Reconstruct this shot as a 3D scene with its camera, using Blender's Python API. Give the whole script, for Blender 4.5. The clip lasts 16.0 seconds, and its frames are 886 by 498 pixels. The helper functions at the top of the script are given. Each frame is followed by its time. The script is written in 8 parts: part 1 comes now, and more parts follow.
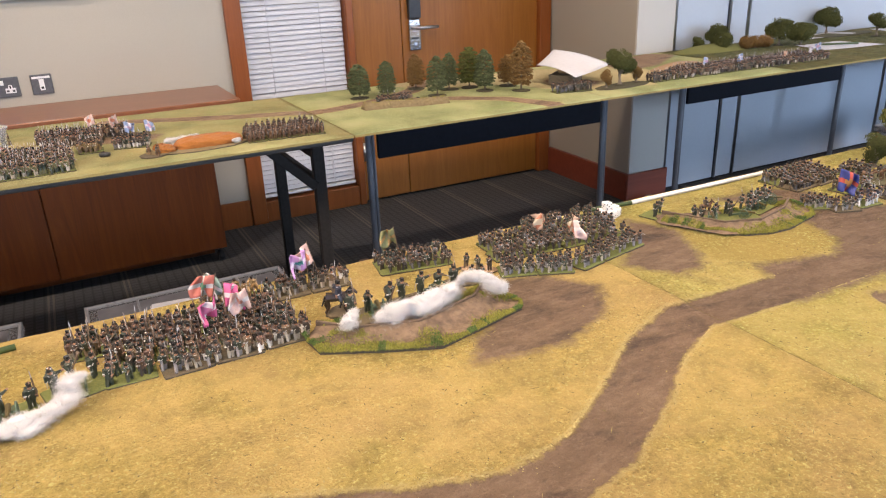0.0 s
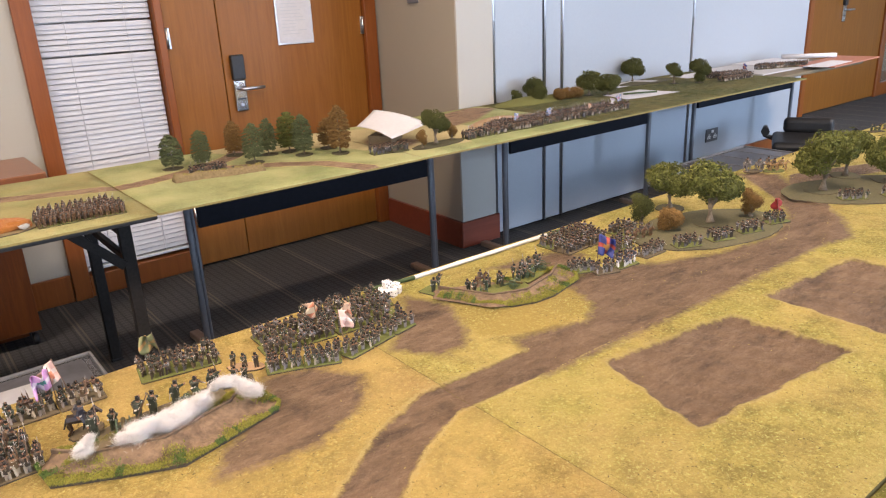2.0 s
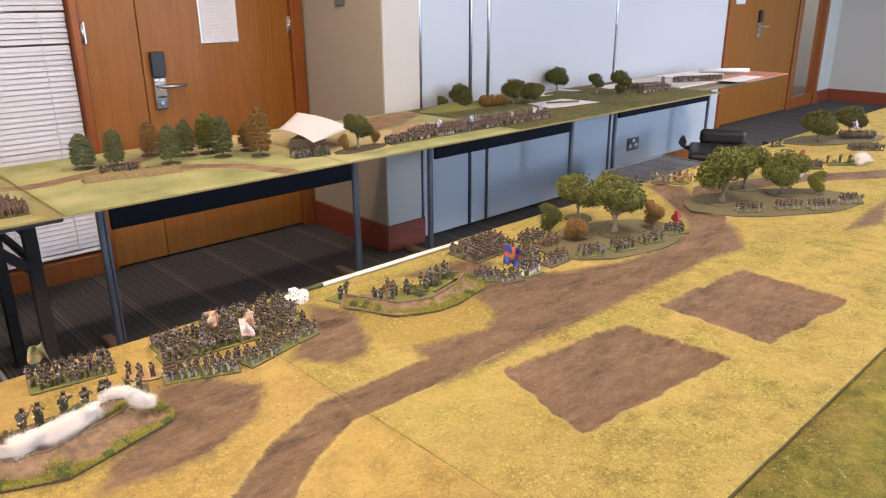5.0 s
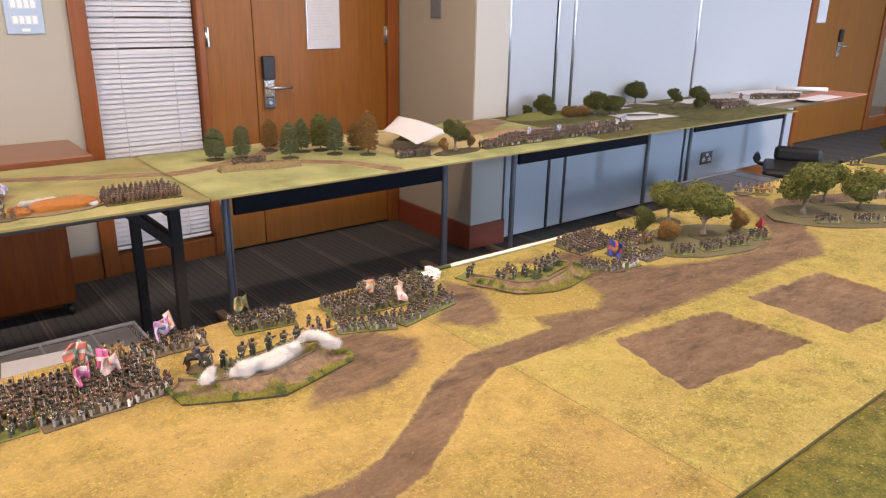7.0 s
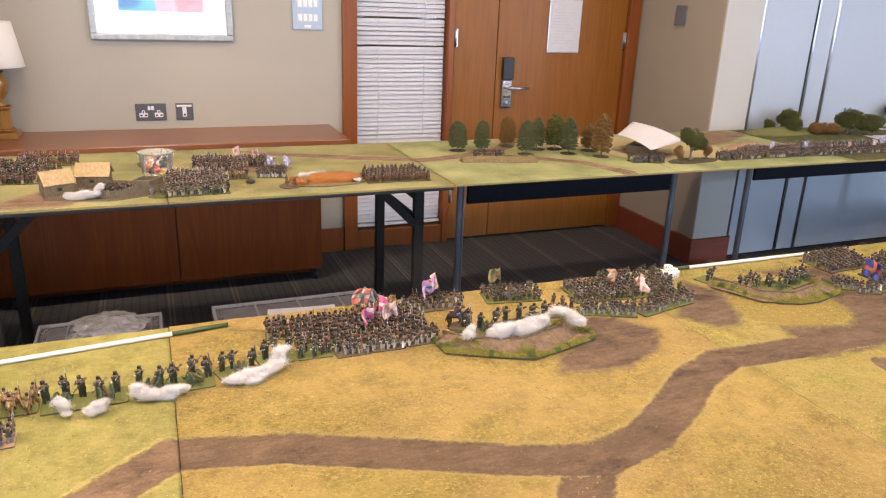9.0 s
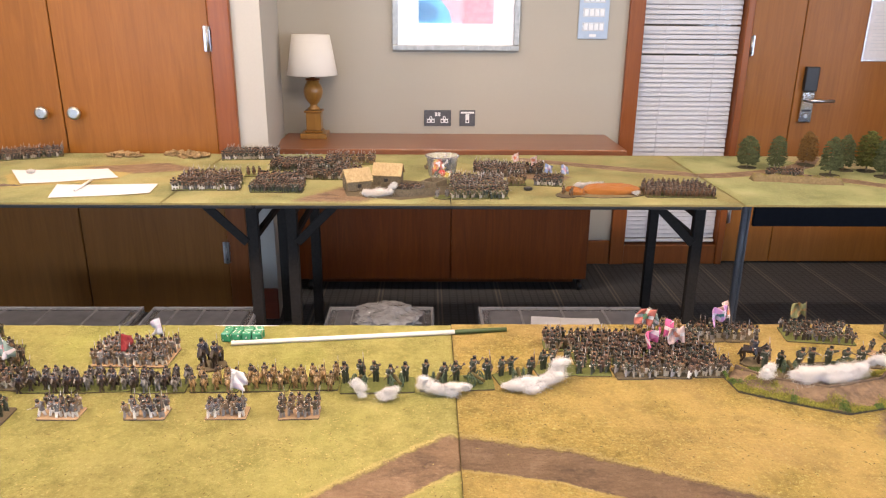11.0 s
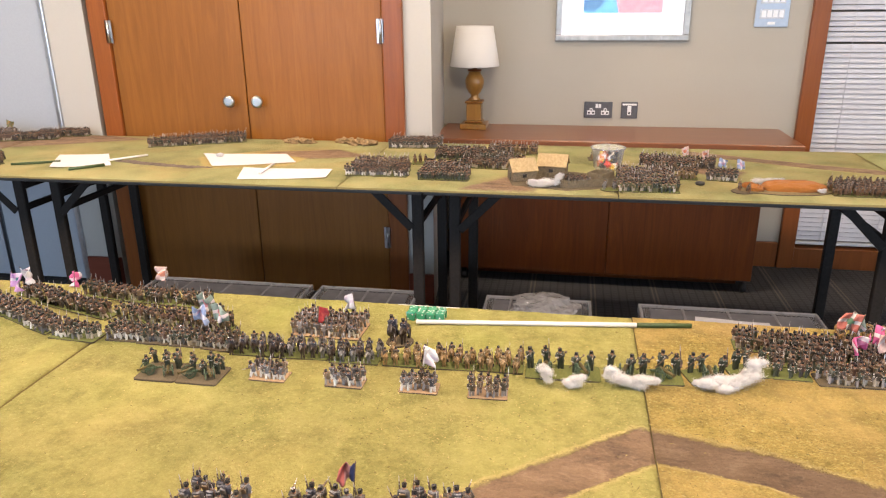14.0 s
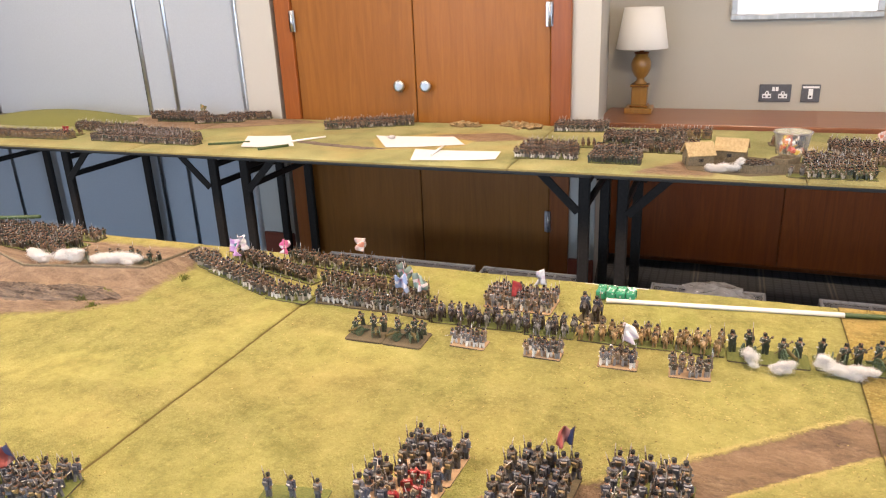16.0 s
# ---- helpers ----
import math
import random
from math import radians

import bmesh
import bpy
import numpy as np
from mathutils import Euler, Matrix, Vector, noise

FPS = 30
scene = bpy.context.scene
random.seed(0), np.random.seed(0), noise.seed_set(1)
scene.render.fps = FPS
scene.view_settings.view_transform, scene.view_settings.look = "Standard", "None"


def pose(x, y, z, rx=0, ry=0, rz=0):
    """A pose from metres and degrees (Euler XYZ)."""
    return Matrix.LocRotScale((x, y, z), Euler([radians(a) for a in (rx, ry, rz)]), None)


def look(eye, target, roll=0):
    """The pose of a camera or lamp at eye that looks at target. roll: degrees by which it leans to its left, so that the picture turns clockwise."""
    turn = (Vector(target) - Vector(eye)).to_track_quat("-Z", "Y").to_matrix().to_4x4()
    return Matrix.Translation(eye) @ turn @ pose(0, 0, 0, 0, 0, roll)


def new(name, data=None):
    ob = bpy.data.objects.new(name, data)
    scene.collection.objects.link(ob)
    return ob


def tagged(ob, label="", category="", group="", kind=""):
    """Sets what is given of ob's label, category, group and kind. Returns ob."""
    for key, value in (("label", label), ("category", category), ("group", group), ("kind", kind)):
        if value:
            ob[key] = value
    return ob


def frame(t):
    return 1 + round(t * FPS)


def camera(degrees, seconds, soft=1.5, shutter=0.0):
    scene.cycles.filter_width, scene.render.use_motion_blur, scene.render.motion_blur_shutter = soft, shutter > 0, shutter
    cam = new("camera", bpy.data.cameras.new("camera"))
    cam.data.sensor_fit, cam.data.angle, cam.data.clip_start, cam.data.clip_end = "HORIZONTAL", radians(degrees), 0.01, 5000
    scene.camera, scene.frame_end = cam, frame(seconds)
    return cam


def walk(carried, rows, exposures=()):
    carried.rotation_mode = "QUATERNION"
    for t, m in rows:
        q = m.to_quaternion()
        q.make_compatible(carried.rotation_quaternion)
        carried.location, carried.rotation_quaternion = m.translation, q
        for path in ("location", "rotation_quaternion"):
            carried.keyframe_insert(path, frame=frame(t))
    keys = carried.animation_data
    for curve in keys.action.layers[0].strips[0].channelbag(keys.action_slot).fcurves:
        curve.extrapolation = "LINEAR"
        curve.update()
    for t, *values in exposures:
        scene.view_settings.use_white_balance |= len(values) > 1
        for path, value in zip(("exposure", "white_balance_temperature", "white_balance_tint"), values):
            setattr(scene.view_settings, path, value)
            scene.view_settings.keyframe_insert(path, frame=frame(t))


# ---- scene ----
cam = camera(62.9, 16.0, soft=1.2)
PATH = [
    (0, (-0.669, 0.731, 1.224), (0.174, 2.385, 0.481), -2.3),
    (0.5, (-0.637, 0.716, 1.244), (0.277, 2.34, 0.517), -2.2),
    (1, (-0.581, 0.69, 1.265), (0.414, 2.277, 0.564), -2.5),
    (1.5, (-0.541, 0.667, 1.289), (0.54, 2.206, 0.611), -2.5),
    (2, (-0.508, 0.644, 1.302), (0.648, 2.138, 0.644), -2.7),
    (2.5, (-0.486, 0.623, 1.314), (0.724, 2.077, 0.666), -2.6),
    (3, (-0.472, 0.609, 1.319), (0.773, 2.035, 0.674), -2.4),
    (3.5, (-0.47, 0.607, 1.316), (0.8, 2.01, 0.67), -1.9),
    (4, (-0.471, 0.608, 1.314), (0.813, 1.996, 0.663), -1.4),
    (4.2, (-0.47, 0.607, 1.313), (0.819, 1.99, 0.66), -1.2),
    (6.3, (-0.57, 0.555, 1.338), (0.691, 1.961, 0.68), 1.3),
    (6.5, (-0.613, 0.544, 1.338), (0.629, 1.97, 0.686), 1.1),
    (7, (-0.747, 0.51, 1.36), (0.436, 1.989, 0.716), 1.0),
    (7.5, (-0.857, 0.482, 1.37), (0.247, 2.024, 0.734), 1.1),
    (8, (-0.903, 0.465, 1.369), (0.107, 2.072, 0.737), 1.4),
    (8.5, (-0.922, 0.45, 1.354), (-0.05, 2.135, 0.721), 1.8),
    (9, (-0.895, 0.464, 1.348), (-0.179, 2.218, 0.706), 2.1),
    (9.5, (-0.877, 0.483, 1.352), (-0.341, 2.297, 0.702), 1.9),
    (10, (-0.917, 0.497, 1.354), (-0.62, 2.372, 0.724), 0.9),
    (10.2, (-0.933, 0.505, 1.351), (-0.713, 2.391, 0.725), 0.8),
    (12.5, (-0.956, 0.512, 1.336), (-1.025, 2.404, 0.692), -0.2),
    (13, (-0.973, 0.51, 1.334), (-1.111, 2.397, 0.687), -0.4),
    (13.5, (-1.005, 0.501, 1.33), (-1.238, 2.379, 0.684), -0.5),
    (14, (-1.033, 0.492, 1.332), (-1.365, 2.355, 0.682), -0.6),
    (14.5, (-1.061, 0.484, 1.328), (-1.494, 2.325, 0.674), -0.9),
    (15, (-1.084, 0.469, 1.326), (-1.604, 2.284, 0.667), -1.3),
    (15.5, (-1.105, 0.452, 1.323), (-1.712, 2.237, 0.657), -1.8),
    (16, (-1.126, 0.43, 1.325), (-1.818, 2.182, 0.652), -2.4),
]
EXPOSURES = [(0.0, -0.26, 6280, 23), (4.0, -0.20, 6720, 25), (9.0, -0.33, 6600, 26), (16.0, -0.32, 6630, 22)]
walk(cam, [(t, look(eye, target, roll)) for t, eye, target, roll in PATH], EXPOSURES)

# ---- world, assumed daylight and unseen ceiling lamps ----
world = bpy.data.worlds.new("sky")
scene.world = world
world.use_nodes = True
wn = world.node_tree.nodes
sky = wn.new("ShaderNodeTexSky")
sky.sky_type, sky.sun_disc = "NISHITA", False
sky.sun_elevation, sky.sun_rotation = radians(38), radians(150)
world.node_tree.links.new(sky.outputs["Color"], wn["Background"].inputs["Color"])
wn["Background"].inputs["Strength"].default_value = 0.12


def area_lamp(name, m, sx, sy, power, color):
    data = bpy.data.lights.new(name, "AREA")
    data.shape, data.size, data.size_y, data.energy, data.color = "RECTANGLE", sx, sy, power, color
    ob = new(name, data)
    ob.matrix_world = m
    return ob


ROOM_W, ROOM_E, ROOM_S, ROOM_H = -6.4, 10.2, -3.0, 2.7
# South windows assumed out of view; power per bay set to brighten the walls
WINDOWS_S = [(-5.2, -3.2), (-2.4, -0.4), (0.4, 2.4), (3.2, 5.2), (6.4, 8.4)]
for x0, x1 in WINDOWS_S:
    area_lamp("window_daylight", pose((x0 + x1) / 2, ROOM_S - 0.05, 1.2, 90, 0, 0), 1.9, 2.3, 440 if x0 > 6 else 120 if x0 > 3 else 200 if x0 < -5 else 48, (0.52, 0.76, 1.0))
# Unseen ceiling lamps added for overhead light; the eastern one brightens the far end
UNSEEN_CEILING_LAMPS = [(-4.5, 1.1), (-2.7, 1.1), (-0.9, 1.0), (0.9, 1.0), (3.4, 0.4), (5.8, 1.2)]
for x, y in UNSEEN_CEILING_LAMPS:
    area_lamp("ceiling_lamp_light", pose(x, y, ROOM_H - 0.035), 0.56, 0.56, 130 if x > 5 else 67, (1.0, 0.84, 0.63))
# Unseen downlights, placed from the tables' shadow edge on the carpet
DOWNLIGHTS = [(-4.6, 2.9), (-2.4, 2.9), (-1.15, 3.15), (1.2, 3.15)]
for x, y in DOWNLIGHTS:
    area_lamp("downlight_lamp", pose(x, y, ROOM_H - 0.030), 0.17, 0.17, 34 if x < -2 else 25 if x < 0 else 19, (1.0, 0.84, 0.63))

# ---- materials ----
def nodes_of(name):
    m = bpy.data.materials.new(name)
    m.use_nodes = True
    return m, m.node_tree.nodes, m.node_tree.links, m.node_tree.nodes["Principled BSDF"]


def ramp(nt, links, fac, stops):
    r = nt.new("ShaderNodeValToRGB")
    el = r.color_ramp.elements
    while len(el) < len(stops):
        el.new(0.5)
    for e, (p, c) in zip(el, stops):
        e.position, e.color = p, (*c, 1)
    links.new(fac, r.inputs["Fac"])
    return r.outputs["Color"]


def coords(nt, links, scale=(1, 1, 1), world_space=True):
    src = nt.new("ShaderNodeNewGeometry").outputs["Position"] if world_space else nt.new("ShaderNodeTexCoord").outputs["Object"]
    mp = nt.new("ShaderNodeMapping")
    mp.inputs["Scale"].default_value = scale
    links.new(src, mp.inputs["Vector"])
    return mp.outputs["Vector"]


def noise_fac(nt, links, vec, scale, detail=4.0, rough=0.6, distort=0.0):
    n = nt.new("ShaderNodeTexNoise")
    n.inputs["Scale"].default_value, n.inputs["Detail"].default_value = scale, detail
    n.inputs["Roughness"].default_value, n.inputs["Distortion"].default_value = rough, distort
    links.new(vec, n.inputs["Vector"])
    return n.outputs["Fac"]


def mixed(nt, links, fac, a, b, mode="MIX"):
    mx = nt.new("ShaderNodeMix")
    mx.data_type, mx.blend_type = "RGBA", mode
    for sock, v in ((mx.inputs[0], fac), (mx.inputs[6], a), (mx.inputs[7], b)):
        if isinstance(v, (int, float)):
            sock.default_value = v
        elif isinstance(v, tuple):
            sock.default_value = (*v, 1)
        else:
            links.new(v, sock)
    return mx.outputs[2]


def maths(nt, links, op, a, b=None, clamp=False):
    n = nt.new("ShaderNodeMath")
    n.operation, n.use_clamp = op, clamp
    for sock, v in zip(n.inputs, (a, b)):
        if v is None:
            continue
        if isinstance(v, (int, float)):
            sock.default_value = v
        else:
            links.new(v, sock)
    return n.outputs[0]


def bumped(nt, links, p, fac, strength, dist):
    b = nt.new("ShaderNodeBump")
    b.inputs["Strength"].default_value, b.inputs["Distance"].default_value = strength, dist
    links.new(fac, b.inputs["Height"])
    links.new(b.outputs["Normal"], p.inputs["Normal"])


def surf(name, c1, c2, scale=20.0, rough=0.6, bump=0.2, dist=0.002, metal=0.0, big=1.5, stretch=(1, 1, 1), world_space=True,
         vary=0.0, coat=0.0, sheen=0.0):
    """A two-scale mottled surface: fine grain from c1 to c2, and a slow drift over it."""
    m, nt, links, p = nodes_of(name)
    vec = coords(nt, links, stretch, world_space)
    fine, slow = noise_fac(nt, links, vec, scale), noise_fac(nt, links, vec, big, 3)
    col = ramp(nt, links, fine, [(0.3, c1), (0.7, c2)])
    dark = tuple(0.78 * (a + b) / 2 for a, b in zip(c1, c2))
    col = mixed(nt, links, maths(nt, links, "MULTIPLY", slow, 0.35), col, dark)
    if vary:
        rnd = nt.new("ShaderNodeObjectInfo").outputs["Random"]
        hs = nt.new("ShaderNodeHueSaturation")
        links.new(col, hs.inputs["Color"])
        links.new(maths(nt, links, "ADD", maths(nt, links, "MULTIPLY", rnd, 2 * vary), 1 - vary), hs.inputs["Value"])
        col = hs.outputs["Color"]
    links.new(col, p.inputs["Base Color"])
    p.inputs["Metallic"].default_value = metal
    links.new(maths(nt, links, "ADD", maths(nt, links, "MULTIPLY", fine, 0.25), rough - 0.12, True), p.inputs["Roughness"])
    p.inputs["Coat Weight"].default_value = coat
    p.inputs["Sheen Weight"].default_value = sheen
    if bump:
        bumped(nt, links, p, fine, bump, dist)
    return m


def wood(name, c1, c2, c3, rough=0.35, grain=(14, 14, 0.9), coat=0.25, spec=0.5):
    """Veneer with long grain along the axis that the last, smallest scale names."""
    m, nt, links, p = nodes_of(name)
    vec = coords(nt, links, grain)
    g = noise_fac(nt, links, vec, 2.2, 8, 0.65, 1.2)
    f = noise_fac(nt, links, coords(nt, links, tuple(9 * s for s in grain)), 3, 3)
    slow = noise_fac(nt, links, coords(nt, links, (1, 1, 0.35)), 1.3, 2)
    col = ramp(nt, links, g, [(0.25, c1), (0.5, c2), (0.75, c3)])
    col = mixed(nt, links, maths(nt, links, "MULTIPLY", f, 0.35), col, tuple(0.6 * v for v in c1))
    col = mixed(nt, links, maths(nt, links, "MULTIPLY", slow, 0.3), col, c3)
    rnd = nt.new("ShaderNodeObjectInfo").outputs["Random"]
    hs = nt.new("ShaderNodeHueSaturation")
    links.new(col, hs.inputs["Color"])
    links.new(maths(nt, links, "ADD", maths(nt, links, "MULTIPLY", rnd, 0.16), 0.92), hs.inputs["Value"])
    links.new(hs.outputs["Color"], p.inputs["Base Color"])
    p.inputs["Roughness"].default_value, p.inputs["Coat Weight"].default_value, p.inputs["Coat Roughness"].default_value = rough, coat, 0.2
    p.inputs["Specular IOR Level"].default_value = spec
    bumped(nt, links, p, f, 0.06, 0.001)
    return m


M = {}
M["wall"] = surf("wall_paint", (0.378, 0.352, 0.290), (0.418, 0.389, 0.324), 260, 0.75, 0.12, 0.0006, big=0.7)
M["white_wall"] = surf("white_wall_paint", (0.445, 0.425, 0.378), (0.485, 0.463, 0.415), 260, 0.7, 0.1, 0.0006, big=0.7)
# Darker than white_wall: shade on the pillar's west side put into the paint
M["pillar"] = surf("shaded_pillar_paint", (0.33, 0.295, 0.235), (0.37, 0.33, 0.26), 260, 0.75, 0.12, 0.0006, big=0.7)
M["panel"] = surf("partition_laminate", (0.35, 0.383, 0.422), (0.385, 0.42, 0.458), 160, 0.42, 0.03, 0.0004, big=0.5)
M["ceiling"] = surf("ceiling_paint", (0.78, 0.77, 0.74), (0.82, 0.81, 0.78), 120, 0.9, 0.1, 0.001)
M["wood"] = wood("cherry_veneer", (0.192, 0.066, 0.0095), (0.252, 0.091, 0.0140), (0.310, 0.120, 0.019), rough=0.42, coat=0.04, spec=0.25)
M["wood_dark"] = wood("dark_veneer", (0.064, 0.0150, 0.0015), (0.122, 0.030, 0.0030), (0.190, 0.051, 0.0055), rough=0.42, coat=0.05, spec=0.3)
M["wood_trim"] = wood("stained_trim", (0.185, 0.049, 0.010), (0.25, 0.071, 0.014), (0.31, 0.096, 0.020), coat=0.05, spec=0.3)
M["skirting"] = wood("mahogany_skirting", (0.15, 0.03, 0.015), (0.20, 0.042, 0.02), (0.25, 0.06, 0.028), grain=(0.9, 14, 14))
M["desk_top"] = wood("polished_cherry_top", (0.195, 0.064, 0.022), (0.245, 0.084, 0.030), (0.29, 0.105, 0.040), rough=0.30, grain=(0.9, 14, 14), coat=0.25)
M["chrome"] = surf("chrome", (0.50, 0.51, 0.53), (0.60, 0.61, 0.63), 40, 0.32, 0.0, metal=1.0)
M["steel_blue"] = surf("grey_blue_steel", (0.125, 0.130, 0.145), (0.165, 0.170, 0.185), 60, 0.5, 0.03, 0.0003, metal=0.15)
M["polished"] = surf("mirror_polished_steel", (0.62, 0.61, 0.60), (0.66, 0.65, 0.64), 20, 0.14, 0.0, metal=1.0)
M["steel"] = surf("brushed_steel", (0.5, 0.5, 0.5), (0.58, 0.58, 0.57), 90, 0.3, 0.02, 0.0003, metal=1.0)
M["foot_bar"] = surf("brown_foot_laminate", (0.16, 0.10, 0.065), (0.24, 0.16, 0.11), 60, 0.5, 0.05, 0.0005)
M["black_metal"] = surf("black_frame_paint", (0.017, 0.0145, 0.013), (0.030, 0.026, 0.023), 90, 0.55, 0.05, 0.0004)
M["navy"] = surf("navy_apron", (0.005, 0.006, 0.010), (0.010, 0.011, 0.016), 60, 0.75, 0.03, 0.0004)
M["black"] = surf("black_plastic", (0.010, 0.010, 0.011), (0.020, 0.020, 0.021), 80, 0.45, 0.05, 0.0005)
M["table_edge"] = surf("table_edge_board", (0.13, 0.10, 0.055), (0.20, 0.155, 0.09), 120, 0.7, 0.1, 0.0006)
M["table_top"] = surf("dark_table_top", (0.040, 0.034, 0.028), (0.060, 0.052, 0.044), 60, 0.5, 0.03, 0.0004)
M["white_plastic"] = surf("white_plastic", (0.74, 0.74, 0.72), (0.80, 0.80, 0.78), 60, 0.4, 0.0)
M["plate_grey"] = surf("grey_socket_plate", (0.10, 0.10, 0.105), (0.15, 0.15, 0.155), 90, 0.35, 0.02, 0.0003, metal=0.5)
M["blue_plate"] = surf("pale_blue_plate", (0.36, 0.46, 0.58), (0.42, 0.52, 0.64), 50, 0.4, 0.0)
M["paper"] = surf("white_paper", (0.585, 0.580, 0.600), (0.645, 0.64, 0.66), 60, 0.85, 0.1, 0.0006, big=9)
M["ink"] = surf("grey_print", (0.48, 0.50, 0.54), (0.58, 0.60, 0.64), 300, 0.9, 0.0)
M["slat"] = surf("white_blind_slat", (0.50, 0.510, 0.545), (0.56, 0.570, 0.605), 30, 0.5, 0.0, vary=0.04)
for k in ("navy", "black_metal"):
    M[k].node_tree.nodes["Principled BSDF"].inputs["Specular IOR Level"].default_value = 0.15

# ---- building helpers ----
def box(bm, x0, x1, y0, y1, z0, z1, mi=0):
    vs = [bm.verts.new(p) for p in ((x0, y0, z0), (x1, y0, z0), (x1, y1, z0), (x0, y1, z0), (x0, y0, z1), (x1, y0, z1), (x1, y1, z1), (x0, y1, z1))]
    for q in ((3, 2, 1, 0), (4, 5, 6, 7), (0, 1, 5, 4), (1, 2, 6, 5), (2, 3, 7, 6), (3, 0, 4, 7)):
        bm.faces.new([vs[i] for i in q]).material_index = mi
    return vs


def rbox(bm, x0, x1, y0, y1, z0, z1, r=0.002, mi=0, seg=1):
    vs = box(bm, x0, x1, y0, y1, z0, z1, mi)
    es = list({e for v in vs for e in v.link_edges})
    bmesh.ops.bevel(bm, geom=es, offset=r, segments=seg, affect="EDGES", profile=0.5)


def ring_tube(bm, pts, radii, n=8, mi=0, caps=True):
    """A tube through points, with a radius at each."""
    rings = []
    for i, (p, r) in enumerate(zip(pts, radii)):
        a, b = Vector(pts[max(i - 1, 0)]), Vector(pts[min(i + 1, len(pts) - 1)])
        q = (b - a).normalized().to_track_quat("Z", "Y")
        rings.append([bm.verts.new(Vector(p) + q @ Vector((r * math.cos(2 * math.pi * k / n), r * math.sin(2 * math.pi * k / n), 0))) for k in range(n)])
    for u, v in zip(rings, rings[1:]):
        for k in range(n):
            f = bm.faces.new((u[k], u[(k + 1) % n], v[(k + 1) % n], v[k]))
            f.material_index, f.smooth = mi, n > 5
    if caps:
        bm.faces.new(rings[0][::-1]).material_index = mi
        bm.faces.new(rings[-1]).material_index = mi


def lathe(bm, profile, n=24, mi=0, centre=(0, 0, 0), smooth=True):
    """profile: (radius, height) pairs from the bottom up."""
    rings = [[bm.verts.new((centre[0] + r * math.cos(2 * math.pi * k / n), centre[1] + r * math.sin(2 * math.pi * k / n), centre[2] + z)) for k in range(n)] for r, z in profile]
    for u, v in zip(rings, rings[1:]):
        for k in range(n):
            f = bm.faces.new((u[k], u[(k + 1) % n], v[(k + 1) % n], v[k]))
            f.material_index, f.smooth = mi, smooth
    bm.faces.new(rings[0][::-1]).material_index = mi
    bm.faces.new(rings[-1]).material_index = mi


def mesh_of(name, bm, mats):
    me = bpy.data.meshes.new(name)
    bm.to_mesh(me)
    bm.free()
    for m in mats if isinstance(mats, (list, tuple)) else [mats]:
        me.materials.append(m)
    return me


def part(name, bm, mats, parent=None, label="", at=None):
    ob = new(name, mesh_of(name, bm, mats))
    if at is not None:
        ob.matrix_basis = at
    if parent is not None:
        ob.parent = parent
    if label:
        ob["label"] = label
    return ob


def thing(name, label, category, at=None, group="", kind=""):
    ob = new(name)
    ob.empty_display_size = 0.05
    if at is not None:
        ob.matrix_basis = at
    return tagged(ob, label, category, group, kind)


def slab(name, x0, x1, y0, y1, z0, z1, mat, label="", category="", r=0.0, parent=None):
    bm = bmesh.new()
    if r:
        rbox(bm, x0, x1, y0, y1, z0, z1, r)
    else:
        box(bm, x0, x1, y0, y1, z0, z1)
    ob = part(name, bm, mat, parent)
    if parent is None:
        tagged(ob, label, category, kind="structure")
    elif label:
        ob["label"] = label
    return ob


# ---- the room ----
WALL_Y, NICHE_Y, Z0 = 3.66, 4.43, -0.05  # Z0: the carpet
mt, nt, lk, pr = nodes_of("striped_carpet")
vec = coords(nt, lk)
sep = nt.new("ShaderNodeSeparateXYZ")
lk.new(vec, sep.inputs[0])
pile = noise_fac(nt, lk, vec, 420, 3)
slow = noise_fac(nt, lk, vec, 2.2, 3)
def band(axis, period, width, shift=0.0):
    u = maths(nt, lk, "FRACT", maths(nt, lk, "ADD", maths(nt, lk, "DIVIDE", sep.outputs[axis], period), shift))
    return maths(nt, lk, "LESS_THAN", u, width)


stripe = maths(nt, lk, "MAXIMUM", band(0, 0.30, 0.030), band(0, 0.30, 0.030, 0.935))
cells = maths(nt, lk, "MAXIMUM", band(0, 0.0375, 0.22, 0.4), band(1, 0.0300, 0.24))
base = ramp(nt, lk, pile, [(0.3, (0.044, 0.046, 0.049)), (0.7, (0.084, 0.085, 0.087))])
base = mixed(nt, lk, maths(nt, lk, "MULTIPLY", cells, 0.62), base, (0.020, 0.020, 0.022))
base = mixed(nt, lk, maths(nt, lk, "MULTIPLY", stripe, 0.50), base, (0.205, 0.180, 0.135))
base = mixed(nt, lk, maths(nt, lk, "MULTIPLY", slow, 0.3), base, (0.050, 0.050, 0.053))
lk.new(base, pr.inputs["Base Color"])
pr.inputs["Roughness"].default_value = 0.95
bumped(nt, lk, pr, pile, 0.5, 0.003)
M["carpet"] = mt
slab("floor", ROOM_W - 0.2, ROOM_E + 0.2, ROOM_S - 0.2, 6.2, Z0 - 0.1, Z0, M["carpet"], "dark grey carpet with thin pale stripes", "carpet")
slab("ceiling", ROOM_W - 0.2, ROOM_E + 0.2, ROOM_S - 0.2, 6.2, ROOM_H, ROOM_H + 0.1, M["ceiling"], "plain white painted ceiling", "ceiling")
slab("wall_west", ROOM_W - 0.15, ROOM_W, ROOM_S, 4.7, Z0, ROOM_H, M["wall"], "cream painted side wall", "wall")
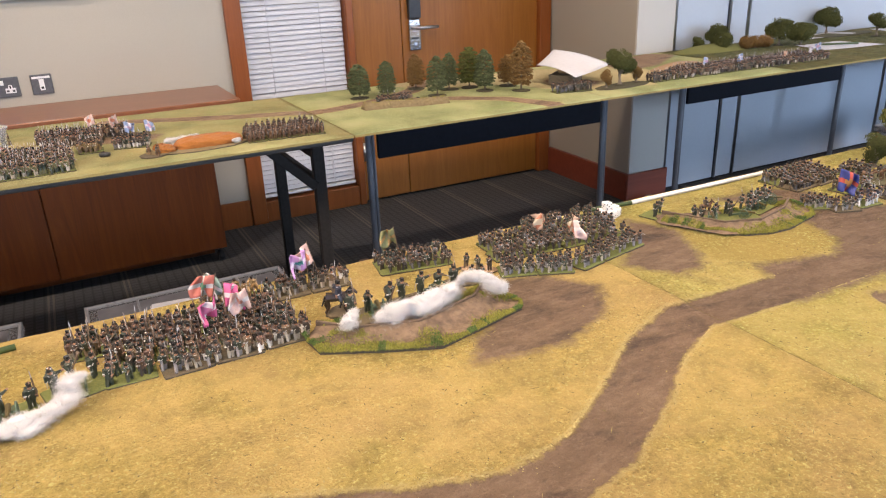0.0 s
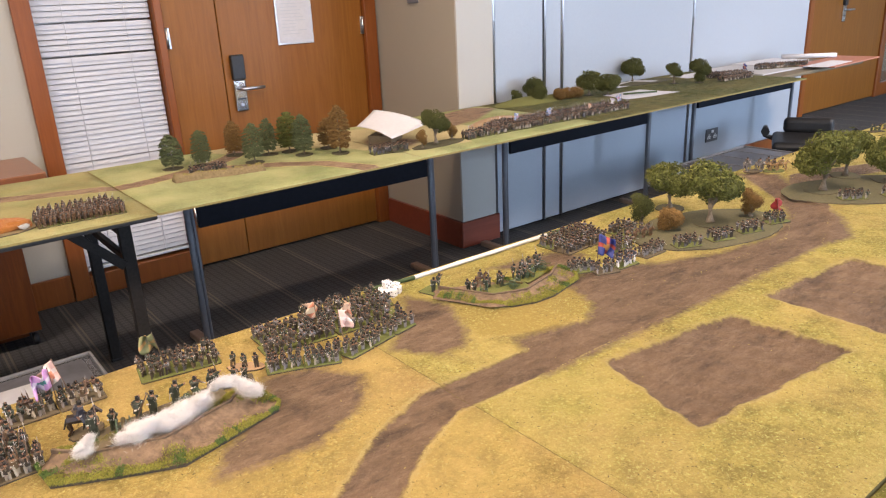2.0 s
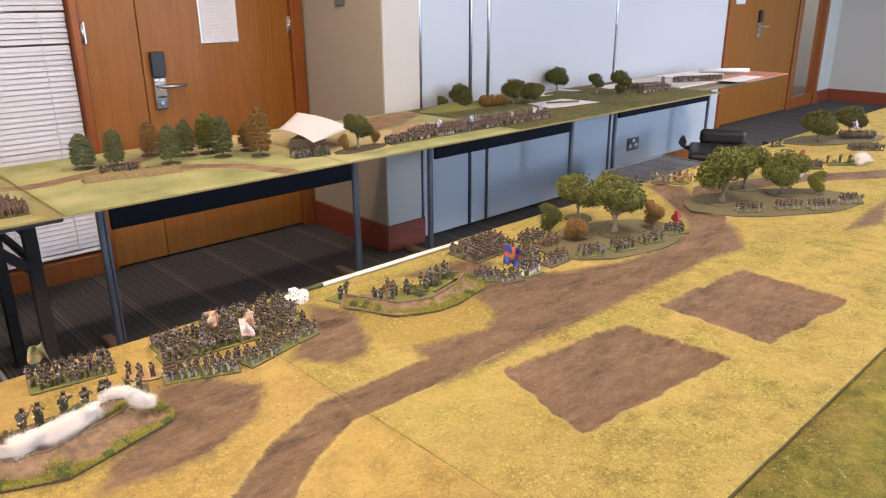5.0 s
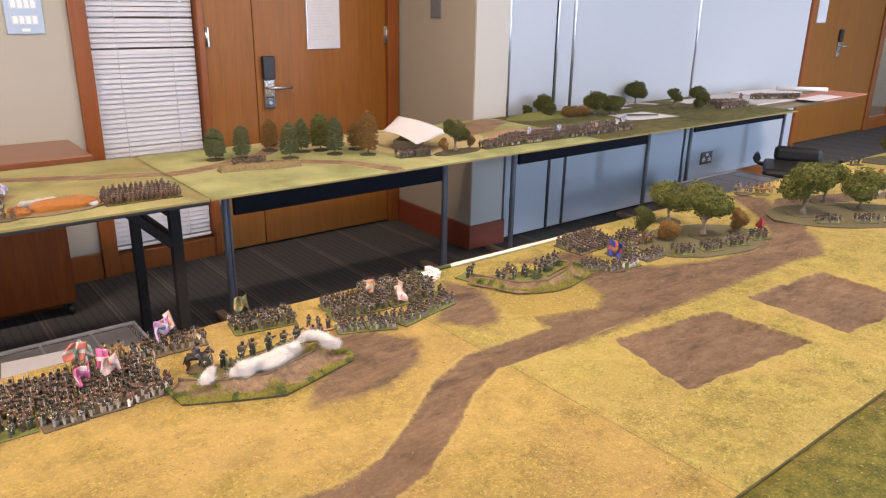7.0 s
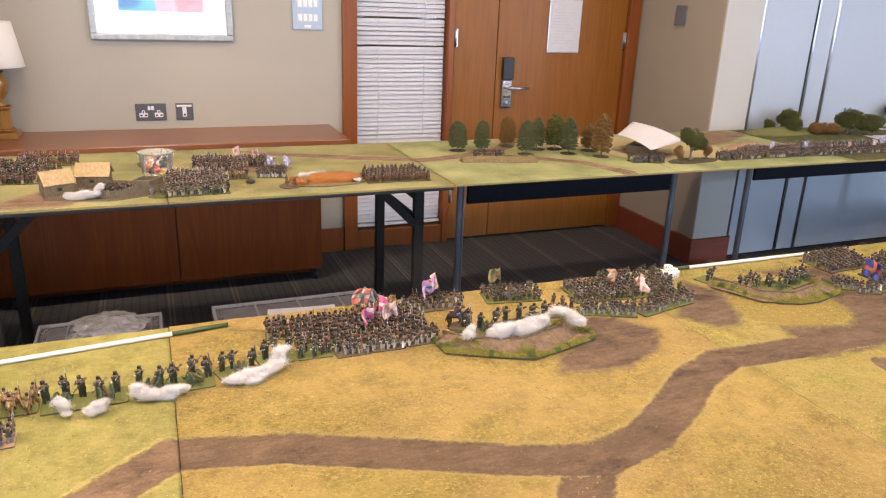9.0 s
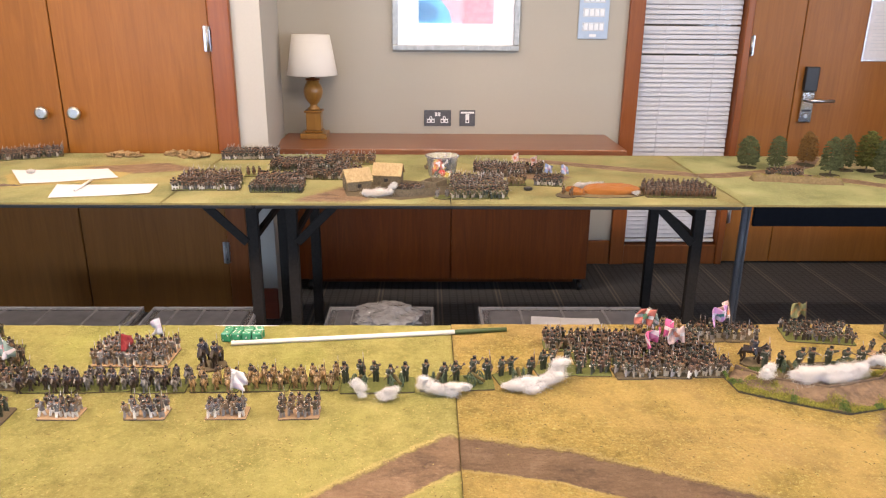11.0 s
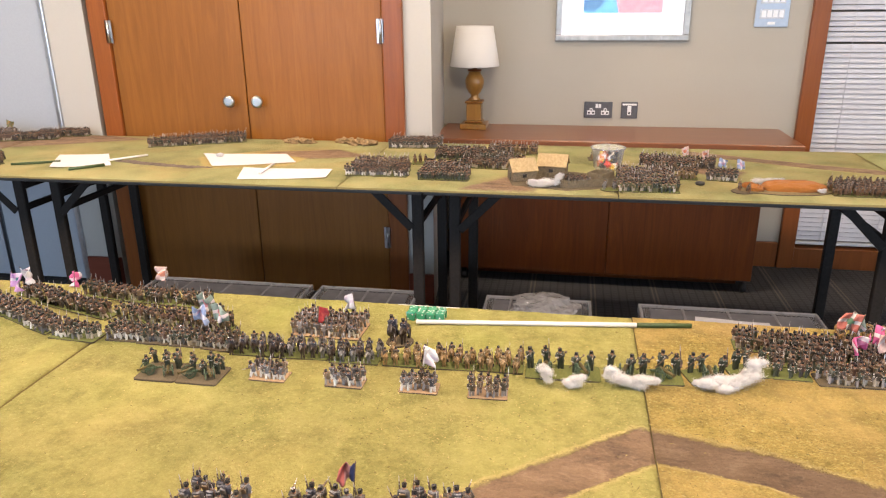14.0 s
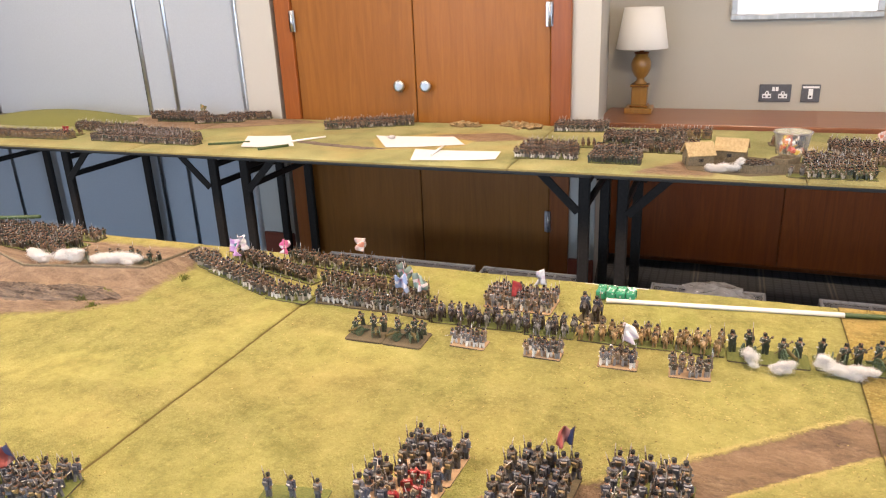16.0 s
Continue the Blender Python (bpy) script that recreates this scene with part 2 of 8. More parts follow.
slab("wall_east", ROOM_E, ROOM_E + 0.15, ROOM_S, 4.4, Z0, ROOM_H, M["white_wall"], "pale painted end wall", "wall")
# unseen south wall behind the camera, with its assumed row of windows
bm = bmesh.new()
box(bm, ROOM_W, ROOM_E, ROOM_S - 0.2, ROOM_S, Z0, 0.1)
box(bm, ROOM_W, ROOM_E, ROOM_S - 0.2, ROOM_S, 2.3, ROOM_H)
xs = [ROOM_W] + [v for w in WINDOWS_S for v in w] + [ROOM_E]
for a, b in zip(xs[::2], xs[1::2]):
    box(bm, a, b, ROOM_S - 0.2, ROOM_S, 0.1, 2.3)
tagged(part("wall_south", bm, M["wall"]), "unseen cream wall with an assumed row of windows", "wall", kind="structure")


def prism(bm, quad, z0, z1, mi=0):
    lo, hi = [bm.verts.new((x, y, z0)) for x, y in quad], [bm.verts.new((x, y, z1)) for x, y in quad]
    n = len(quad)
    bm.faces.new(lo[::-1]).material_index = mi
    bm.faces.new(hi).material_index = mi
    for k in range(n):
        bm.faces.new((lo[k], lo[(k + 1) % n], hi[(k + 1) % n], hi[k])).material_index = mi


def prism_slab(name, quad, z0, z1, mat, label, category):
    bm = bmesh.new()
    prism(bm, quad, z0, z1)
    return tagged(part(name, bm, mat), label, category, kind="structure")


# niche wall with the openings for the glazed strip and the door
WIN_X0, WIN_X1, DOOR_X0, DOOR_X1, DOOR_TOP = 0.171, 0.702, 0.741, 1.905, 2.05
bm = bmesh.new()
box(bm, -1.85, 0.091, NICHE_Y, NICHE_Y + 0.14, Z0, ROOM_H)
box(bm, 0.091, 2.0, NICHE_Y, NICHE_Y + 0.14, DOOR_TOP + 0.08, ROOM_H)
tagged(part("wall_niche", bm, M["wall"]), "cream painted wall of the recess", "wall", kind="structure")
prism_slab("wall_return_west", [(-1.72, NICHE_Y), (-1.86, NICHE_Y), (-1.76, WALL_Y), (-1.64, WALL_Y)], Z0, ROOM_H, M["white_wall"], "pale painted return of the recess", "wall")
# The return carries the shaded colour; the front slab gives the lit face its cream
prism_slab("wall_return_east", [(1.97, WALL_Y), (2.22, WALL_Y), (2.22, NICHE_Y + 0.14), (2.00, NICHE_Y + 0.14)], Z0, ROOM_H, M["pillar"], "cream pillar beside the door, its side coloured darker for shade", "wall")
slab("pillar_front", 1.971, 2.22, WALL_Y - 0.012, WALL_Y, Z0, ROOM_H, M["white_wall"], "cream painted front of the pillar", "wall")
slab("wall_outer", ROOM_W, ROOM_E, 6.0, 6.15, Z0, ROOM_H, M["white_wall"], "plain wall of the corridor behind the door", "wall")

# skirtings
def skirting(name, x0, x1, y0, y1, mat=None, h=0.15):
    return slab(name, x0, x1, y0, y1, Z0, Z0 + h, mat or M["skirting"], "dark red stained wooden skirting board", "skirting", r=0.004)


skirting("baseboard", 1.95, 2.235, WALL_Y - 0.030, WALL_Y - 0.0125)
bm = bmesh.new()
prism(bm, [(1.950, WALL_Y - 0.0125), (1.968, WALL_Y - 0.0125), (1.992, NICHE_Y - 0.03), (1.974, NICHE_Y - 0.03)], Z0, Z0 + 0.15)
tagged(part("baseboard", bm, M["skirting"]), "dark red stained skirting on the pillar", "skirting", kind="structure")
skirting("baseboard", -1.70, 0.088, NICHE_Y - 0.018, NICHE_Y, M["wood_trim"], 0.14)
skirting("baseboard", 4.12, 5.74, WALL_Y - 0.03, WALL_Y - 0.012, M["wood_trim"], 0.13)

# white partition panels, each with a chrome edge
def partition(x0, x1, chrome=True, dark=False):
    t = thing("partition_panel", "white laminate partition panel with a chrome edge strip", "partition", pose(0, 0, 0), group="movable partition", kind="structure")
    bm = bmesh.new()
    rbox(bm, x0 + 0.012, x1 - 0.012, WALL_Y, WALL_Y + 0.07, Z0 + 0.02, ROOM_H - 0.002, 0.003)
    part("panel", bm, M["panel"], t)
    if chrome:
        bm = bmesh.new()
        ring_tube(bm, [(x0, WALL_Y + 0.004, Z0 + 0.02), (x0, WALL_Y + 0.004, ROOM_H - 0.002)], [0.013, 0.013], 10)
        part("edge_strip", bm, M["chrome"], t, "bright chrome edge strip")
    if dark:
        bm = bmesh.new()
        box(bm, x0 - 0.012, x0 + 0.004, WALL_Y - 0.006, WALL_Y + 0.05, Z0 + 0.015, ROOM_H - 0.002)
        part("seal", bm, M["black"], t, "black rubber seal")


for x0, x1, d in ((2.235, 2.63, False), (2.63, 2.78, True), (2.78, 4.10, False), (4.10, 5.74, False),
                  (-3.93, -3.48, False), (-4.12, -3.93, True), (-5.3, -4.12, False), (-6.38, -5.3, False)):
    partition(x0, x1, True, d)
slab("partition_edge_strip", -3.492, -3.468, WALL_Y - 0.014, WALL_Y + 0.03, Z0, ROOM_H, M["chrome"], "chrome strip where the partition meets the wall", "trim", r=0.004)
slab("wall_strip", -3.468, -3.27, WALL_Y, WALL_Y + 0.12, Z0, ROOM_H, M["white_wall"], "pale wall beside the cupboard", "wall")
slab("wall_strip", -1.76, -1.64, WALL_Y - 0.004, WALL_Y, Z0, ROOM_H, M["white_wall"], "pale wall beside the cupboard", "wall")
slab("baseboard", -3.46, -3.27, WALL_Y - 0.02, WALL_Y, Z0, Z0 + 0.15, M["skirting"], "dark red stained wooden skirting board", "skirting", r=0.004)
slab("baseboard", -1.76, -1.64, WALL_Y - 0.024, WALL_Y - 0.0045, Z0, Z0 + 0.15, M["skirting"], "dark red stained wooden skirting board", "skirting", r=0.004)
# the far end beyond the partition
slab("wall_end_return", 5.70, 5.80, WALL_Y + 0.08, 4.3, Z0, ROOM_H, M["white_wall"], "pale return wall behind the partition", "wall")
slab("wall_far", 5.80, 7.05, 4.3, 4.42, Z0, ROOM_H, M["white_wall"], "pale wall beside the far door", "wall")
slab("wall_far", 9.74, ROOM_E, 4.3, 4.42, Z0, ROOM_H, M["white_wall"], "pale wall beside the far door", "wall")
slab("wall_far", 7.05, 9.74, 4.3, 4.42, DOOR_TOP + 0.08, ROOM_H, M["white_wall"], "pale wall over the far door", "wall")
slab("baseboard", ROOM_E - 0.02, ROOM_E, ROOM_S, 4.3, Z0, Z0 + 0.16, M["skirting"], "dark red stained wooden skirting board", "skirting", r=0.004)
slab("baseboard", 9.76, ROOM_E - 0.02, 4.28, 4.3, Z0, Z0 + 0.16, M["skirting"], "dark red stained wooden skirting board", "skirting", r=0.004)

# ---- doors, glazed strip with its blind, cupboard ----
def cylinder(bm, a, b, r, n=12, mi=0):
    ring_tube(bm, [a, b], [r, r], n, mi)


def hinge(parent, x, y, z):
    bm = bmesh.new()
    cylinder(bm, (x, y, z - 0.05), (x, y, z + 0.05), 0.007, 8)
    box(bm, x - 0.016, x + 0.016, y + 0.004, y + 0.007, z - 0.05, z + 0.05)
    part("hinge", bm, M["steel"], parent, "steel hinge")


def casing(parent, x0, x1, y, top, w=0.07, proud=0.025, inner=0.10, left=True, right=True):
    for on, a, b in ((left, x0 - w, x0), (right, x1, x1 + w)):
        if on:
            bm = bmesh.new()
            rbox(bm, a, b, y - proud, y + inner, Z0, top + w, 0.005, seg=2)
            part("jamb", bm, M["wood_trim"], parent)
    bm = bmesh.new()
    rbox(bm, x0, x1, y - proud, y + inner, top, top + w, 0.005, seg=2)
    part("head", bm, M["wood_trim"], parent)


def lever(parent, x, y, z, d=1):
    bm = bmesh.new()
    rbox(bm, x - 0.035, x + 0.035, y - 0.018, y, z - 0.12, z + 0.045, 0.006, seg=2)
    lock = part("lock_plate", bm, M["polished"], parent, "mirror-polished steel lock plate")
    bm = bmesh.new()
    rbox(bm, x - 0.036, x + 0.036, y - 0.03, y, z + 0.047, z + 0.175, 0.006, seg=2)
    part("card_reader", bm, M["black"], lock, "black card reader")
    bm = bmesh.new()
    ring_tube(bm, [(x, y - 0.016, z), (x, y - 0.055, z), (x + d * 0.012, y - 0.062, z), (x + d * 0.12, y - 0.062, z)], [0.011, 0.010, 0.010, 0.008], 12)
    part("lever_handle", bm, M["chrome"], lock, "polished lever handle")
    bm = bmesh.new()
    cylinder(bm, (x, y - 0.023, z - 0.085), (x, y - 0.016, z - 0.085), 0.009, 16)
    part("key_cylinder", bm, M["chrome"], lock)
    bm = bmesh.new()
    box(bm, x - 0.022, x + 0.022, y - 0.0195, y - 0.0182, z - 0.060, z - 0.050)
    part("shadow_gap", bm, M["black"], lock, "thin black strip across the lock plate")


def paper_notice(name, x0, x1, y, z0, z1, mat, label, lines=9, seed=1):
    rnd = random.Random(seed)
    t = thing(name, label, "notice", pose(0, 0, 0))
    bm = bmesh.new()
    rbox(bm, x0, x1, y - 0.006, y, z0, z1, 0.002)
    part("frame", bm, M["steel"], t)
    bm = bmesh.new()
    box(bm, x0 + 0.008, x1 - 0.008, y - 0.009, y - 0.0062, z0 + 0.008, z1 - 0.008)
    sheet = part("sheet", bm, mat, t)
    for k in range(lines):
        z = z1 - 0.06 - k * (z1 - z0 - 0.1) / lines
        bm = bmesh.new()
        box(bm, x0 + 0.03, x0 + 0.03 + (x1 - x0 - 0.06) * rnd.uniform(0.5, 1), y - 0.0098, y - 0.0092, z - 0.0035, z)
        part("print_line", bm, M["ink"], sheet, "line of small grey print")
    return t


d1 = thing("door_1", "cherry veneered door with lock plate, standing closed", "door", pose(0, 0, 0), kind="structure")
casing(d1, WIN_X0, DOOR_X1, NICHE_Y, DOOR_TOP, 0.08)
bm = bmesh.new()
rbox(bm, WIN_X1, DOOR_X0, NICHE_Y - 0.02, NICHE_Y + 0.1, Z0, DOOR_TOP, 0.004)
part("mullion", bm, M["wood_trim"], d1)
for x0, x1 in ((DOOR_X0 + 0.003, 1.019), (1.023, DOOR_X1 - 0.003)):
    bm = bmesh.new()
    rbox(bm, x0, x1, NICHE_Y + 0.004, NICHE_Y + 0.05, Z0 + 0.012, DOOR_TOP - 0.004, 0.003)
    leaf = part("leaf", bm, M["wood"], d1)
lever(d1, 1.093, NICHE_Y + 0.004, 0.885)
for z in (0.25, 1.165, 1.85):
    hinge(d1, DOOR_X1 - 0.004, NICHE_Y - 0.004, z)
    hinge(d1, DOOR_X0 + 0.004, NICHE_Y - 0.022, z)
paper_notice("door_notice", 1.349, 1.571, NICHE_Y + 0.0035, 1.089, 1.40, M["paper"], "white printed notice in a thin frame on the door", 12)

w1 = thing("window_1", "narrow glazed strip beside the door, blind let down", "window", pose(0, 0, 0), kind="structure")
bm = bmesh.new()
rbox(bm, WIN_X0, WIN_X1, NICHE_Y - 0.01, NICHE_Y + 0.09, Z0, 0.062, 0.004)
part("window_sill", bm, M["wood_trim"], w1)
mg, nt, lk, pr = nodes_of("clear_glass")
pr.inputs["Base Color"].default_value = (0.95, 0.97, 0.97, 1)
pr.inputs["Transmission Weight"].default_value, pr.inputs["Roughness"].default_value, pr.inputs["IOR"].default_value = 1.0, 0.03, 1.45
M["glass"] = mg
bm = bmesh.new()
box(bm, WIN_X0 + 0.001, WIN_X1 - 0.001, NICHE_Y + 0.080, NICHE_Y + 0.086, 0.063, DOOR_TOP - 0.001)
part("pane", bm, M["glass"], w1).visible_shadow = False

# venetian blind
blind = thing("venetian_blind", "white slatted blind let down over the glazed strip", "blind", pose(0, 0, 0))
bm = bmesh.new()
tilt = radians(68)
w, n = 0.0116, 5
rows_v = []
for k in range(n):
    u = (k / (n - 1) - 0.5) * 2
    yy, zz = w * u * math.cos(tilt), w * u * math.sin(tilt) + 0.0018 * (1 - u * u)
    rows_v.append([bm.verts.new((x, yy, zz)) for x in (-(WIN_X1 - WIN_X0) / 2 + 0.008, (WIN_X1 - WIN_X0) / 2 - 0.008)])
for a, b in zip(rows_v, rows_v[1:]):
    bm.faces.new((a[0], a[1], b[1], b[0]))
bm.normal_update()
bmesh.ops.solidify(bm, geom=bm.faces[:], thickness=0.0006)
slat_mesh = mesh_of("slat", bm, M["slat"])
rnd = random.Random(4)
z = 0.11
k = 0
while z < DOOR_TOP - 0.05:
    s = new("slat", slat_mesh)
    dz = -0.007 if k in (46, 40) else -0.002 if k == 20 else 0
    s.matrix_basis = pose((WIN_X0 + WIN_X1) / 2 + rnd.uniform(-0.001, 0.001), NICHE_Y + 0.03, z + dz, rnd.uniform(-0.4, 0.4) + (-7 if k in (19, 43) else 0), rnd.uniform(-0.06, 0.06), 0)
    s.parent = blind
    z += 0.0249
    k += 1
for x in (WIN_X0 + 0.13, WIN_X1 - 0.13):
    bm = bmesh.new()
    cylinder(bm, (x, NICHE_Y + 0.016, 0.085), (x, NICHE_Y + 0.016, DOOR_TOP - 0.04), 0.0016, 6)
    part("ladder_cord", bm, M["slat"], blind)
bm = bmesh.new()
rbox(bm, WIN_X0 + 0.006, WIN_X1 - 0.006, NICHE_Y + 0.016, NICHE_Y + 0.044, 0.075, 0.092, 0.003)
part("bottom_rail", bm, M["white_plastic"], blind)

# built-in cupboard
cb = thing("cupboard", "built-in double cupboard with cherry veneer doors", "cupboard", pose(0, 0, 0), kind="structure")
casing(cb, -3.14, -1.85, WALL_Y, 2.1, 0.09, 0.028, 0.08)
for x0, x1 in ((-3.137, -2.502), (-2.497, -1.853)):
    bm = bmesh.new()
    rbox(bm, x0, x1, WALL_Y - 0.012, WALL_Y + 0.03, Z0 + 0.03, 2.095, 0.003)
    dr = part("door", bm, M["wood"], cb)
    kx = x1 - 0.07 if x0 < -3 else x0 + 0.06
    bm = bmesh.new()
    prof = [(0.010, 0.0), (0.010, 0.018), (0.024, 0.026), (0.028, 0.036), (0.026, 0.044), (0.018, 0.047)]
    lathe(bm, prof, 20)
    part("knob", bm, M["steel"], dr, "round brushed steel knob", at=pose(kx, WALL_Y - 0.012, 0.905, 90, 0, 0))
for x in (-3.135, -1.855):
    for z in (0.28, 1.21, 1.9):
        hinge(cb, x, WALL_Y - 0.032, z)
slab("wall_over_cupboard", -3.27, -1.76, WALL_Y, WALL_Y + 0.1, 2.19, ROOM_H, M["white_wall"], "pale wall over the cupboard", "wall")

# far door with its glazed strip
d2 = thing("door_2", "cherry veneered far door with a glazed strip", "door", pose(0, 0, 0), kind="structure")
casing(d2, 7.12, 9.66, 4.3, DOOR_TOP, 0.08)
bm = bmesh.new()
rbox(bm, 7.125, 8.86, 4.31, 4.36, Z0 + 0.012, DOOR_TOP - 0.004, 0.003)
part("leaf", bm, M["wood"], d2)
bm = bmesh.new()
rbox(bm, 8.87, 8.98, 4.29, 4.38, Z0, DOOR_TOP, 0.004)
part("mullion", bm, M["wood_trim"], d2)
bm = bmesh.new()
box(bm, 8.985, 9.655, 4.33, 4.338, 0.1, DOOR_TOP - 0.002)
part("pane", bm, M["glass"], d2).visible_shadow = False
bm = bmesh.new()
rbox(bm, 8.985, 9.655, 4.30, 4.36, Z0, 0.098, 0.004)
part("rail", bm, M["wood_trim"], d2)
lever(d2, 7.83, 4.31, 0.98, 1)
paper_notice("door_notice", 7.23, 7.44, 4.315, 1.22, 1.52, M["paper"], "white notice on the far door", 4, 5)

# ---- tables ----
TZ, FZ = 0.75, 0.735
TABLE_N, TABLE_S = 3.61, 2.81


def folding_table(x0, x1, y0, y1, top, legs_x):
    """legs_x: each leg pair's place and the way its braces lean. The legs stand well back from the front edge."""
    t = thing("folding_table", "long folding table with a black steel frame", "table", pose(0, 0, 0), group="tables along the wall")
    bm = bmesh.new()
    rbox(bm, x0, x1, y0, y1, top - 0.018, top, 0.004)
    part("tabletop", bm, M["table_top"], t)
    for y in (LEG_F - 0.036, LEG_R - 0.036):
        bm = bmesh.new()
        rbox(bm, x0 + 0.02, x1 - 0.02, y, y + 0.016, top - 0.050, top - 0.019, 0.003)
        part("apron", bm, M["black_metal"], t)
    for x, d in legs_x:
        for y in (LEG_F, LEG_R):
            bm = bmesh.new()
            rbox(bm, x - 0.021, x + 0.021, y - 0.014, y + 0.014, Z0 + 0.008, top - 0.019, 0.004)
            leg = part("leg", bm, M["black_metal"], t)
            bm = bmesh.new()
            rbox(bm, x - 0.024, x + 0.024, y - 0.017, y + 0.017, Z0, Z0 + 0.012, 0.003)
            part("foot_cap", bm, M["black"], leg, "black rubber foot cap")
        for z in (top - 0.11, top - 0.20):
            bm = bmesh.new()
            rbox(bm, x - 0.010, x + 0.010, LEG_F + 0.0145, LEG_R - 0.0145, z - 0.013, z + 0.013, 0.003)
            part("cross_rail", bm, M["black_metal"], t)
        for y in (LEG_F, LEG_R):
            bm = bmesh.new()
            rbox(bm, -0.135, 0.135, -0.004, 0.004, -0.016, 0.016, 0.002)
            part("brace", bm, M["black_metal"], t, at=pose(x + d * 0.115, y - 0.019, top - 0.115, 0, 45 * -d, 0))
    return t


LEG_F, LEG_R = 3.08, 3.605


def conference_table(x0, x1, y0, y1, top, legs_x, panel):
    """Central legs on foot bars; panel: the heights between which the dark blue panel hangs."""
    t = thing("conference_table", "table with grey steel legs and a dark blue apron", "table", pose(0, 0, 0), group="tables along the wall")
    bm = bmesh.new()
    rbox(bm, x0, x1, y0, y1, top - 0.022, top, 0.004)
    part("tabletop", bm, M["table_edge"], t)
    y = 3.40
    bm = bmesh.new()
    rbox(bm, legs_x[0] + 0.028, legs_x[1] - 0.028, y - 0.008, y + 0.010, panel[0], panel[1], 0.003)
    part("apron", bm, M["navy"], t)
    for x in legs_x:
        bm = bmesh.new()
        ring_tube(bm, [(x - 0.010, y, Z0 + 0.031), (x - 0.010, y, top - 0.030)], [0.0128, 0.0128], 14)
        part("leg", bm, M["steel_blue"], t)
        bm = bmesh.new()
        ring_tube(bm, [(x + 0.011, y + 0.004, Z0 + 0.031), (x + 0.011, y + 0.004, top - 0.030)], [0.0070, 0.0070], 12)
        part("leg", bm, M["steel_blue"], t)
        bm = bmesh.new()
        rbox(bm, x - 0.022, x + 0.022, y - 0.24, y + 0.20, Z0, Z0 + 0.030, 0.008, seg=2)
        part("foot_bar", bm, M["foot_bar"], t, "brown laminate foot bar")
        bm = bmesh.new()
        rbox(bm, x - 0.018, x + 0.018, y - 0.22, y + 0.18, top - 0.0295, top - 0.0225, 0.002)
        part("top_bar", bm, M["black_metal"], t)
    return t


FT = FZ - 0.012
folding_table(-1.518, 0.105, TABLE_S + 0.02, TABLE_N + 0.025, FT, [(-1.447, 1), (0.060, -1)])
folding_table(-3.238, -1.522, TABLE_S + 0.02, TABLE_N + 0.025, FT, [(-3.112, 1), (-1.590, -1)])
folding_table(-4.78, -3.242, TABLE_S + 0.02, TABLE_N + 0.025, FT, [(-4.17, 1), (-3.283, -1)])
folding_table(-6.3, -4.785, TABLE_S + 0.02, TABLE_N + 0.025, FT, [(-6.1, 1), (-4.93, -1)])
conference_table(0.11, 1.84, TABLE_S + 0.20, TABLE_N, FT, (0.385, 1.575), (0.482, 0.600))
conference_table(1.845, 3.53, TABLE_S + 0.20, TABLE_N, FT, (2.070, 3.300), (0.500, 0.625))
conference_table(3.535, 5.30, TABLE_S + 0.20, TABLE_N, FT, (3.785, 5.080), (0.525, 0.592))
# the big table under the battlefield
for x0, x1 in ((-3.6, -1.9), (-1.895, -0.2), (-0.195, 1.5), (1.505, 3.2), (3.205, 4.4)):
    t = thing("folding_table", "long folding table under the battlefield boards", "table", pose(0, 0, 0), group="tables under the battlefield")
    bm = bmesh.new()
    rbox(bm, x0, x1, 0.42, 1.79, TZ - 0.045, TZ - 0.021, 0.004)
    part("tabletop", bm, M["table_top"], t)
    for x in (x0 + 0.08, x1 - 0.08):
        for y in (0.5, 1.7):
            bm = bmesh.new()
            rbox(bm, x - 0.022, x + 0.022, y - 0.02, y + 0.02, Z0, TZ - 0.046, 0.004)
            part("leg", bm, M["black_metal"], t)

# ---- battlefield boards ----
def seg_dist(X, Y, pts):
    d = np.full(X.shape, 9.0)
    for (ax, ay), (bx, by) in zip(pts, pts[1:]):
        dx, dy = bx - ax, by - ay
        u = np.clip(((X - ax) * dx + (Y - ay) * dy) / (dx * dx + dy * dy), 0, 1)
        d = np.minimum(d, np.hypot(X - ax - u * dx, Y - ay - u * dy))
    return d


def poly_dist(X, Y, pts):
    """Signed distance to a polygon, negative inside."""
    d = seg_dist(X, Y, pts + pts[:1])
    inside = np.zeros(X.shape, bool)
    for (ax, ay), (bx, by) in zip(pts, pts[1:] + pts[:1]):
        if ay != by:
            inside ^= ((ay > Y) != (by > Y)) & (X < (bx - ax) * (Y - ay) / (by - ay) + ax)
    return np.where(inside, -d, d)


ROAD = [(-1.55, 0.95), (-1.34, 1.07), (-1.17, 1.18), (-1.05, 1.275), (-0.91, 1.385), (-0.76, 1.350), (-0.62, 1.290), (-0.46, 1.220), (-0.35, 1.185),
        (-0.25, 1.210), (-0.15, 1.270), (-0.06, 1.335), (0.04, 1.378), (0.19, 1.370), (0.40, 1.370), (0.70, 1.365), (1.06, 1.355), (1.28, 1.44), (1.55, 1.74)]
FORK = [(-0.36, 1.19), (-0.415, 1.12), (-0.43, 0.98), (-0.42, 0.85)]
EAST_ROAD = [(1.3, 1.46), (1.62, 1.62), (1.95, 1.50), (2.2, 1.33), (2.5, 1.2)]
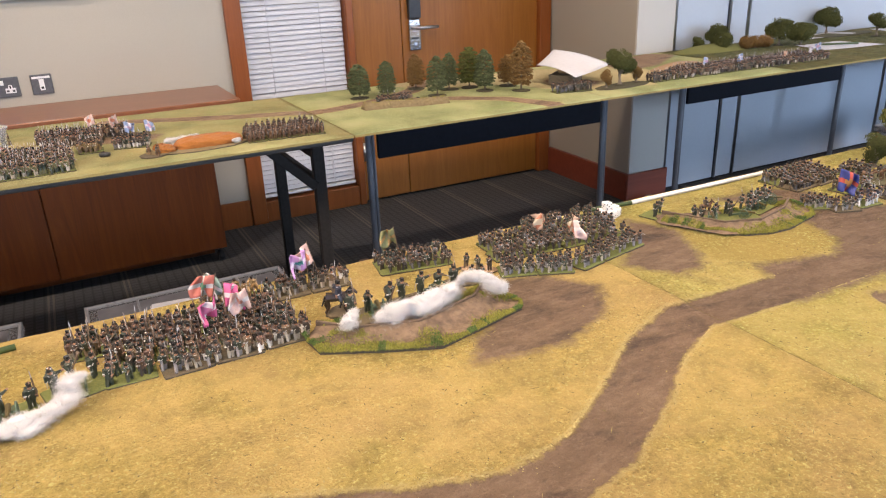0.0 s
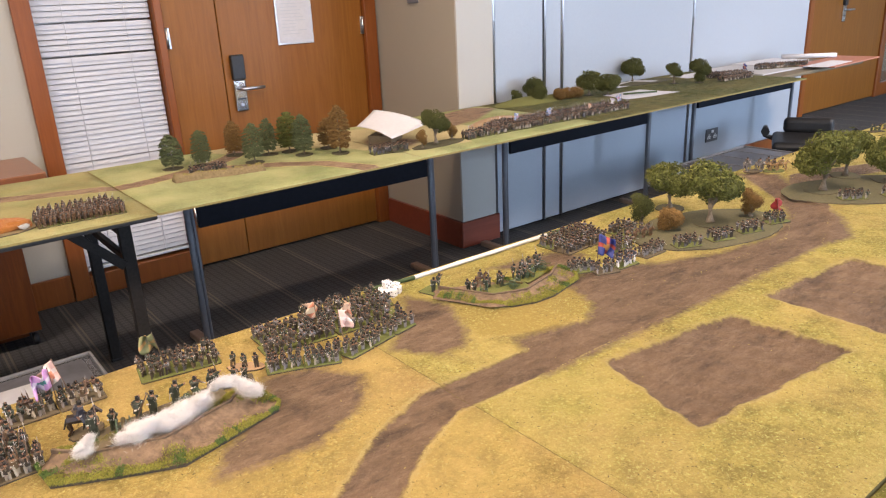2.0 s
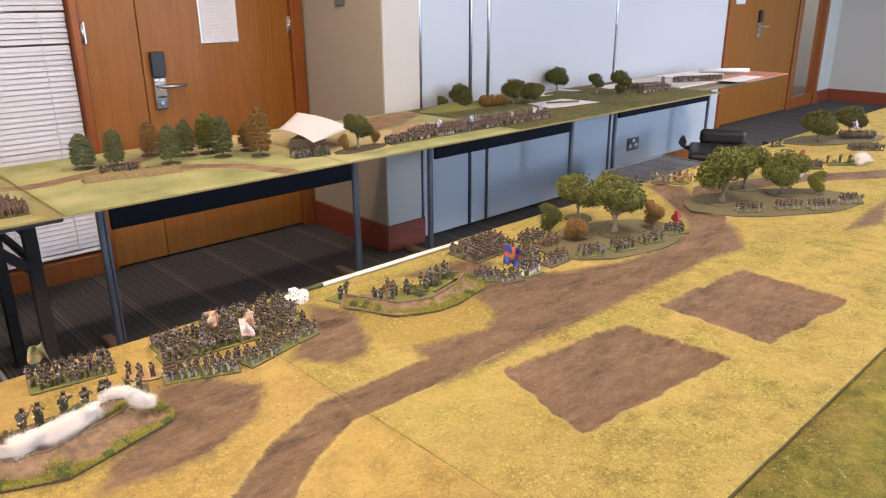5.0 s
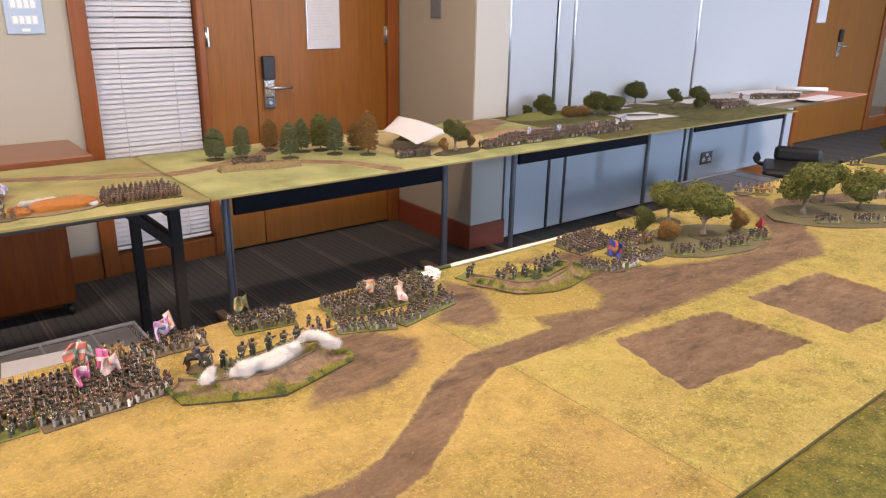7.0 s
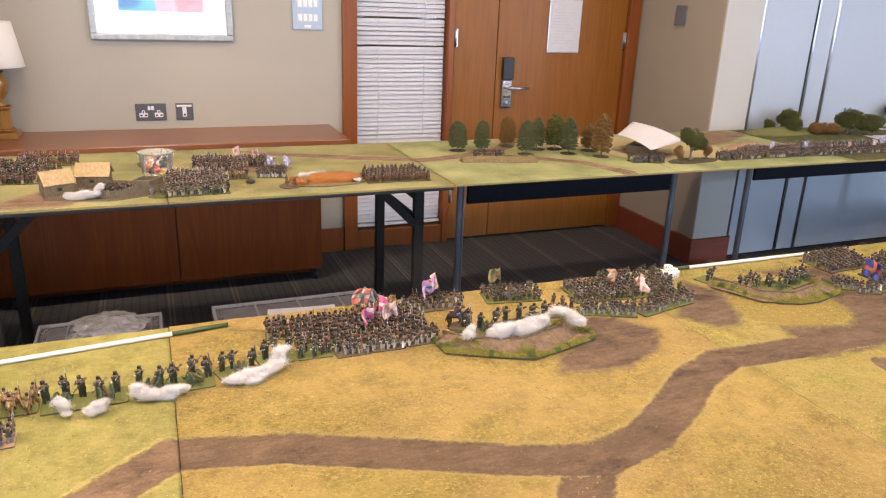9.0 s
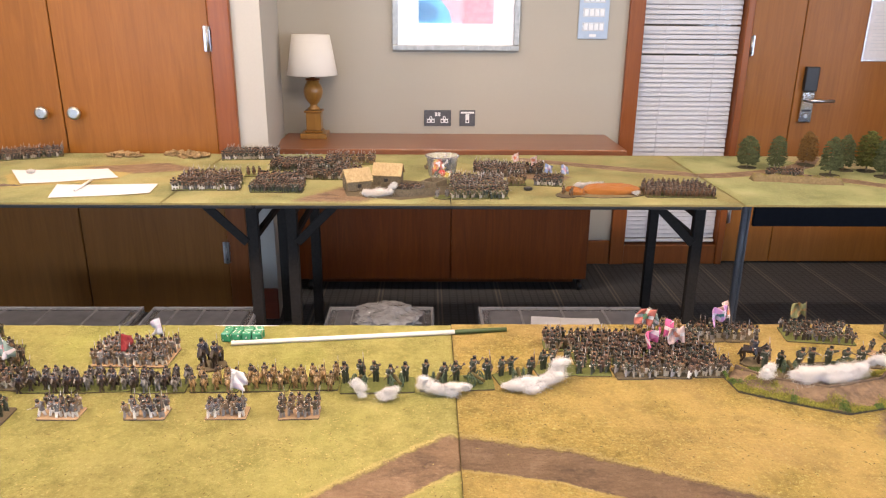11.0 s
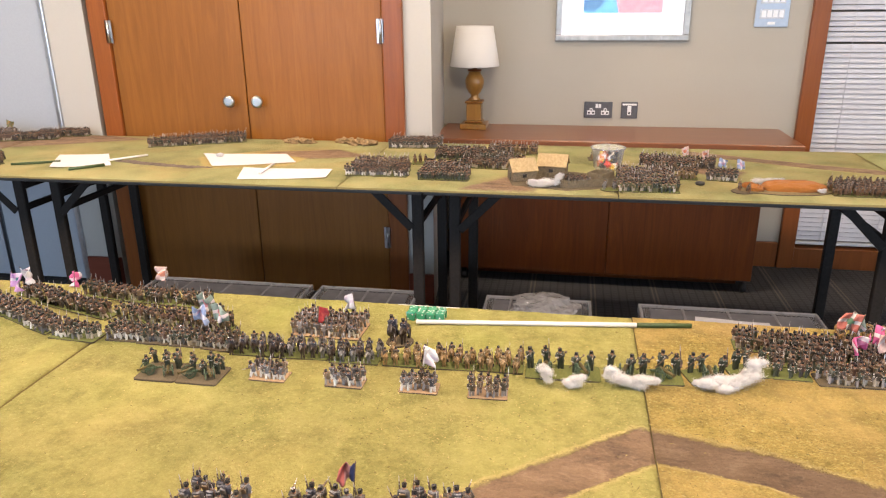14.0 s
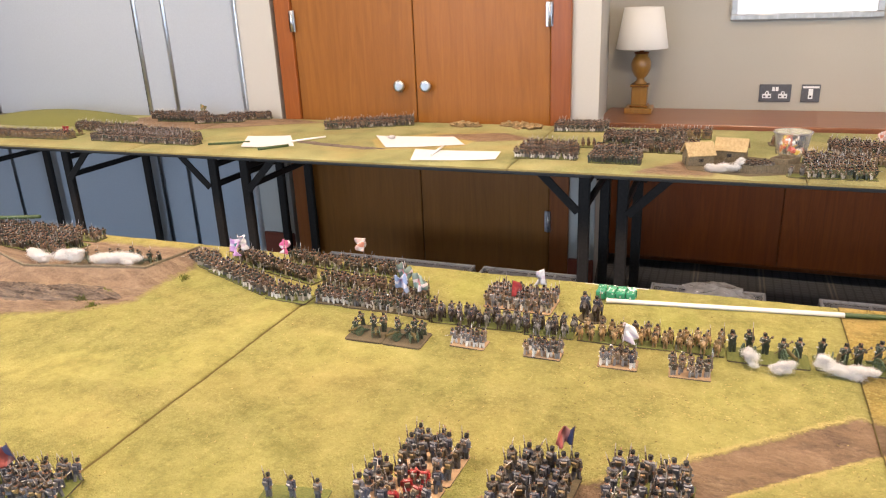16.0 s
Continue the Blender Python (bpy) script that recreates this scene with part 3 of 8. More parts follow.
CLAY = [(-2.245, 1.775), (-2.225, 1.68), (-2.235, 1.55), (-2.225, 1.475), (-2.30, 1.40), (-2.47, 1.335), (-2.75, 1.27), (-3.4, 1.15), (-3.4, 1.72), (-2.9, 1.76), (-2.5, 1.76)]
SOIL = [
    [(0.20, 1.325), (0.60, 1.315), (1.06, 1.315), (1.16, 1.29), (1.30, 1.38), (1.42, 1.52), (1.60, 1.70), (1.53, 1.79), (1.36, 1.58), (1.22, 1.47), (1.05, 1.42), (0.87, 1.44), (0.72, 1.50), (0.60, 1.58), (0.50, 1.55), (0.46, 1.45), (0.40, 1.415), (0.26, 1.45)],
    [(0.08, 1.56), (0.16, 1.63), (0.23, 1.73), (0.27, 1.64), (0.22, 1.53), (0.19, 1.49), (0.13, 1.49)],
    [(-0.28, 1.42), (-0.25, 1.47), (-0.16, 1.54), (-0.12, 1.62), (-0.05, 1.60), (0.0, 1.52), (-0.03, 1.47), (-0.06, 1.44), (-0.15, 1.40)],
    [(0.45, 1.73), (0.62, 1.70), (0.66, 1.64), (0.56, 1.60), (0.5, 1.66)],
    [(1.48, 1.18), (1.62, 1.13), (1.90, 1.2), (1.74, 1.20)],
    CLAY,
]
FIELDS = [[(0.298, 1.292), (0.596, 1.254), (0.610, 1.052), (0.246, 1.090)], [(0.71, 1.255), (1.02, 1.235), (1.005, 1.00), (0.704, 1.03)]]
RAMPART = [(-3.3, 1.74), (-2.80, 1.600), (-2.585, 1.525), (-2.292, 1.588), (-2.262, 1.735)]
TRENCH = [(-3.3, 1.36), (-2.85, 1.40), (-2.56, 1.437), (-2.42, 1.462), (-2.28, 1.476)]
YELLOW = [[(0.23, 1.50), (0.26, 1.60), (0.30, 1.66), (0.48, 1.62), (0.49, 1.53), (0.45, 1.45), (0.33, 1.43)]]


def grass_board_material(name, c_lo, c_mid, c_hi, dryness=0.75, grain=1.0, patch=(0.49, 0.35, 0.085)):
    m, nt, links, p = nodes_of(name)
    vec = coords(nt, links)

    def attr(n):
        a = nt.new("ShaderNodeAttribute")
        a.attribute_name = n
        return a.outputs["Fac"]

    fine = noise_fac(nt, links, vec, 420, 4, 0.75)
    lump = noise_fac(nt, links, vec, 230, 3, 0.6, 0.8)
    grit = noise_fac(nt, links, vec, 135, 6, 0.8, 0.5)
    mid = noise_fac(nt, links, vec, 26 if grain > 0.5 else 6, 5 if grain > 0.5 else 3, 0.65 if grain > 0.5 else 0.45)
    slow = noise_fac(nt, links, vec, 4.5, 4, 0.6)
    tread = maths(nt, links, "ADD", maths(nt, links, "MULTIPLY", maths(nt, links, "SUBTRACT", noise_fac(nt, links, coords(nt, links, (1, 1.5, 1)), 3.1, 3, 0.5, 1.4), 0.40, True), 3.2, True), 0.42, True)
    ragged = maths(nt, links, "MULTIPLY", maths(nt, links, "SUBTRACT", noise_fac(nt, links, vec, 60, 5, 0.7), 0.5), 0.030)
    green = ramp(nt, links, mid, [(0.34, tuple(0.86 * v for v in c_lo)), (0.52, c_mid), (0.68, c_hi)])
    dry = maths(nt, links, "MULTIPLY", maths(nt, links, "SUBTRACT", slow, 0.44, True), 3.2, True)
    green = mixed(nt, links, maths(nt, links, "MULTIPLY", dry, dryness), green, (0.54, 0.345, 0.135))
    fresh = maths(nt, links, "MULTIPLY", maths(nt, links, "SUBTRACT", noise_fac(nt, links, vec, 3.4, 5, 0.65, 0.6), 0.53, True), 4.5, True)
    green = mixed(nt, links, maths(nt, links, "MULTIPLY", fresh, 0.62), green, tuple(v * k for v, k in zip(c_lo, (1.02, 1.18, 0.95))))
    if grain > 1:
        green = mixed(nt, links, maths(nt, links, "MULTIPLY", maths(nt, links, "SUBTRACT", 1.0, tread), 0.62), green, (0.60, 0.415, 0.165))
    gold = maths(nt, links, "SUBTRACT", 1.0, maths(nt, links, "DIVIDE", maths(nt, links, "ADD", attr("yellow"), ragged), 0.012), True)
    green = mixed(nt, links, maths(nt, links, "MULTIPLY", gold, 0.8), green, patch)
    # pale flecks on grain tops; lows darkened in the colour as shade between grains
    green = mixed(nt, links, maths(nt, links, "MULTIPLY", maths(nt, links, "MULTIPLY", maths(nt, links, "SUBTRACT", grit, 0.52, True), 3.0), tread, True), green, tuple(min(1, 1.45 * v + 0.03) for v in c_hi))
    green = mixed(nt, links, maths(nt, links, "MULTIPLY", maths(nt, links, "MULTIPLY", maths(nt, links, "SUBTRACT", 0.45, grit, True), 2.8), tread, True), green, tuple(0.45 * v for v in c_lo))
    green = mixed(nt, links, maths(nt, links, "MULTIPLY", maths(nt, links, "SUBTRACT", lump, 0.555, True), maths(nt, links, "MULTIPLY", tread, 4.8 * grain), True), green, tuple(min(0.8, 1.30 * v + 0.05) for v in c_hi))
    green = mixed(nt, links, maths(nt, links, "MULTIPLY", maths(nt, links, "SUBTRACT", 0.445, lump, True), maths(nt, links, "MULTIPLY", tread, 3.6 * min(grain, 1.0)), True), green, tuple(0.42 * v for v in c_lo))
    # bare earth: roads, worn soil and ploughed fields
    streak = noise_fac(nt, links, coords(nt, links, (1, 2.2, 1)), 17, 8, 0.75, 0.2)
    earth = ramp(nt, links, streak, [(0.25, (0.180, 0.110, 0.060)), (0.55, (0.315, 0.204, 0.122)), (0.80, (0.49, 0.345, 0.218))])
    damp = noise_fac(nt, links, coords(nt, links, (1, 2.4, 1)), 9, 8, 0.78, 0.25)
    earth = mixed(nt, links, maths(nt, links, "MULTIPLY", maths(nt, links, "SUBTRACT", 0.50, damp, True), 6.0, True), earth, (0.112, 0.070, 0.045))
    earth = mixed(nt, links, maths(nt, links, "MULTIPLY", maths(nt, links, "SUBTRACT", damp, 0.56, True), 5.0, True), earth, (0.430, 0.285, 0.168))
    baked = maths(nt, links, "SUBTRACT", 0.6, maths(nt, links, "DIVIDE", maths(nt, links, "ADD", attr("clay"), ragged), 0.03), True)
    earth = mixed(nt, links, maths(nt, links, "MULTIPLY", baked, 0.72), earth, ramp(nt, links, streak, [(0.34, (0.150, 0.100, 0.070)), (0.52, (0.325, 0.225, 0.152)), (0.70, (0.49, 0.360, 0.248))]))
    earth = mixed(nt, links, maths(nt, links, "MULTIPLY", maths(nt, links, "SUBTRACT", grit, 0.545, True), 3.6, True), earth, (0.46, 0.33, 0.215))
    earth = mixed(nt, links, maths(nt, links, "MULTIPLY", maths(nt, links, "SUBTRACT", 0.455, grit, True), 3.2, True), earth, (0.105, 0.068, 0.045))
    soft = maths(nt, links, "SUBTRACT", 0.5, maths(nt, links, "DIVIDE", maths(nt, links, "ADD", attr("soil"), maths(nt, links, "MULTIPLY", ragged, 1.6)), 0.022), True)
    crisp = maths(nt, links, "SUBTRACT", 0.5, maths(nt, links, "DIVIDE", maths(nt, links, "ADD", attr("road"), maths(nt, links, "MULTIPLY", ragged, 0.7)), 0.006), True)
    worn = maths(nt, links, "MAXIMUM", soft, crisp)
    rim = maths(nt, links, "MULTIPLY", maths(nt, links, "SUBTRACT", 1.0, maths(nt, links, "DIVIDE", maths(nt, links, "ABSOLUTE", maths(nt, links, "SUBTRACT", maths(nt, links, "ADD", attr("road"), ragged), 0.004)), 0.006), True), 0.6)
    col = mixed(nt, links, rim, green, (0.62, 0.49, 0.20))
    col = mixed(nt, links, worn, col, earth)
    links.new(col, p.inputs["Base Color"])
    p.inputs["Specular IOR Level"].default_value = 0.3
    height = maths(nt, links, "ADD", maths(nt, links, "MULTIPLY", grit, 1.0), maths(nt, links, "ADD", maths(nt, links, "MULTIPLY", fine, 0.6), maths(nt, links, "MULTIPLY", lump, 1.7)))
    height = maths(nt, links, "MULTIPLY", height, maths(nt, links, "ADD", maths(nt, links, "MULTIPLY", tread, 0.75), 0.30))
    height = maths(nt, links, "MULTIPLY", height, maths(nt, links, "SUBTRACT", 1.0, maths(nt, links, "MULTIPLY", worn, 0.15)))
    height = maths(nt, links, "ADD", height, maths(nt, links, "MULTIPLY", maths(nt, links, "ADD", damp, streak), maths(nt, links, "MULTIPLY", worn, 1.6)))
    links.new(maths(nt, links, "SUBTRACT", 0.92, maths(nt, links, "MULTIPLY", worn, 0.27)), p.inputs["Roughness"])
    bumped(nt, links, p, height, 1.0, 0.011 * grain)
    return m


M["grass_gold"] = grass_board_material("golden_grass_board", (0.445, 0.325, 0.076), (0.600, 0.430, 0.115), (0.700, 0.515, 0.154), 0.75, 1.25)
M["grass_straw"] = grass_board_material("straw_yellow_board", (0.440, 0.362, 0.080), (0.610, 0.502, 0.125), (0.690, 0.582, 0.171), 0.45, 1.5)
M["grass_green"] = grass_board_material("olive_grass_board", (0.325, 0.305, 0.082), (0.385, 0.352, 0.106), (0.445, 0.400, 0.134), 0.22, 0.6)
M["grass_far"] = grass_board_material("pale_olive_board", (0.268, 0.272, 0.110), (0.335, 0.326, 0.136), (0.395, 0.372, 0.166), 0.42, 0.45, (0.50, 0.37, 0.13))
M["grass_pale"] = grass_board_material("pale_green_board", (0.285, 0.315, 0.130), (0.375, 0.395, 0.172), (0.455, 0.455, 0.215), 0.15, 0.40, (0.58, 0.455, 0.245))
M["grass_east"] = grass_board_material("muted_green_board", (0.095, 0.105, 0.035), (0.145, 0.15, 0.05), (0.20, 0.195, 0.07), 0.25)
M["grass_deep"] = grass_board_material("deep_green_board", (0.130, 0.138, 0.018), (0.215, 0.208, 0.030), (0.31, 0.28, 0.050))
M["board_side"] = surf("board_edge", (0.23, 0.18, 0.055), (0.32, 0.25, 0.09), 150, 0.9, 0.3, 0.001)


def field_dist(X, Y, f):
    cx, cy = sum(p[0] for p in f) / 4, sum(p[1] for p in f) / 4
    return poly_dist(X, Y, [(cx + 0.985 * (x - cx), cy + 0.975 * (y - cy)) for x, y in f]) + 0.0018 * (np.sin(61 * X + 23 * Y) + np.sin(83 * Y - 37 * X) + np.sin(140 * X + 120 * Y))


def relief(X, Y):
    """Height over the board's plane: sunken road, rough fields, the earth rampart."""
    z = np.zeros(X.shape)
    road = np.minimum(seg_dist(X, Y, ROAD), seg_dist(X, Y, FORK)) - 0.036
    z -= 0.003 * np.clip(0.5 - road / 0.008, 0, 1)
    for f in FIELDS:
        d = field_dist(X, Y, f)
        z += (-0.0045 + 0.0010 * np.sin((X + 0.3 * Y) * 2 * math.pi / 0.045)) * np.clip(-d / 0.010, 0, 1) + 0.0040 * np.clip(1 - np.abs(d - 0.006) / 0.011, 0, 1)
    z += 0.021 * np.clip(1.15 - seg_dist(X, Y, RAMPART) / 0.045, 0, 1) ** 0.8
    z -= 0.010 * np.clip(1 - seg_dist(X, Y, TRENCH) / 0.03, 0, 1)
    return z


def terrain_board(x0, x1, y0, y1, top, thick, mat, label, step, flat=False, droop=0.004):
    nx, ny = max(2, round((x1 - x0) / step)), max(2, round((y1 - y0) / step))
    X, Y = np.meshgrid(np.linspace(x0, x1, nx + 1), np.linspace(y0, y1, ny + 1))
    Zr = np.zeros(X.shape) if flat else relief(X, Y)
    wob = np.array([[noise.noise((x * 14, y * 14, top)) + 0.5 * noise.noise((x * 45, y * 45, 3)) for x, y in zip(r, s)] for r, s in zip(X, Y)])
    edge = np.minimum(np.minimum(X - x0, x1 - X), np.minimum(Y - y0, y1 - Y))
    rough = 0.0012 if flat else 0.0012 + 0.0045 * np.clip(1 - seg_dist(X, Y, TRENCH) / 0.07, 0, 1)
    Z = top + Zr + wob * rough - droop * np.clip(1 - edge / 0.010, 0, 1) ** 2
    vs = np.stack([X, Y, Z], -1).reshape(-1, 3)
    w = nx + 1
    faces = [(j * w + i, j * w + i + 1, (j + 1) * w + i + 1, (j + 1) * w + i) for j in range(ny) for i in range(nx)]
    rim = [i for i in range(w)] + [j * w + nx for j in range(1, ny + 1)] + [ny * w + i for i in range(nx - 1, -1, -1)] + [j * w for j in range(ny - 1, 0, -1)]
    base = len(vs)
    low = vs[rim].copy()
    low[:, 2] = top - thick
    vs = np.vstack([vs, low])
    k = len(rim)
    side = [(rim[i], base + i, base + (i + 1) % k, rim[(i + 1) % k]) for i in range(k)]
    me = bpy.data.meshes.new("terrain_board")
    me.from_pydata(vs.tolist(), [], faces + side + [tuple(range(base + k - 1, base - 1, -1))])
    me.materials.append(mat)
    me.materials.append(M["board_side"])
    for p in me.polygons:
        p.use_smooth = p.index < len(faces)
        p.material_index = 0 if p.index < len(faces) else 1
    XX, YY = vs[:, 0], vs[:, 1]
    if flat:
        road = far_road(XX, YY)
        soil = far_soil(XX, YY)
        clay = np.full(XX.shape, 9.0)
        yellow = np.minimum.reduce([poly_dist(XX, YY, q) for q in FAR_SAND])
    else:
        road = np.minimum(np.minimum(seg_dist(XX, YY, ROAD), seg_dist(XX, YY, FORK)), seg_dist(XX, YY, EAST_ROAD) - 0.012) - 0.036
        soil = np.minimum.reduce([poly_dist(XX, YY, q) for q in SOIL])
        road = np.minimum(road, np.minimum.reduce([field_dist(XX, YY, f) for f in FIELDS]))
        yellow = np.minimum.reduce([poly_dist(XX, YY, q) for q in YELLOW])
        clay = poly_dist(XX, YY, CLAY)
    for n, v in (("road", road), ("soil", soil), ("yellow", yellow), ("clay", clay)):
        a = me.attributes.new(n, "FLOAT", "POINT")
        a.data.foreach_set("value", v.astype(np.float32))
    ob = new("terrain_board", me)
    return tagged(ob, label, "game board", group="battlefield boards")


FAR_ROAD = [(-0.55, 3.52), (-0.15, 3.33), (0.15, 3.22), (0.42, 3.30), (0.60, 3.42), (0.72, 3.60)]
FAR_ROAD_B = [(0.42, 3.28), (0.62, 3.16), (0.78, 3.02), (0.86, 2.82)]
FAR_SOIL = [[(1.06, 3.10), (1.20, 3.02), (1.30, 3.10), (1.22, 3.30), (1.12, 3.26)], [(1.55, 3.22), (1.8, 3.3), (2.1, 3.5), (2.0, 3.62), (1.6, 3.5)], [(1.6, 2.99), (1.9, 3.0), (2.2, 3.2), (1.9, 3.25)],
            [(-2.32, 3.33), (-2.0, 3.42), (-1.82, 3.30), (-2.05, 3.22)], [(-4.15, 3.42), (-4.05, 3.60), (-3.2, 3.62), (-2.95, 3.55), (-3.3, 3.38), (-3.6, 3.22), (-3.8, 3.30)],
            [(-4.95, 3.4), (-4.55, 3.45), (-4.5, 3.36), (-4.9, 3.3)], [(-1.40, 2.82), (-1.15, 2.82), (-1.10, 3.0), (-1.22, 3.05)],
            [(-0.75, 3.2), (-0.45, 3.12), (-0.40, 3.2), (-0.65, 3.35)]]
FAR_SAND = [[(0.50, 3.68), (0.62, 3.46), (0.80, 3.36), (0.98, 3.28), (1.02, 3.10), (1.16, 2.96), (1.40, 2.90), (1.48, 3.0), (1.62, 3.12), (1.66, 3.30), (1.50, 3.46), (1.20, 3.56), (0.95, 3.68)], [(-2.52, 3.20), (-2.30, 3.36), (-2.05, 3.40), (-2.1, 3.10), (-2.4, 3.0)]]


def far_road(X, Y):
    return np.minimum(seg_dist(X, Y, FAR_ROAD), seg_dist(X, Y, FAR_ROAD_B)) - 0.038


def far_soil(X, Y):
    return np.minimum.reduce([poly_dist(X, Y, q) for q in FAR_SOIL])


BOARD_S, BOARD_N = 0.892, 1.815
for x0, x1, mat, lab in ((-3.42, -1.879, "grass_green", "olive flocked battlefield board with a muddy earthwork"),
                         (-1.875, -0.9006, "grass_green", "olive flocked battlefield board with a dirt road"),
                         (-0.8996, 0.0712, "grass_gold", "golden flocked battlefield board with a winding dirt road"),
                         (0.072, 1.36, "grass_straw", "golden flocked battlefield board with two ploughed fields"),
                         (1.361, 2.5, "grass_straw", "golden flocked battlefield board with a bend of road"),
                         (2.501, 3.9, "grass_straw", "golden flocked battlefield board at the table's end")):
    terrain_board(x0, x1, BOARD_S, BOARD_N, TZ, 0.02, M[mat], lab, 0.0075, droop=0.001 if x1 in (0.0712, 1.36, 2.5) else 0.003)
for x0, x1 in ((-3.42, -1.861), (-1.859, -0.901), (-0.899, 0.070), (0.072, 1.36), (1.361, 2.5)):
    gold = x1 < 0.1
    terrain_board(x0, x1, 0.45, BOARD_S - 0.002, TZ - 0.002, 0.018, M["grass_green" if gold else "grass_deep"], "green flocked board along the near side of the table", 0.025)
for x0, x1, mat in ((-5.05, -3.51, "grass_far"), (-3.505, -1.815, "grass_far"), (-1.812, -0.872, "grass_far"), (-0.869, 0.098, "grass_far"),
                    (0.102, 1.10, "grass_pale"), (1.102, 2.1, "grass_pale"), (2.102, 3.1, "grass_east"), (3.102, 4.04, "grass_east")):
    terrain_board(x0, x1, TABLE_S - 0.005, TABLE_N + 0.03, FZ, 0.011, M[mat], "flocked battlefield board on the tables along the wall", 0.03, True)

def far_gap(X, Y):
    """How far a point lies from bare earth, negative on it."""
    d = np.minimum(seg_dist(X, Y, ROAD) - 0.036, np.minimum.reduce([poly_dist(X, Y, q) for q in SOIL + FIELDS]))
    return d


# loose straw, grit and flock scattered over the near boards
rnd = random.Random(77)
bm_bits = [[], []]
XS = np.array([rnd.uniform(-2.6, 1.9) if k >= 18000 else rnd.uniform(-1.5, 0.9) for k in range(36000)])
YS = np.array([rnd.uniform(0.80, 1.80) if k >= 18000 else rnd.uniform(0.86, 1.5) for k in range(36000)])
BARE, LIFT = far_gap(XS, YS), relief(XS, YS)
for k, (x, y, gap, up) in enumerate(zip(XS.tolist(), YS.tolist(), BARE.tolist(), LIFT.tolist())):
    if gap < 0 and rnd.random() < 0.93:
        continue
    zz = TZ + up + 0.0006
    if noise.noise((x * 9, y * 9, 5)) + 0.5 * noise.noise((x * 31, y * 31, 1)) < rnd.uniform(-0.5, 0.35):
        continue
    s_len = rnd.choice((0.0007, 0.0009, 0.0011, 0.0014, 0.0021, 0.0034 if k % 4 else 0.0050)) * rnd.uniform(0.7, 1.35)
    wd = (min(s_len * 0.42, 0.0010) if s_len < 0.003 else 0.0005) * rnd.uniform(0.6, 1.2)
    a = rnd.uniform(0, 6.3)
    c, s_ = math.cos(a), math.sin(a)
    pts = [(x + c * u * s_len - s_ * v * wd, y + s_ * u * s_len + c * v * wd, zz + w * wd) for u, v, w in ((-1, 0, 0), (0, -1, 0), (1, 0, 0.3), (0, 1, 0), (0, 0, 1.1))]
    bm_bits[k % 3 == 0].append(pts)
for k in range(2600):
    (ax, ay), (bx, by) = rnd.choice(list(zip(ROAD, ROAD[1:])))
    u, side = rnd.random(), rnd.choice((-1, 1)) * (0.0365 + abs(rnd.gauss(0, 0.0022)))
    ln = math.hypot(bx - ax, by - ay)
    x, y = ax + u * (bx - ax) - side * (by - ay) / ln, ay + u * (by - ay) + side * (bx - ax) / ln
    if not (-1.8 < x < 1.3 and 0.895 < y < 1.8) or noise.noise((x * 14, y * 14, 2)) < rnd.uniform(-0.3, 0.5):
        continue
    q, zz = rnd.uniform(0.0006, 0.0015), TZ + float(relief(np.array([x]), np.array([y]))[0]) + 0.0004
    a = rnd.uniform(0, 6.3)
    bm_bits[0].append([(x + q * du * math.cos(a) - q * dv * math.sin(a), y + q * du * math.sin(a) + q * dv * math.cos(a), zz + q * dw) for du, dv, dw in ((-1.4, 0, 0), (0, -0.8, 0), (1.3, 0, 0.2), (0, 0.9, 0), (0, 0, 0.7))])
M["straw_bits"] = surf("pale_straw_bits", (0.52, 0.40, 0.13), (0.68, 0.54, 0.22), 90, 0.9, 0.0)
M["grit_bits"] = surf("dark_grit_bits", (0.17, 0.13, 0.04), (0.28, 0.22, 0.07), 90, 0.9, 0.0)
for name, bits, mat, lab in (("straw_scatter", bm_bits[0], "straw_bits", "pale straw bits scattered over the boards"), ("grit_scatter", bm_bits[1], "grit_bits", "dark grit scattered over the boards")):
    vs, fs = [], []
    for pts in bits:
        o = len(vs)
        vs += pts
        fs += [(o, o + 1, o + 4), (o + 1, o + 2, o + 4), (o + 2, o + 3, o + 4), (o + 3, o, o + 4)]
    me = bpy.data.meshes.new(name)
    me.from_pydata(vs, [], fs)
    me.materials.append(M[mat])
    tagged(new(name, me), lab, "scatter", kind="stuff")

# ---- painted metal miniatures ----
def paint(name, c, rough=0.36, metal=0.0, vary=0.18):
    return surf(name, tuple(0.75 * v for v in c), tuple(min(1, 1.25 * v) for v in c), 420, rough, 0.35, 0.0006, metal, 60, (1, 1, 1), False, vary)


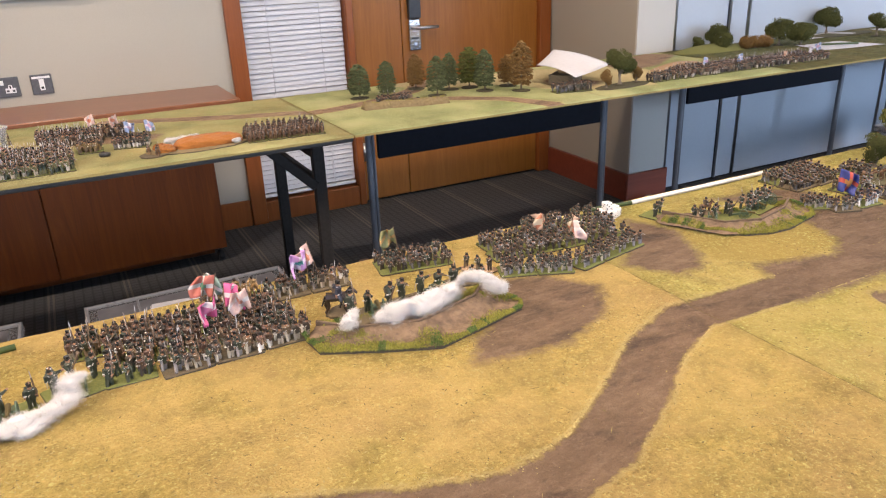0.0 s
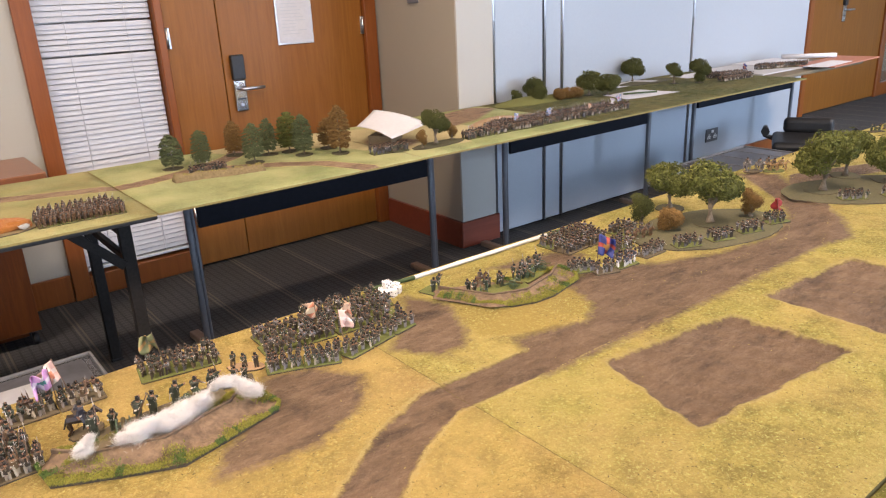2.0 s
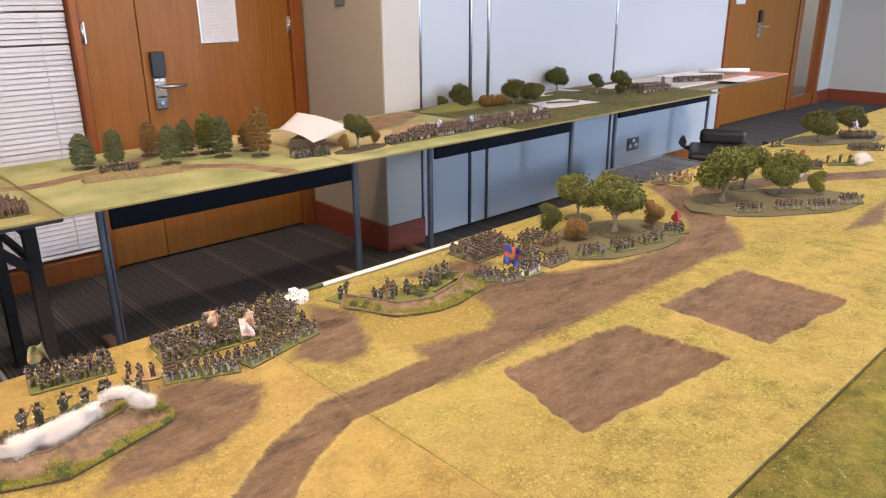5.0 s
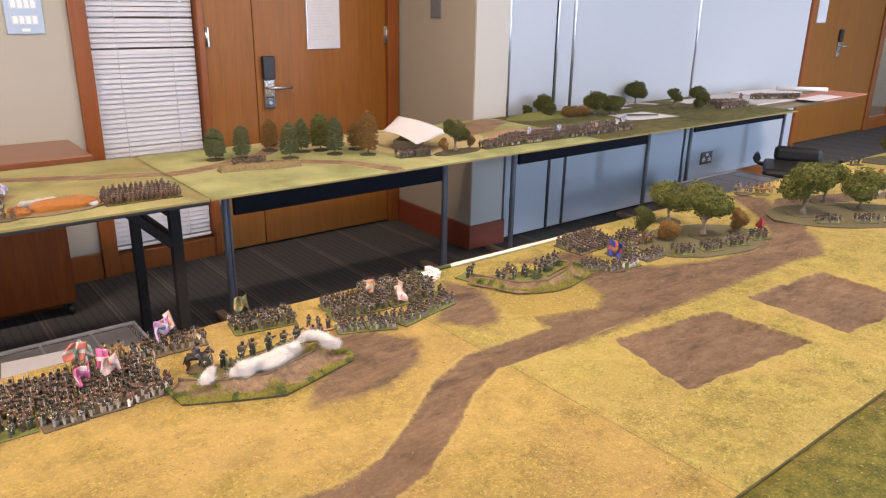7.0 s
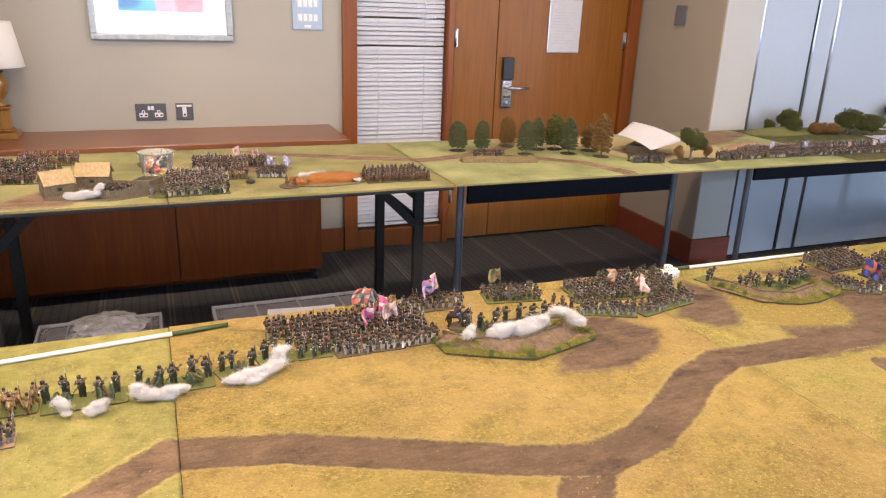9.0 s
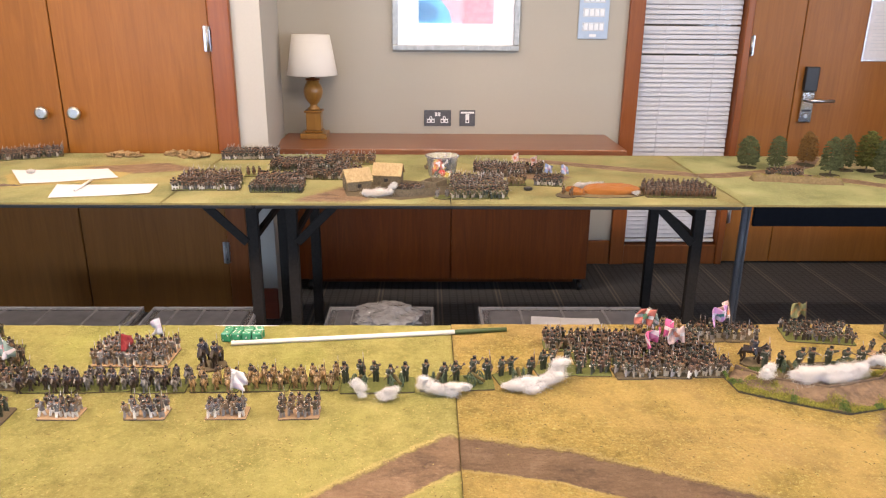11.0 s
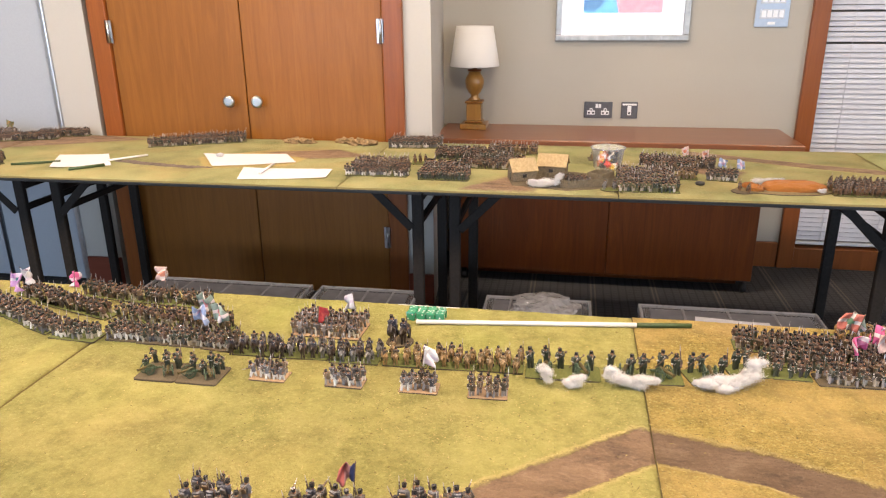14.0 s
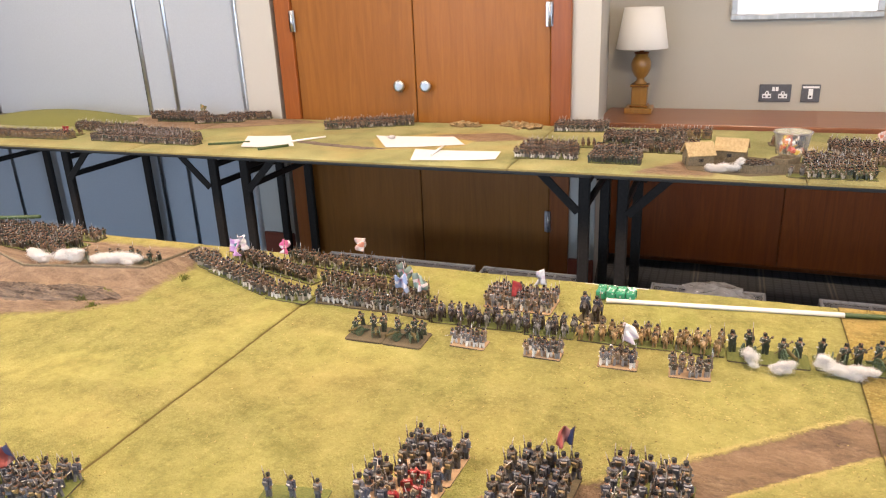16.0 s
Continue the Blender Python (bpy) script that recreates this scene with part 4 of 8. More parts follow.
P = {
    "coat_green": paint("dark_green_paint", (0.037, 0.047, 0.034)), "coat_dark": paint("brown_black_paint", (0.062, 0.050, 0.041)),
    "coat_grey": paint("blue_grey_paint", (0.1235, 0.1196, 0.13)), "coat_white": paint("off_white_coat_paint", (0.26, 0.2405, 0.2405)),
    "coat_blue": paint("dark_blue_paint", (0.045, 0.047, 0.064)), "coat_tan": paint("tan_coat_paint", (0.22, 0.15, 0.065)), "coat_olive": paint("olive_coat_paint", (0.115, 0.108, 0.050)),
    "coat_red": paint("dark_red_paint", (0.28, 0.020, 0.018)), "coat_rust": paint("red_brown_paint", (0.098, 0.058, 0.044)), "white": paint("white_belt_paint", (0.68, 0.65, 0.61)),
    "cream": paint("cream_trouser_paint", (0.40, 0.35, 0.28)), "black": paint("black_hat_paint", (0.024, 0.022, 0.021), 0.28),
    "skin": paint("flesh_paint", (0.42, 0.22, 0.13)), "iron": paint("gun_metal_paint", (0.52, 0.50, 0.48), 0.30, 0.5),
    "stock": paint("musket_wood_paint", (0.143, 0.091, 0.0546)), "pack": paint("brown_pack_paint", (0.1625, 0.1144, 0.0728)),
    "horse_brown": paint("chestnut_horse_paint", (0.143, 0.0754, 0.0364)), "horse_dark": paint("dark_bay_horse_paint", (0.039, 0.0234, 0.0156)),
    "horse_grey": paint("grey_horse_paint", (0.16, 0.15, 0.14)), "horse_gold": paint("golden_dun_horse_paint", (0.27, 0.165, 0.070)), "gun_green": paint("green_carriage_paint", (0.060, 0.098, 0.058)),
    "brass": paint("bronze_barrel_paint", (0.13, 0.10, 0.04), 0.40, 0.6), "leg_green": paint("green_trouser_paint", (0.046, 0.056, 0.038)),
}
MM = 0.00100


def seg(bm, a, b, ra, rb, mi, n=5, flat=1.0):
    """A short tapered limb between two points, in millimetres."""
    a, b = Vector(a) * MM, Vector(b) * MM
    q = (b - a).normalized().to_track_quat("Z", "Y")
    rings = []
    for p, r in ((a, ra), (b, rb)):
        rings.append([bm.verts.new(p + q @ Vector((r * MM * math.cos(2 * math.pi * (k + 0.5) / n), flat * r * MM * math.sin(2 * math.pi * (k + 0.5) / n), 0))) for k in range(n)])
    for k in range(n):
        bm.faces.new((rings[0][k], rings[0][(k + 1) % n], rings[1][(k + 1) % n], rings[1][k])).material_index = mi
    bm.faces.new(rings[0][::-1]).material_index = mi
    bm.faces.new(rings[1]).material_index = mi


# slots: 0 coat, 1 trousers, 2 hat, 3 flesh, 4 iron, 5 wood, 6 pack, 7 belts, 8 horse
def body(bm, pose_name, dx=0.0, dy=0.0, dz=0.0, legs=True, plume=False, lean=0.0, bend=0.0):
    def put(p):
        up = max(0.0, p[2] - 12)
        return (p[0] + dx + bend * up, p[1] + dy - lean * up, 0.90 * p[2] - 0.10 * abs(lean) * up + dz)

    def s(a, b, ra, rb, mi, n=5, flat=1.0):
        seg(bm, put(a), put(b), 1.32 * ra, 1.32 * rb, mi, n, flat)
    if legs:
        st = 4.0 if pose_name == "charge" else 2.4 if pose_name == "march" else 0.8
        s((-2.2, -st, 0), (-1.7, 0, 15), 1.5, 2.1, 1)
        s((2.2, st, 0), (1.7, 0, 15), 1.5, 2.1, 1)
        s((-2.2, -st - 1.2, 0.6), (-2.2, -st + 1.0, 0.6), 1.3, 1.3, 2, 4)
        s((2.2, st - 1.2, 0.6), (2.2, st + 1.0, 0.6), 1.3, 1.3, 2, 4)
        s((0, 0.4, 11.5), (0, 0.2, 16), 4.0, 3.4, 0, 6, 0.75)
    s((0, 0, 14.5), (0, -0.3, 24.6), 3.3, 4.3, 0, 6, 0.68)
    s((0, -0.3, 24.4), (0, -0.4, 26), 3.6, 1.6, 0, 6, 0.7)
    s((0, -0.5, 25.4), (0, -0.7, 29.3), 1.5, 1.75, 3, 6)
    s((0, -0.5, 28.4), (0, -0.3, 32.6), 1.8, 2.05, 2, 7)
    s((0, -2.6, 28.8), (0, -1.0, 29.2), 1.6, 1.8, 2, 5, 0.4)
    if plume:
        s((0, -2.4, 33.0), (0, -2.2, 35.6), 0.5, 0.6, 3, 4)
    # cross belts and pack
    s((-3.0, -2.75, 16.5), (2.6, -3.1, 24.5), 0.60, 0.60, 7, 4, 0.5)
    s((1.8, -2.75, 19.0), (-2.6, -3.1, 24.5), 0.45, 0.45, 7, 4, 0.5)
    s((0, -2.3, 30.2), (0, -2.45, 31.2), 0.50, 0.40, 4, 4, 0.5)
    s((-5.2, -1.0, 17.6), (-5.2, -1.2, 16.6), 1.2, 1.2, 7, 5)
    s((0, 2.5, 18), (0, 4.6, 24.4), 2.9, 3.1, 6, 4, 0.8)
    s((-3.2, 3.6, 25.4), (3.2, 3.6, 25.4), 1.2, 1.2, 0, 6)
    s((-2.6, 2.9, 17.0), (2.4, 5.4, 24.6), 0.35, 0.35, 7, 4, 0.5)
    if pose_name in ("march", "stand"):
        s((4.4, 0, 23.6), (5.2, -0.8, 17.5), 1.5, 1.3, 0)
        s((5.2, -0.8, 17.5), (4.2, -3.6, 15.5), 1.2, 1.0, 3)
        s((-4.4, 0, 23.6), (-5.4, 1.2, 17.5), 1.5, 1.3, 0)
        s((-5.4, 1.2, 17.5), (-4.9, 0.2, 13.0), 1.1, 0.9, 3)
        s((4.6, -3.8, 13.5), (4.4, 2.8, 36.5), 0.95, 0.6, 5, 4)
        s((4.45, 1.7, 32.0), (4.4, 5.0, 45.0), 0.55, 0.2, 4, 4)
    elif pose_name in ("charge", "fire"):
        h = 20.5 if pose_name == "charge" else 26.0
        s((4.4, 0, 23.6), (4.4, -4.2, h - 1), 1.5, 1.1, 0)
        s((-4.4, 0, 23.6), (-0.5, -6.2, h), 1.5, 1.0, 0)
        s((2.8, 4.4, h - 2.5), (1.2, -13.5, h + 1.8), 1.0, 0.65, 5, 4)
        s((1.3, -12.0, h + 1.6), (0.7, -20.0, h + 3.2), 0.55, 0.2, 4, 4)
    elif pose_name == "rammer":
        s((4.4, 0, 23.6), (6.0, -4.0, 22), 1.5, 1.1, 0)
        s((-4.4, 0, 23.6), (-5.0, -4.4, 20), 1.5, 1.1, 0)
        s((-9, -4.6, 8), (10, -4.4, 31), 0.5, 0.5, 5, 4)
        s((9.2, -4.4, 30), (10.6, -4.4, 31.6), 1.3, 1.3, 6, 6)
    elif pose_name == "point":
        s((4.4, 0, 23.6), (9.0, -3.0, 27.0), 1.5, 0.9, 0)
        s((9.0, -3.0, 27.0), (10.4, -3.5, 28.0), 0.9, 0.8, 3)
        s((-4.4, 0, 23.6), (-5.8, -1.0, 17.0), 1.5, 1.0, 0)
        s((-5.4, 1.6, 16.0), (-6.0, 4.0, 6.0), 0.4, 0.3, 4, 4)
    elif pose_name == "sabre":
        s((4.4, 0, 23.6), (6.8, -3.0, 20.0), 1.5, 1.0, 0)
        s((6.8, -3.4, 19.0), (7.6, -5.6, 33.0), 0.45, 0.2, 4, 4)
        s((-4.4, 0, 23.6), (-2.4, -5.2, 18.0), 1.5, 1.0, 0)


def horse(bm, gallop=0.0):
    seg(bm, (0, 12, 17), (0, 0, 17.5), 5.2, 5.0, 8, 7)
    seg(bm, (0, 0, 17.5), (0, -11, 18.5), 5.0, 4.8, 8, 7)
    seg(bm, (0, -9, 19), (0, -15.5, 26.5), 4.3, 2.9, 8, 6, 0.75)
    seg(bm, (0, -14.0, 27.3), (0, -20.5, 21.5), 2.8, 1.8, 8, 6, 0.8)
    seg(bm, (0, -8.5, 22.5), (0, -14.6, 29.6), 1.1, 1.1, 2, 4)
    seg(bm, (-1.4, -15.2, 24.0), (1.4, -15.2, 24.0), 2.3, 2.3, 2, 4)
    for x in (-1.3, 1.3):
        seg(bm, (x, -14.0, 28.6), (x, -14.2, 31.0), 0.8, 0.2, 8, 4)
    for x, y, sgn in ((-2.7, -9.5, -1), (2.7, -9.5, 1), (-2.9, 11, 1), (2.9, 11, -1)):
        k = gallop * sgn
        seg(bm, (x, y, 16), (x, y - 4 * k, 7.5), 2.8, 1.6, 8)
        seg(bm, (x, y - 4 * k, 7.5), (x, y + 2 * k, 0), 1.6, 1.8, 8)
    seg(bm, (0, 12.5, 18), (0, 16.5, 7), 1.7, 0.9, 2, 5)
    seg(bm, (0, 5, 21.3), (0, -5, 21.3), 4.7, 4.7, 0, 6, 0.5)
    for x in (-1, 1):
        seg(bm, (x * 3.2, -1, 22.5), (x * 6.2, -4.5, 14.5), 2.3, 1.8, 1)
        seg(bm, (x * 6.2, -4.5, 14.5), (x * 6.0, -2.5, 8), 1.8, 1.4, 2)


def cannon(bm):
    for x in (-7.5, 7.5):
        n = 14
        for k in range(n):
            a, b = 2 * math.pi * k / n, 2 * math.pi * (k + 1) / n
            seg(bm, (x, 9.5 * math.cos(a), 10 + 9.5 * math.sin(a)), (x, 9.5 * math.cos(b), 10 + 9.5 * math.sin(b)), 0.95, 0.95, 0, 4)
        for k in range(5):
            a = math.pi * k / 5
            seg(bm, (x, -9 * math.cos(a), 10 - 9 * math.sin(a)), (x, 9 * math.cos(a), 10 + 9 * math.sin(a)), 0.55, 0.55, 0, 4)
    seg(bm, (-8.5, 0, 10), (8.5, 0, 10), 1.1, 1.1, 0, 6)
    for x in (-3, 3):
        seg(bm, (x, -3, 12), (x * 0.6, 27, 1.5), 1.7, 1.4, 0, 4, 1.3)
    seg(bm, (0, 9, 13.5), (0, -19, 15.5), 3.0, 2.0, 1, 8)
    seg(bm, (0, -18, 15.4), (0, -20, 15.6), 2.5, 2.5, 1, 8)
    seg(bm, (0, 9, 13.4), (0, 11.5, 13.2), 1.4, 0.8, 1, 6)


def toy_mesh(name, coat, legs, pose_name, mount=None, hat="black", pack="pack", belts="white", lean=0.0, bend=0.0, plume=False):
    bm = bmesh.new()
    if mount:
        horse(bm, 0.6)
        body(bm, pose_name, dz=7.0, legs=False, lean=lean, bend=bend)
    else:
        body(bm, pose_name, lean=lean, bend=bend, plume=plume)
    return mesh_of("toy_soldier", bm, [P[coat], P[legs], P[hat], P["skin"], P["iron"], P["stock"], P[pack], P[belts], P[mount or "horse_brown"]])


def troop(coat, legs, poses, mount=None, **kw):
    return [toy_mesh("toy_soldier", coat, legs, q, mount, lean=a + (0.16 if q == "charge" else 0.0), bend=b, plume=b < 0 and not mount, **kw) for q in poses for a, b in ((0.02, 0.03), (0.16, -0.05))]


TROOPS = {
    "dark_adv": troop("coat_dark", "coat_dark", ("charge", "fire")) + troop("coat_dark", "coat_grey", ("charge", "charge"), belts="coat_tan") + troop("coat_green", "pack", ("charge",), pack="coat_tan") + troop("coat_grey", "coat_dark", ("charge",)),
    "white_adv": troop("coat_dark", "coat_white", ("charge", "fire")) + troop("coat_green", "cream", ("charge",), pack="coat_tan") + troop("coat_dark", "coat_white", ("charge",), belts="coat_tan"),
    "heavy": troop("coat_blue", "coat_dark", ("sabre", "march"), "horse_dark") + troop("coat_dark", "coat_grey", ("sabre", "point"), "horse_grey"),
    "green": troop("coat_green", "leg_green", ("march", "charge")) + troop("coat_dark", "leg_green", ("fire", "charge"), belts="coat_tan") + troop("coat_rust", "coat_dark", ("march",)) + troop("pack", "leg_green", ("charge",), pack="coat_dark"),
    "green_white": troop("coat_green", "coat_white", ("march", "charge")) + troop("coat_rust", "white", ("charge", "march"), belts="coat_tan") + troop("coat_dark", "cream", ("charge", "fire")) + troop("pack", "cream", ("march",)),
    "dark": troop("coat_dark", "coat_dark", ("march", "charge")) + troop("coat_rust", "cream", ("stand", "charge"), belts="coat_tan") + troop("coat_green", "pack", ("march", "fire"), pack="coat_tan") + troop("pack", "coat_dark", ("march",), belts="coat_grey"),
    "dark_white": troop("coat_dark", "white", ("march", "charge")) + troop("coat_rust", "white", ("charge",), pack="coat_tan") + troop("coat_green", "cream", ("charge", "stand"), pack="coat_tan") + troop("coat_dark", "coat_grey", ("march", "charge"), belts="coat_tan"),
    "grey": troop("coat_grey", "white", ("march", "charge")) + troop("coat_dark", "coat_white", ("stand", "charge"), pack="coat_grey") + troop("coat_blue", "white", ("march",)) + troop("pack", "coat_white", ("charge",), pack="coat_dark"),
    "white": troop("coat_white", "coat_grey", ("march",)) + troop("pack", "coat_white", ("stand", "march")) + troop("coat_grey", "white", ("march", "charge")) + troop("coat_dark", "coat_grey", ("charge",)),
    "blue": troop("coat_blue", "coat_grey", ("march", "stand", "charge"), pack="coat_grey") + troop("coat_grey", "coat_blue", ("march",), pack="pack") + troop("coat_dark", "coat_grey", ("march", "fire"), pack="coat_tan", belts="coat_grey") + troop("coat_grey", "coat_blue", ("stand",)),
    "blue_white": troop("coat_blue", "white", ("march", "charge", "stand")),
    "olive": troop("coat_olive", "leg_green", ("march", "charge")) + troop("coat_green", "coat_olive", ("march", "fire"), pack="coat_tan") + troop("coat_olive", "cream", ("march",), pack="coat_dark"),
    "tan": troop("coat_tan", "pack", ("march", "stand", "charge")) + troop("coat_dark", "coat_tan", ("march", "stand"), belts="coat_tan"),
    "crew": troop("coat_green", "leg_green", ("rammer", "point", "stand", "fire")),
    "red": troop("coat_red", "coat_blue", ("march",)) + troop("coat_blue", "coat_grey", ("march", "stand"), pack="coat_grey"),
    "dragoon": troop("coat_dark", "coat_dark", ("sabre", "march"), "horse_brown"),
    "lancer": troop("coat_blue", "coat_blue", ("sabre", "march"), "horse_dark"),
    "hussar_tan": troop("coat_tan", "coat_tan", ("sabre", "march"), "horse_gold") + troop("coat_dark", "coat_tan", ("sabre",), "horse_gold", belts="coat_tan"),
    "grey_rider": troop("coat_dark", "coat_grey", ("sabre", "point"), "horse_grey"),
}
bm = bmesh.new()
cannon(bm)
CANNON = mesh_of("cannon", bm, [P["gun_green"], P["brass"]])
M["base_green"] = surf("flocked_green_base", (0.078, 0.095, 0.020), (0.165, 0.172, 0.045), 300, 0.95, 0.8, 0.002, big=30)
M["base_brown"] = surf("muddy_brown_base", (0.075, 0.058, 0.034), (0.145, 0.110, 0.060), 300, 0.95, 0.6, 0.0015, big=30)
M["base_tan"] = surf("bare_tan_base", (0.30, 0.19, 0.105), (0.40, 0.265, 0.15), 260, 0.85, 0.3, 0.001, big=30)
M["base_edge"] = surf("dark_base_edge", (0.045, 0.035, 0.022), (0.08, 0.06, 0.036), 200, 0.8, 0.1, 0.0005)


def base_shape(bm, w, d, h, oval=False, n=22, wob=0.0, seed=0):
    rnd = random.Random(seed)
    if oval:
        pts = [((w / 2) * math.cos(2 * math.pi * k / n) * (1 + rnd.uniform(-wob, wob)), (d / 2) * math.sin(2 * math.pi * k / n) * (1 + rnd.uniform(-wob, wob))) for k in range(n)]
    else:
        c = min(w, d) * 0.05
        pts = [(-w / 2 + c, -d / 2), (w / 2 - c, -d / 2), (w / 2, -d / 2 + c), (w / 2, d / 2 - c), (w / 2 - c, d / 2), (-w / 2 + c, d / 2), (-w / 2, d / 2 - c), (-w / 2, -d / 2 + c)]
    lo = [bm.verts.new((x, y, 0)) for x, y in pts]
    up = [bm.verts.new((x, y, h * 0.75)) for x, y in pts]
    top = [bm.verts.new((x * 0.97, y * 0.96, h)) for x, y in pts]
    k = len(pts)
    for u, v, mi in ((lo, up, 1), (up, top, 0)):
        for i in range(k):
            bm.faces.new((u[i], u[(i + 1) % k], v[(i + 1) % k], v[i])).material_index = mi
    bm.faces.new(lo[::-1]).material_index = 1
    bm.faces.new(top)


FLAG_SETS = {
    "white": ((0.72, 0.70, 0.70), (0.62, 0.52, 0.58), (0.74, 0.72, 0.72)), "red": ((0.36, 0.03, 0.03), (0.26, 0.015, 0.02), (0.42, 0.06, 0.05)), "whitegreen": ((0.60, 0.18, 0.13), (0.70, 0.66, 0.62), (0.12, 0.28, 0.16)),
    "pink": ((0.66, 0.12, 0.28), (0.76, 0.66, 0.68), (0.70, 0.25, 0.40)), "redgreen": ((0.22, 0.30, 0.26), (0.70, 0.60, 0.60), (0.55, 0.22, 0.22)), "lilac": ((0.62, 0.34, 0.64), (0.72, 0.64, 0.74), (0.07, 0.28, 0.26)),
    "blue": ((0.34, 0.42, 0.62), (0.70, 0.66, 0.72), (0.60, 0.38, 0.50)), "bluered": ((0.035, 0.05, 0.22), (0.38, 0.055, 0.035), (0.45, 0.22, 0.06)), "cream": ((0.58, 0.40, 0.28), (0.52, 0.20, 0.11), (0.66, 0.56, 0.40)),
    "tricolour": ((0.045, 0.05, 0.12), (0.36, 0.16, 0.14), (0.40, 0.09, 0.07)), "olive": ((0.22, 0.22, 0.09), (0.42, 0.24, 0.08), (0.30, 0.26, 0.14)), "pale": ((0.70, 0.48, 0.42), (0.72, 0.66, 0.62), (0.66, 0.26, 0.16)),
}
FLAG_MATS = {k: [surf("flag_%s_%s" % (k, n), tuple(0.78 * v for v in c), tuple(0.9 * v for v in c), 200, 0.7, 0.1, 0.0005) for n, c in zip(("field", "arms", "centre"), cs)] for k, cs in FLAG_SETS.items()}


def flag(parent, x, y, z, key, size=0.030, turn=0.0, lean=8.0, seed=0, h=0.062):
    """A pole with a crumpled cloth: deep folds, the free corner hanging."""
    rnd = random.Random(seed)
    g = pose(x, y, z, lean * rnd.uniform(-1, 1), lean * rnd.uniform(-1, 1), turn)
    bm = bmesh.new()
    ring_tube(bm, [(0, 0, 0), (0, 0, h)], [0.0007, 0.0006], 5)
    ring_tube(bm, [(0, 0, h), (0, 0, h + 0.003)], [0.0013, 0.0002], 5)
    pole = part("flagpole", bm, P["stock"], parent, at=g)
    bm = bmesh.new()
    n, ph, crush, fold = 11, rnd.uniform(0, 6), rnd.uniform(0.72, 0.92), rnd.uniform(5.5, 8.0)
    grid = []
    for j in range(n):
        row = []
        for i in range(n):
            u, v = i / (n - 1), j / (n - 1)
            wave = math.sin(ph + fold * u + 2.6 * v) + 0.5 * math.sin(2.1 * ph + 11 * u - 5 * v)
            row.append(bm.verts.new((size * crush * u * (1 + 0.08 * math.sin(4 * v + ph)), size * 0.27 * wave * min(1, 2.2 * u), h - size * v * (1 - 0.10 * u) - size * 0.28 * u ** 1.5 + size * 0.05 * wave * u)))
        grid.append(row)
    for j in range(n - 1):
        for i in range(n - 1):
            u, v = (i + 0.5) / (n - 1) - 0.5, (j + 0.5) / (n - 1) - 0.5
            f = bm.faces.new((grid[j][i], grid[j][i + 1], grid[j + 1][i + 1], grid[j + 1][i]))
            f.smooth = True
            if key == "tricolour":
                f.material_index = 0 if u < -0.17 else 1 if u < 0.1 else 2
            else:
                f.material_index = 2 if abs(u) + abs(v) < 0.24 else 1 if min(abs(u), abs(v)) < 0.13 else 0
    bm.normal_update()
    bmesh.ops.solidify(bm, geom=bm.faces[:], thickness=0.0005)
    part("cloth", bm, FLAG_MATS[key], pole)


STAND_NO = [0]


